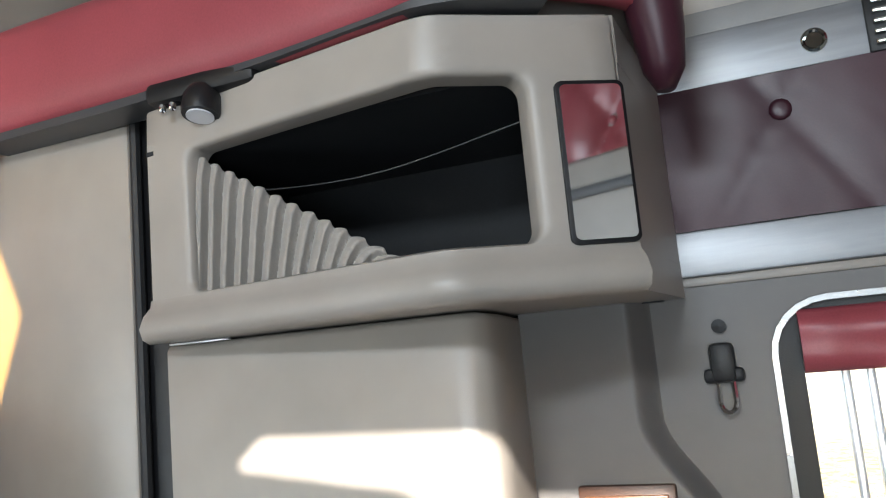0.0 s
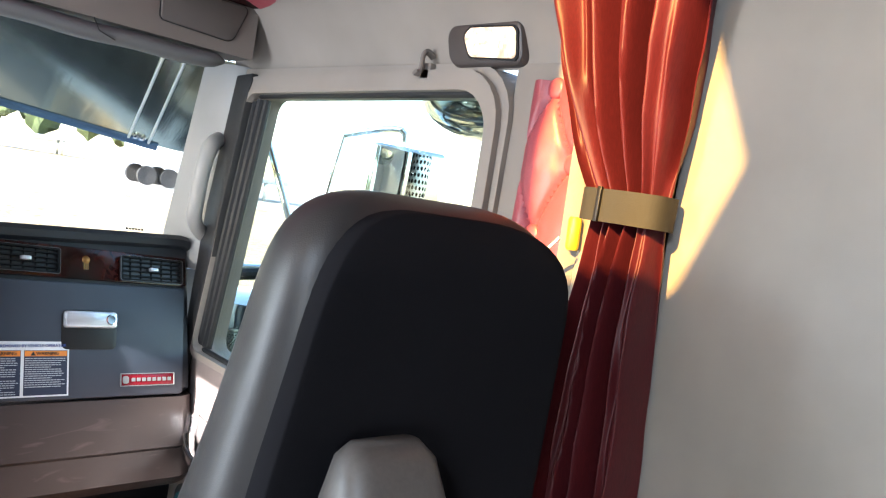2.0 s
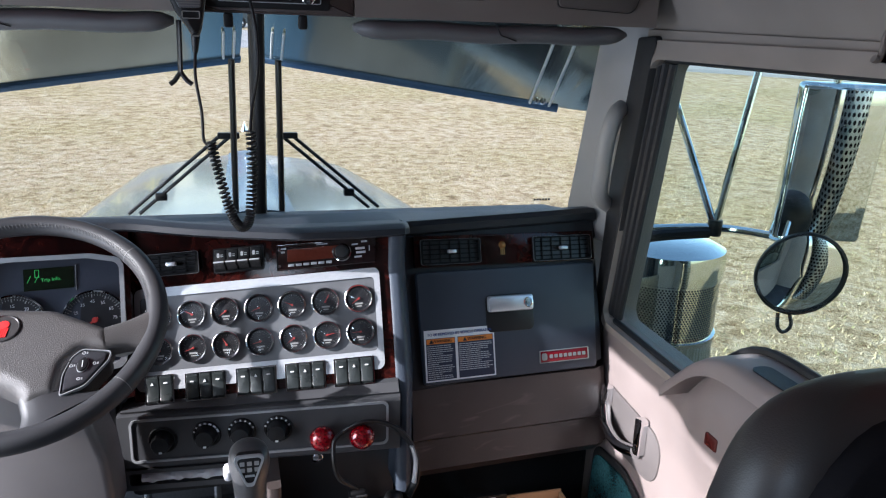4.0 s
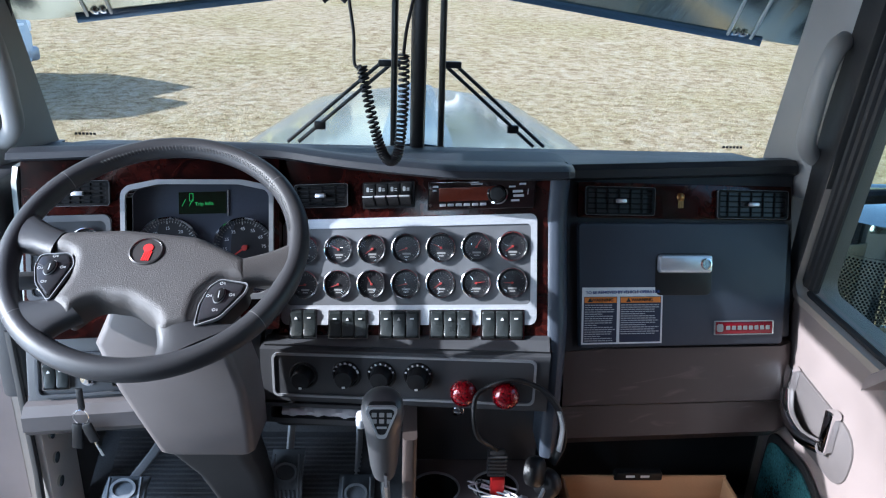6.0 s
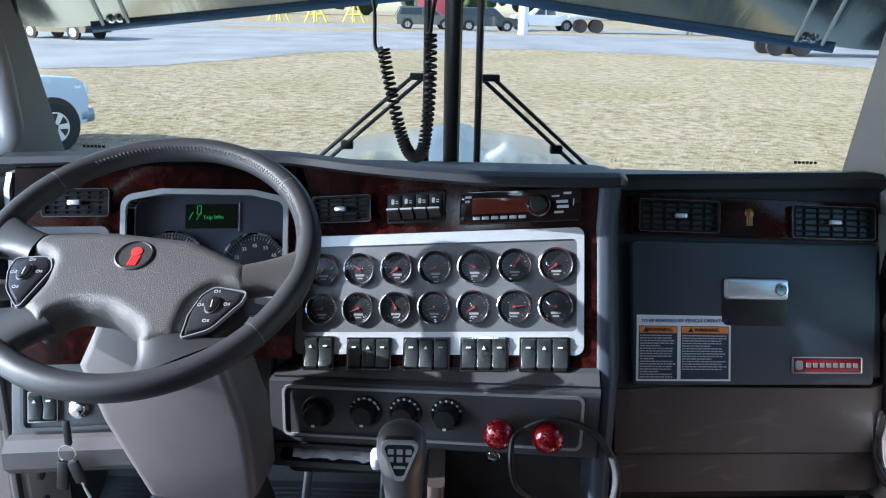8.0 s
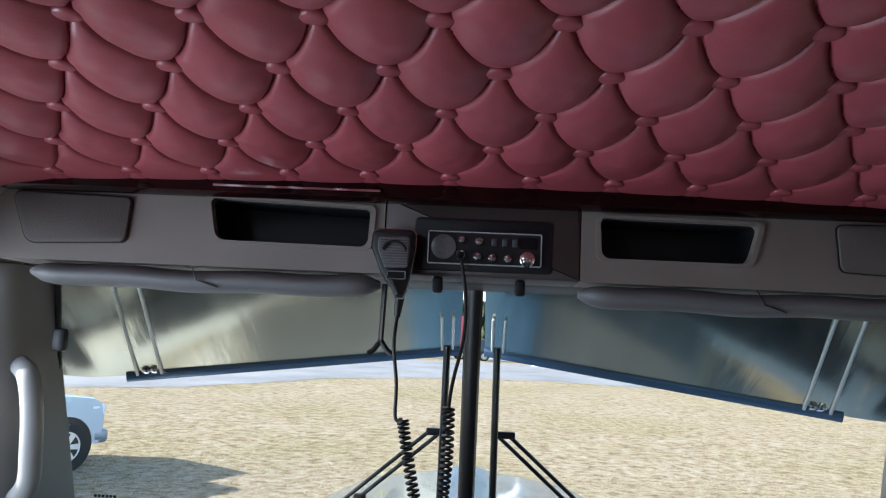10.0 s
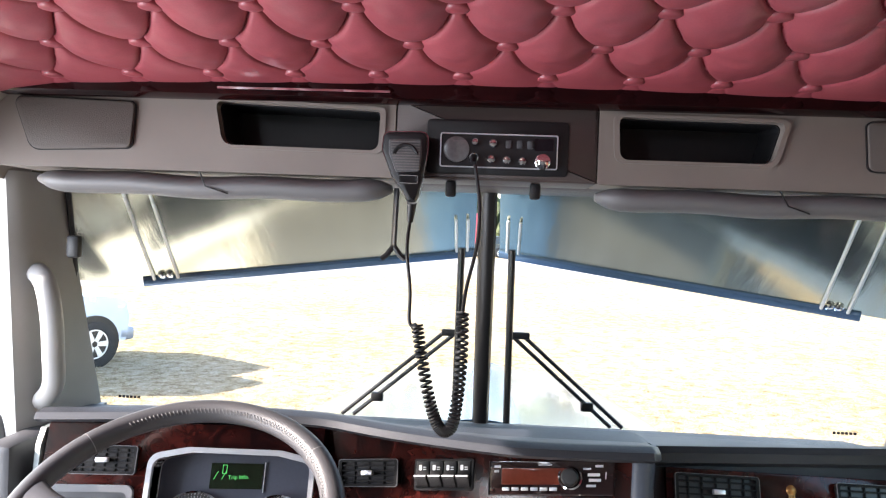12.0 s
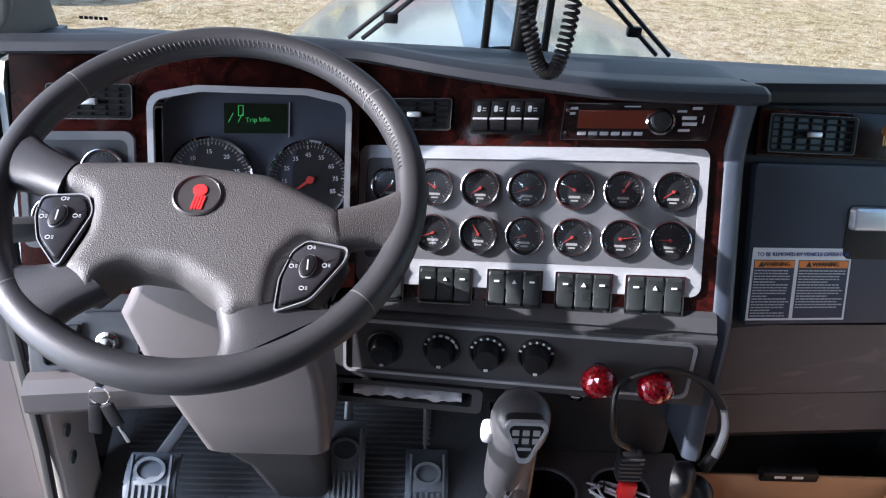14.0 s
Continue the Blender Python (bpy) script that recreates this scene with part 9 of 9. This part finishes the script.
def trailer(at, length, paint, label):
    t = thing("flatbed_trailer", label, "trailer", at, "parked trailers", (0, 0, -4))
    bm = bmesh.new()
    box(bm, (0, -1.2, 1.05), (length, 1.2, 1.30), 0.03)
    part("deck", bm, paint, t)
    for x in (0.9, 2.1, length - 1.2):
        for s in (-1, 1):
            bm = bmesh.new()
            if x < length - 2:
                lathe(bm, [(0.0, -0.15), (0.50, -0.15), (0.50, 0.15), (0.25, 0.13), (0.0, 0.10)], (x, s * 1.0, 0.5), (0, s, 0), 20)
                part("wheel", bm, TYRE, t)
            else:
                box(bm, (x - 0.08, s * 0.8 - 0.08, 0.0), (x + 0.08, s * 0.8 + 0.08, 1.1), 0.01)
                part("landing_leg", bm, STEEL, t)
    bm = bmesh.new()
    box(bm, (0.2, -1.18, 1.30), (length * 0.32, 1.18, 2.25), 0.05)
    part("load_box", bm, WHITEPAINT, t, "white load box")


trailer((8.6, 63.5, ground_z(0, 63.5)), 10.5, surface("trailer_grey", (0.40, 0.42, 0.44), 0.4, metal=0.5), "grey flatbed trailer with white box on the lot")
trailer((15.2, 42.3, ground_z(0, 42.3)), 9.0, bpy.data.materials["trailer_grey"], "grey flatbed trailer on landing legs")
YEL = surface("yellow_steel", (0.72, 0.62, 0.10), 0.5, vary=0.1)
for x, y in ((-13.9, 79.7), (-10.6, 83.2), (-18.5, 84.0)):
    s_ = thing("steel_stand", "yellow A-shaped steel stand on the lot", "stand", (x, y, ground_z(x, y)), "yellow stands")
    for a, b in (((-1.1, 0, 0), (0, 0, 2.3)), ((1.1, 0, 0), (0, 0, 2.3)), ((0, -0.9, 0), (0, 0, 2.3)), ((0, 0.9, 0), (0, 0, 2.3)), ((-0.75, 0, 0.75), (0.75, 0, 0.75))):
        bm = bmesh.new()
        tube(bm, [a, b], 0.10, 8)
        part("leg", bm, YEL, s_)
bl = thing("concrete_post", "white concrete post on the lot", "post", (4.65, 57.8, ground_z(0, 57.8)))
bm = bmesh.new()
lathe(bm, [(0.36, 0.0), (0.36, 1.9), (0.30, 2.0), (0.0, 2.02)], n=20)
part("post_shaft", bm, WHITEPAINT, bl)
bm = bmesh.new()
box(bm, (-3.5, -2.0, 0), (1.0, 2.0, 4.0), 0.05)
sh = part("red_container", bm, surface("red_container", (0.30, 0.05, 0.07), 0.5, vary=0.12), None)
sh.matrix_world = pose(-0.5, 84, ground_z(0, 84))
tagged(sh, "dull red steel container at the back of the lot", "container")

# woods round the field, far off
LEAF = surface("far_leaves", (0.045, 0.065, 0.022), 0.8, vary=0.45, scale=0.6, fine=4, bump=0.8, dist=0.3)
def woods(seed, arc0, arc1, r0, count, hh):
    rr = random.Random(seed)
    bm = bmesh.new()
    for k in range(count):
        a = radians(arc0 + (arc1 - arc0) * (k + rr.random()) / count)
        d = r0 * rr.uniform(0.92, 1.2)
        x, y = d * math.cos(a), d * math.sin(a)
        z = ground_z(x, min(y, 130)) if y > 0 else GROUND_Z
        H = hh * rr.uniform(0.7, 1.25)
        for q in range(5):
            s = bmesh.ops.create_icosphere(bm, subdivisions=2, radius=1.0)
            ox, oy, oz, sc = rr.uniform(-2.2, 2.2), rr.uniform(-2.2, 2.2), H * rr.uniform(0.35, 0.95), rr.uniform(1.4, 2.8)
            for v in s["verts"]:
                nn = 1 + 0.45 * noise.noise(v.co * 2.3 + Vector((k, q, 0)))
                v.co = Vector((x + ox + v.co.x * sc * nn, y + oy + v.co.y * sc * nn, z + oz + v.co.z * sc * 1.3 * nn))
    ob = part("far_woods", bm, LEAF, None, "", 0)
    tagged(ob, "dark green woods far behind the field", "woods", "", "stuff")
woods(1, 70, 160, 150, 58, 9)
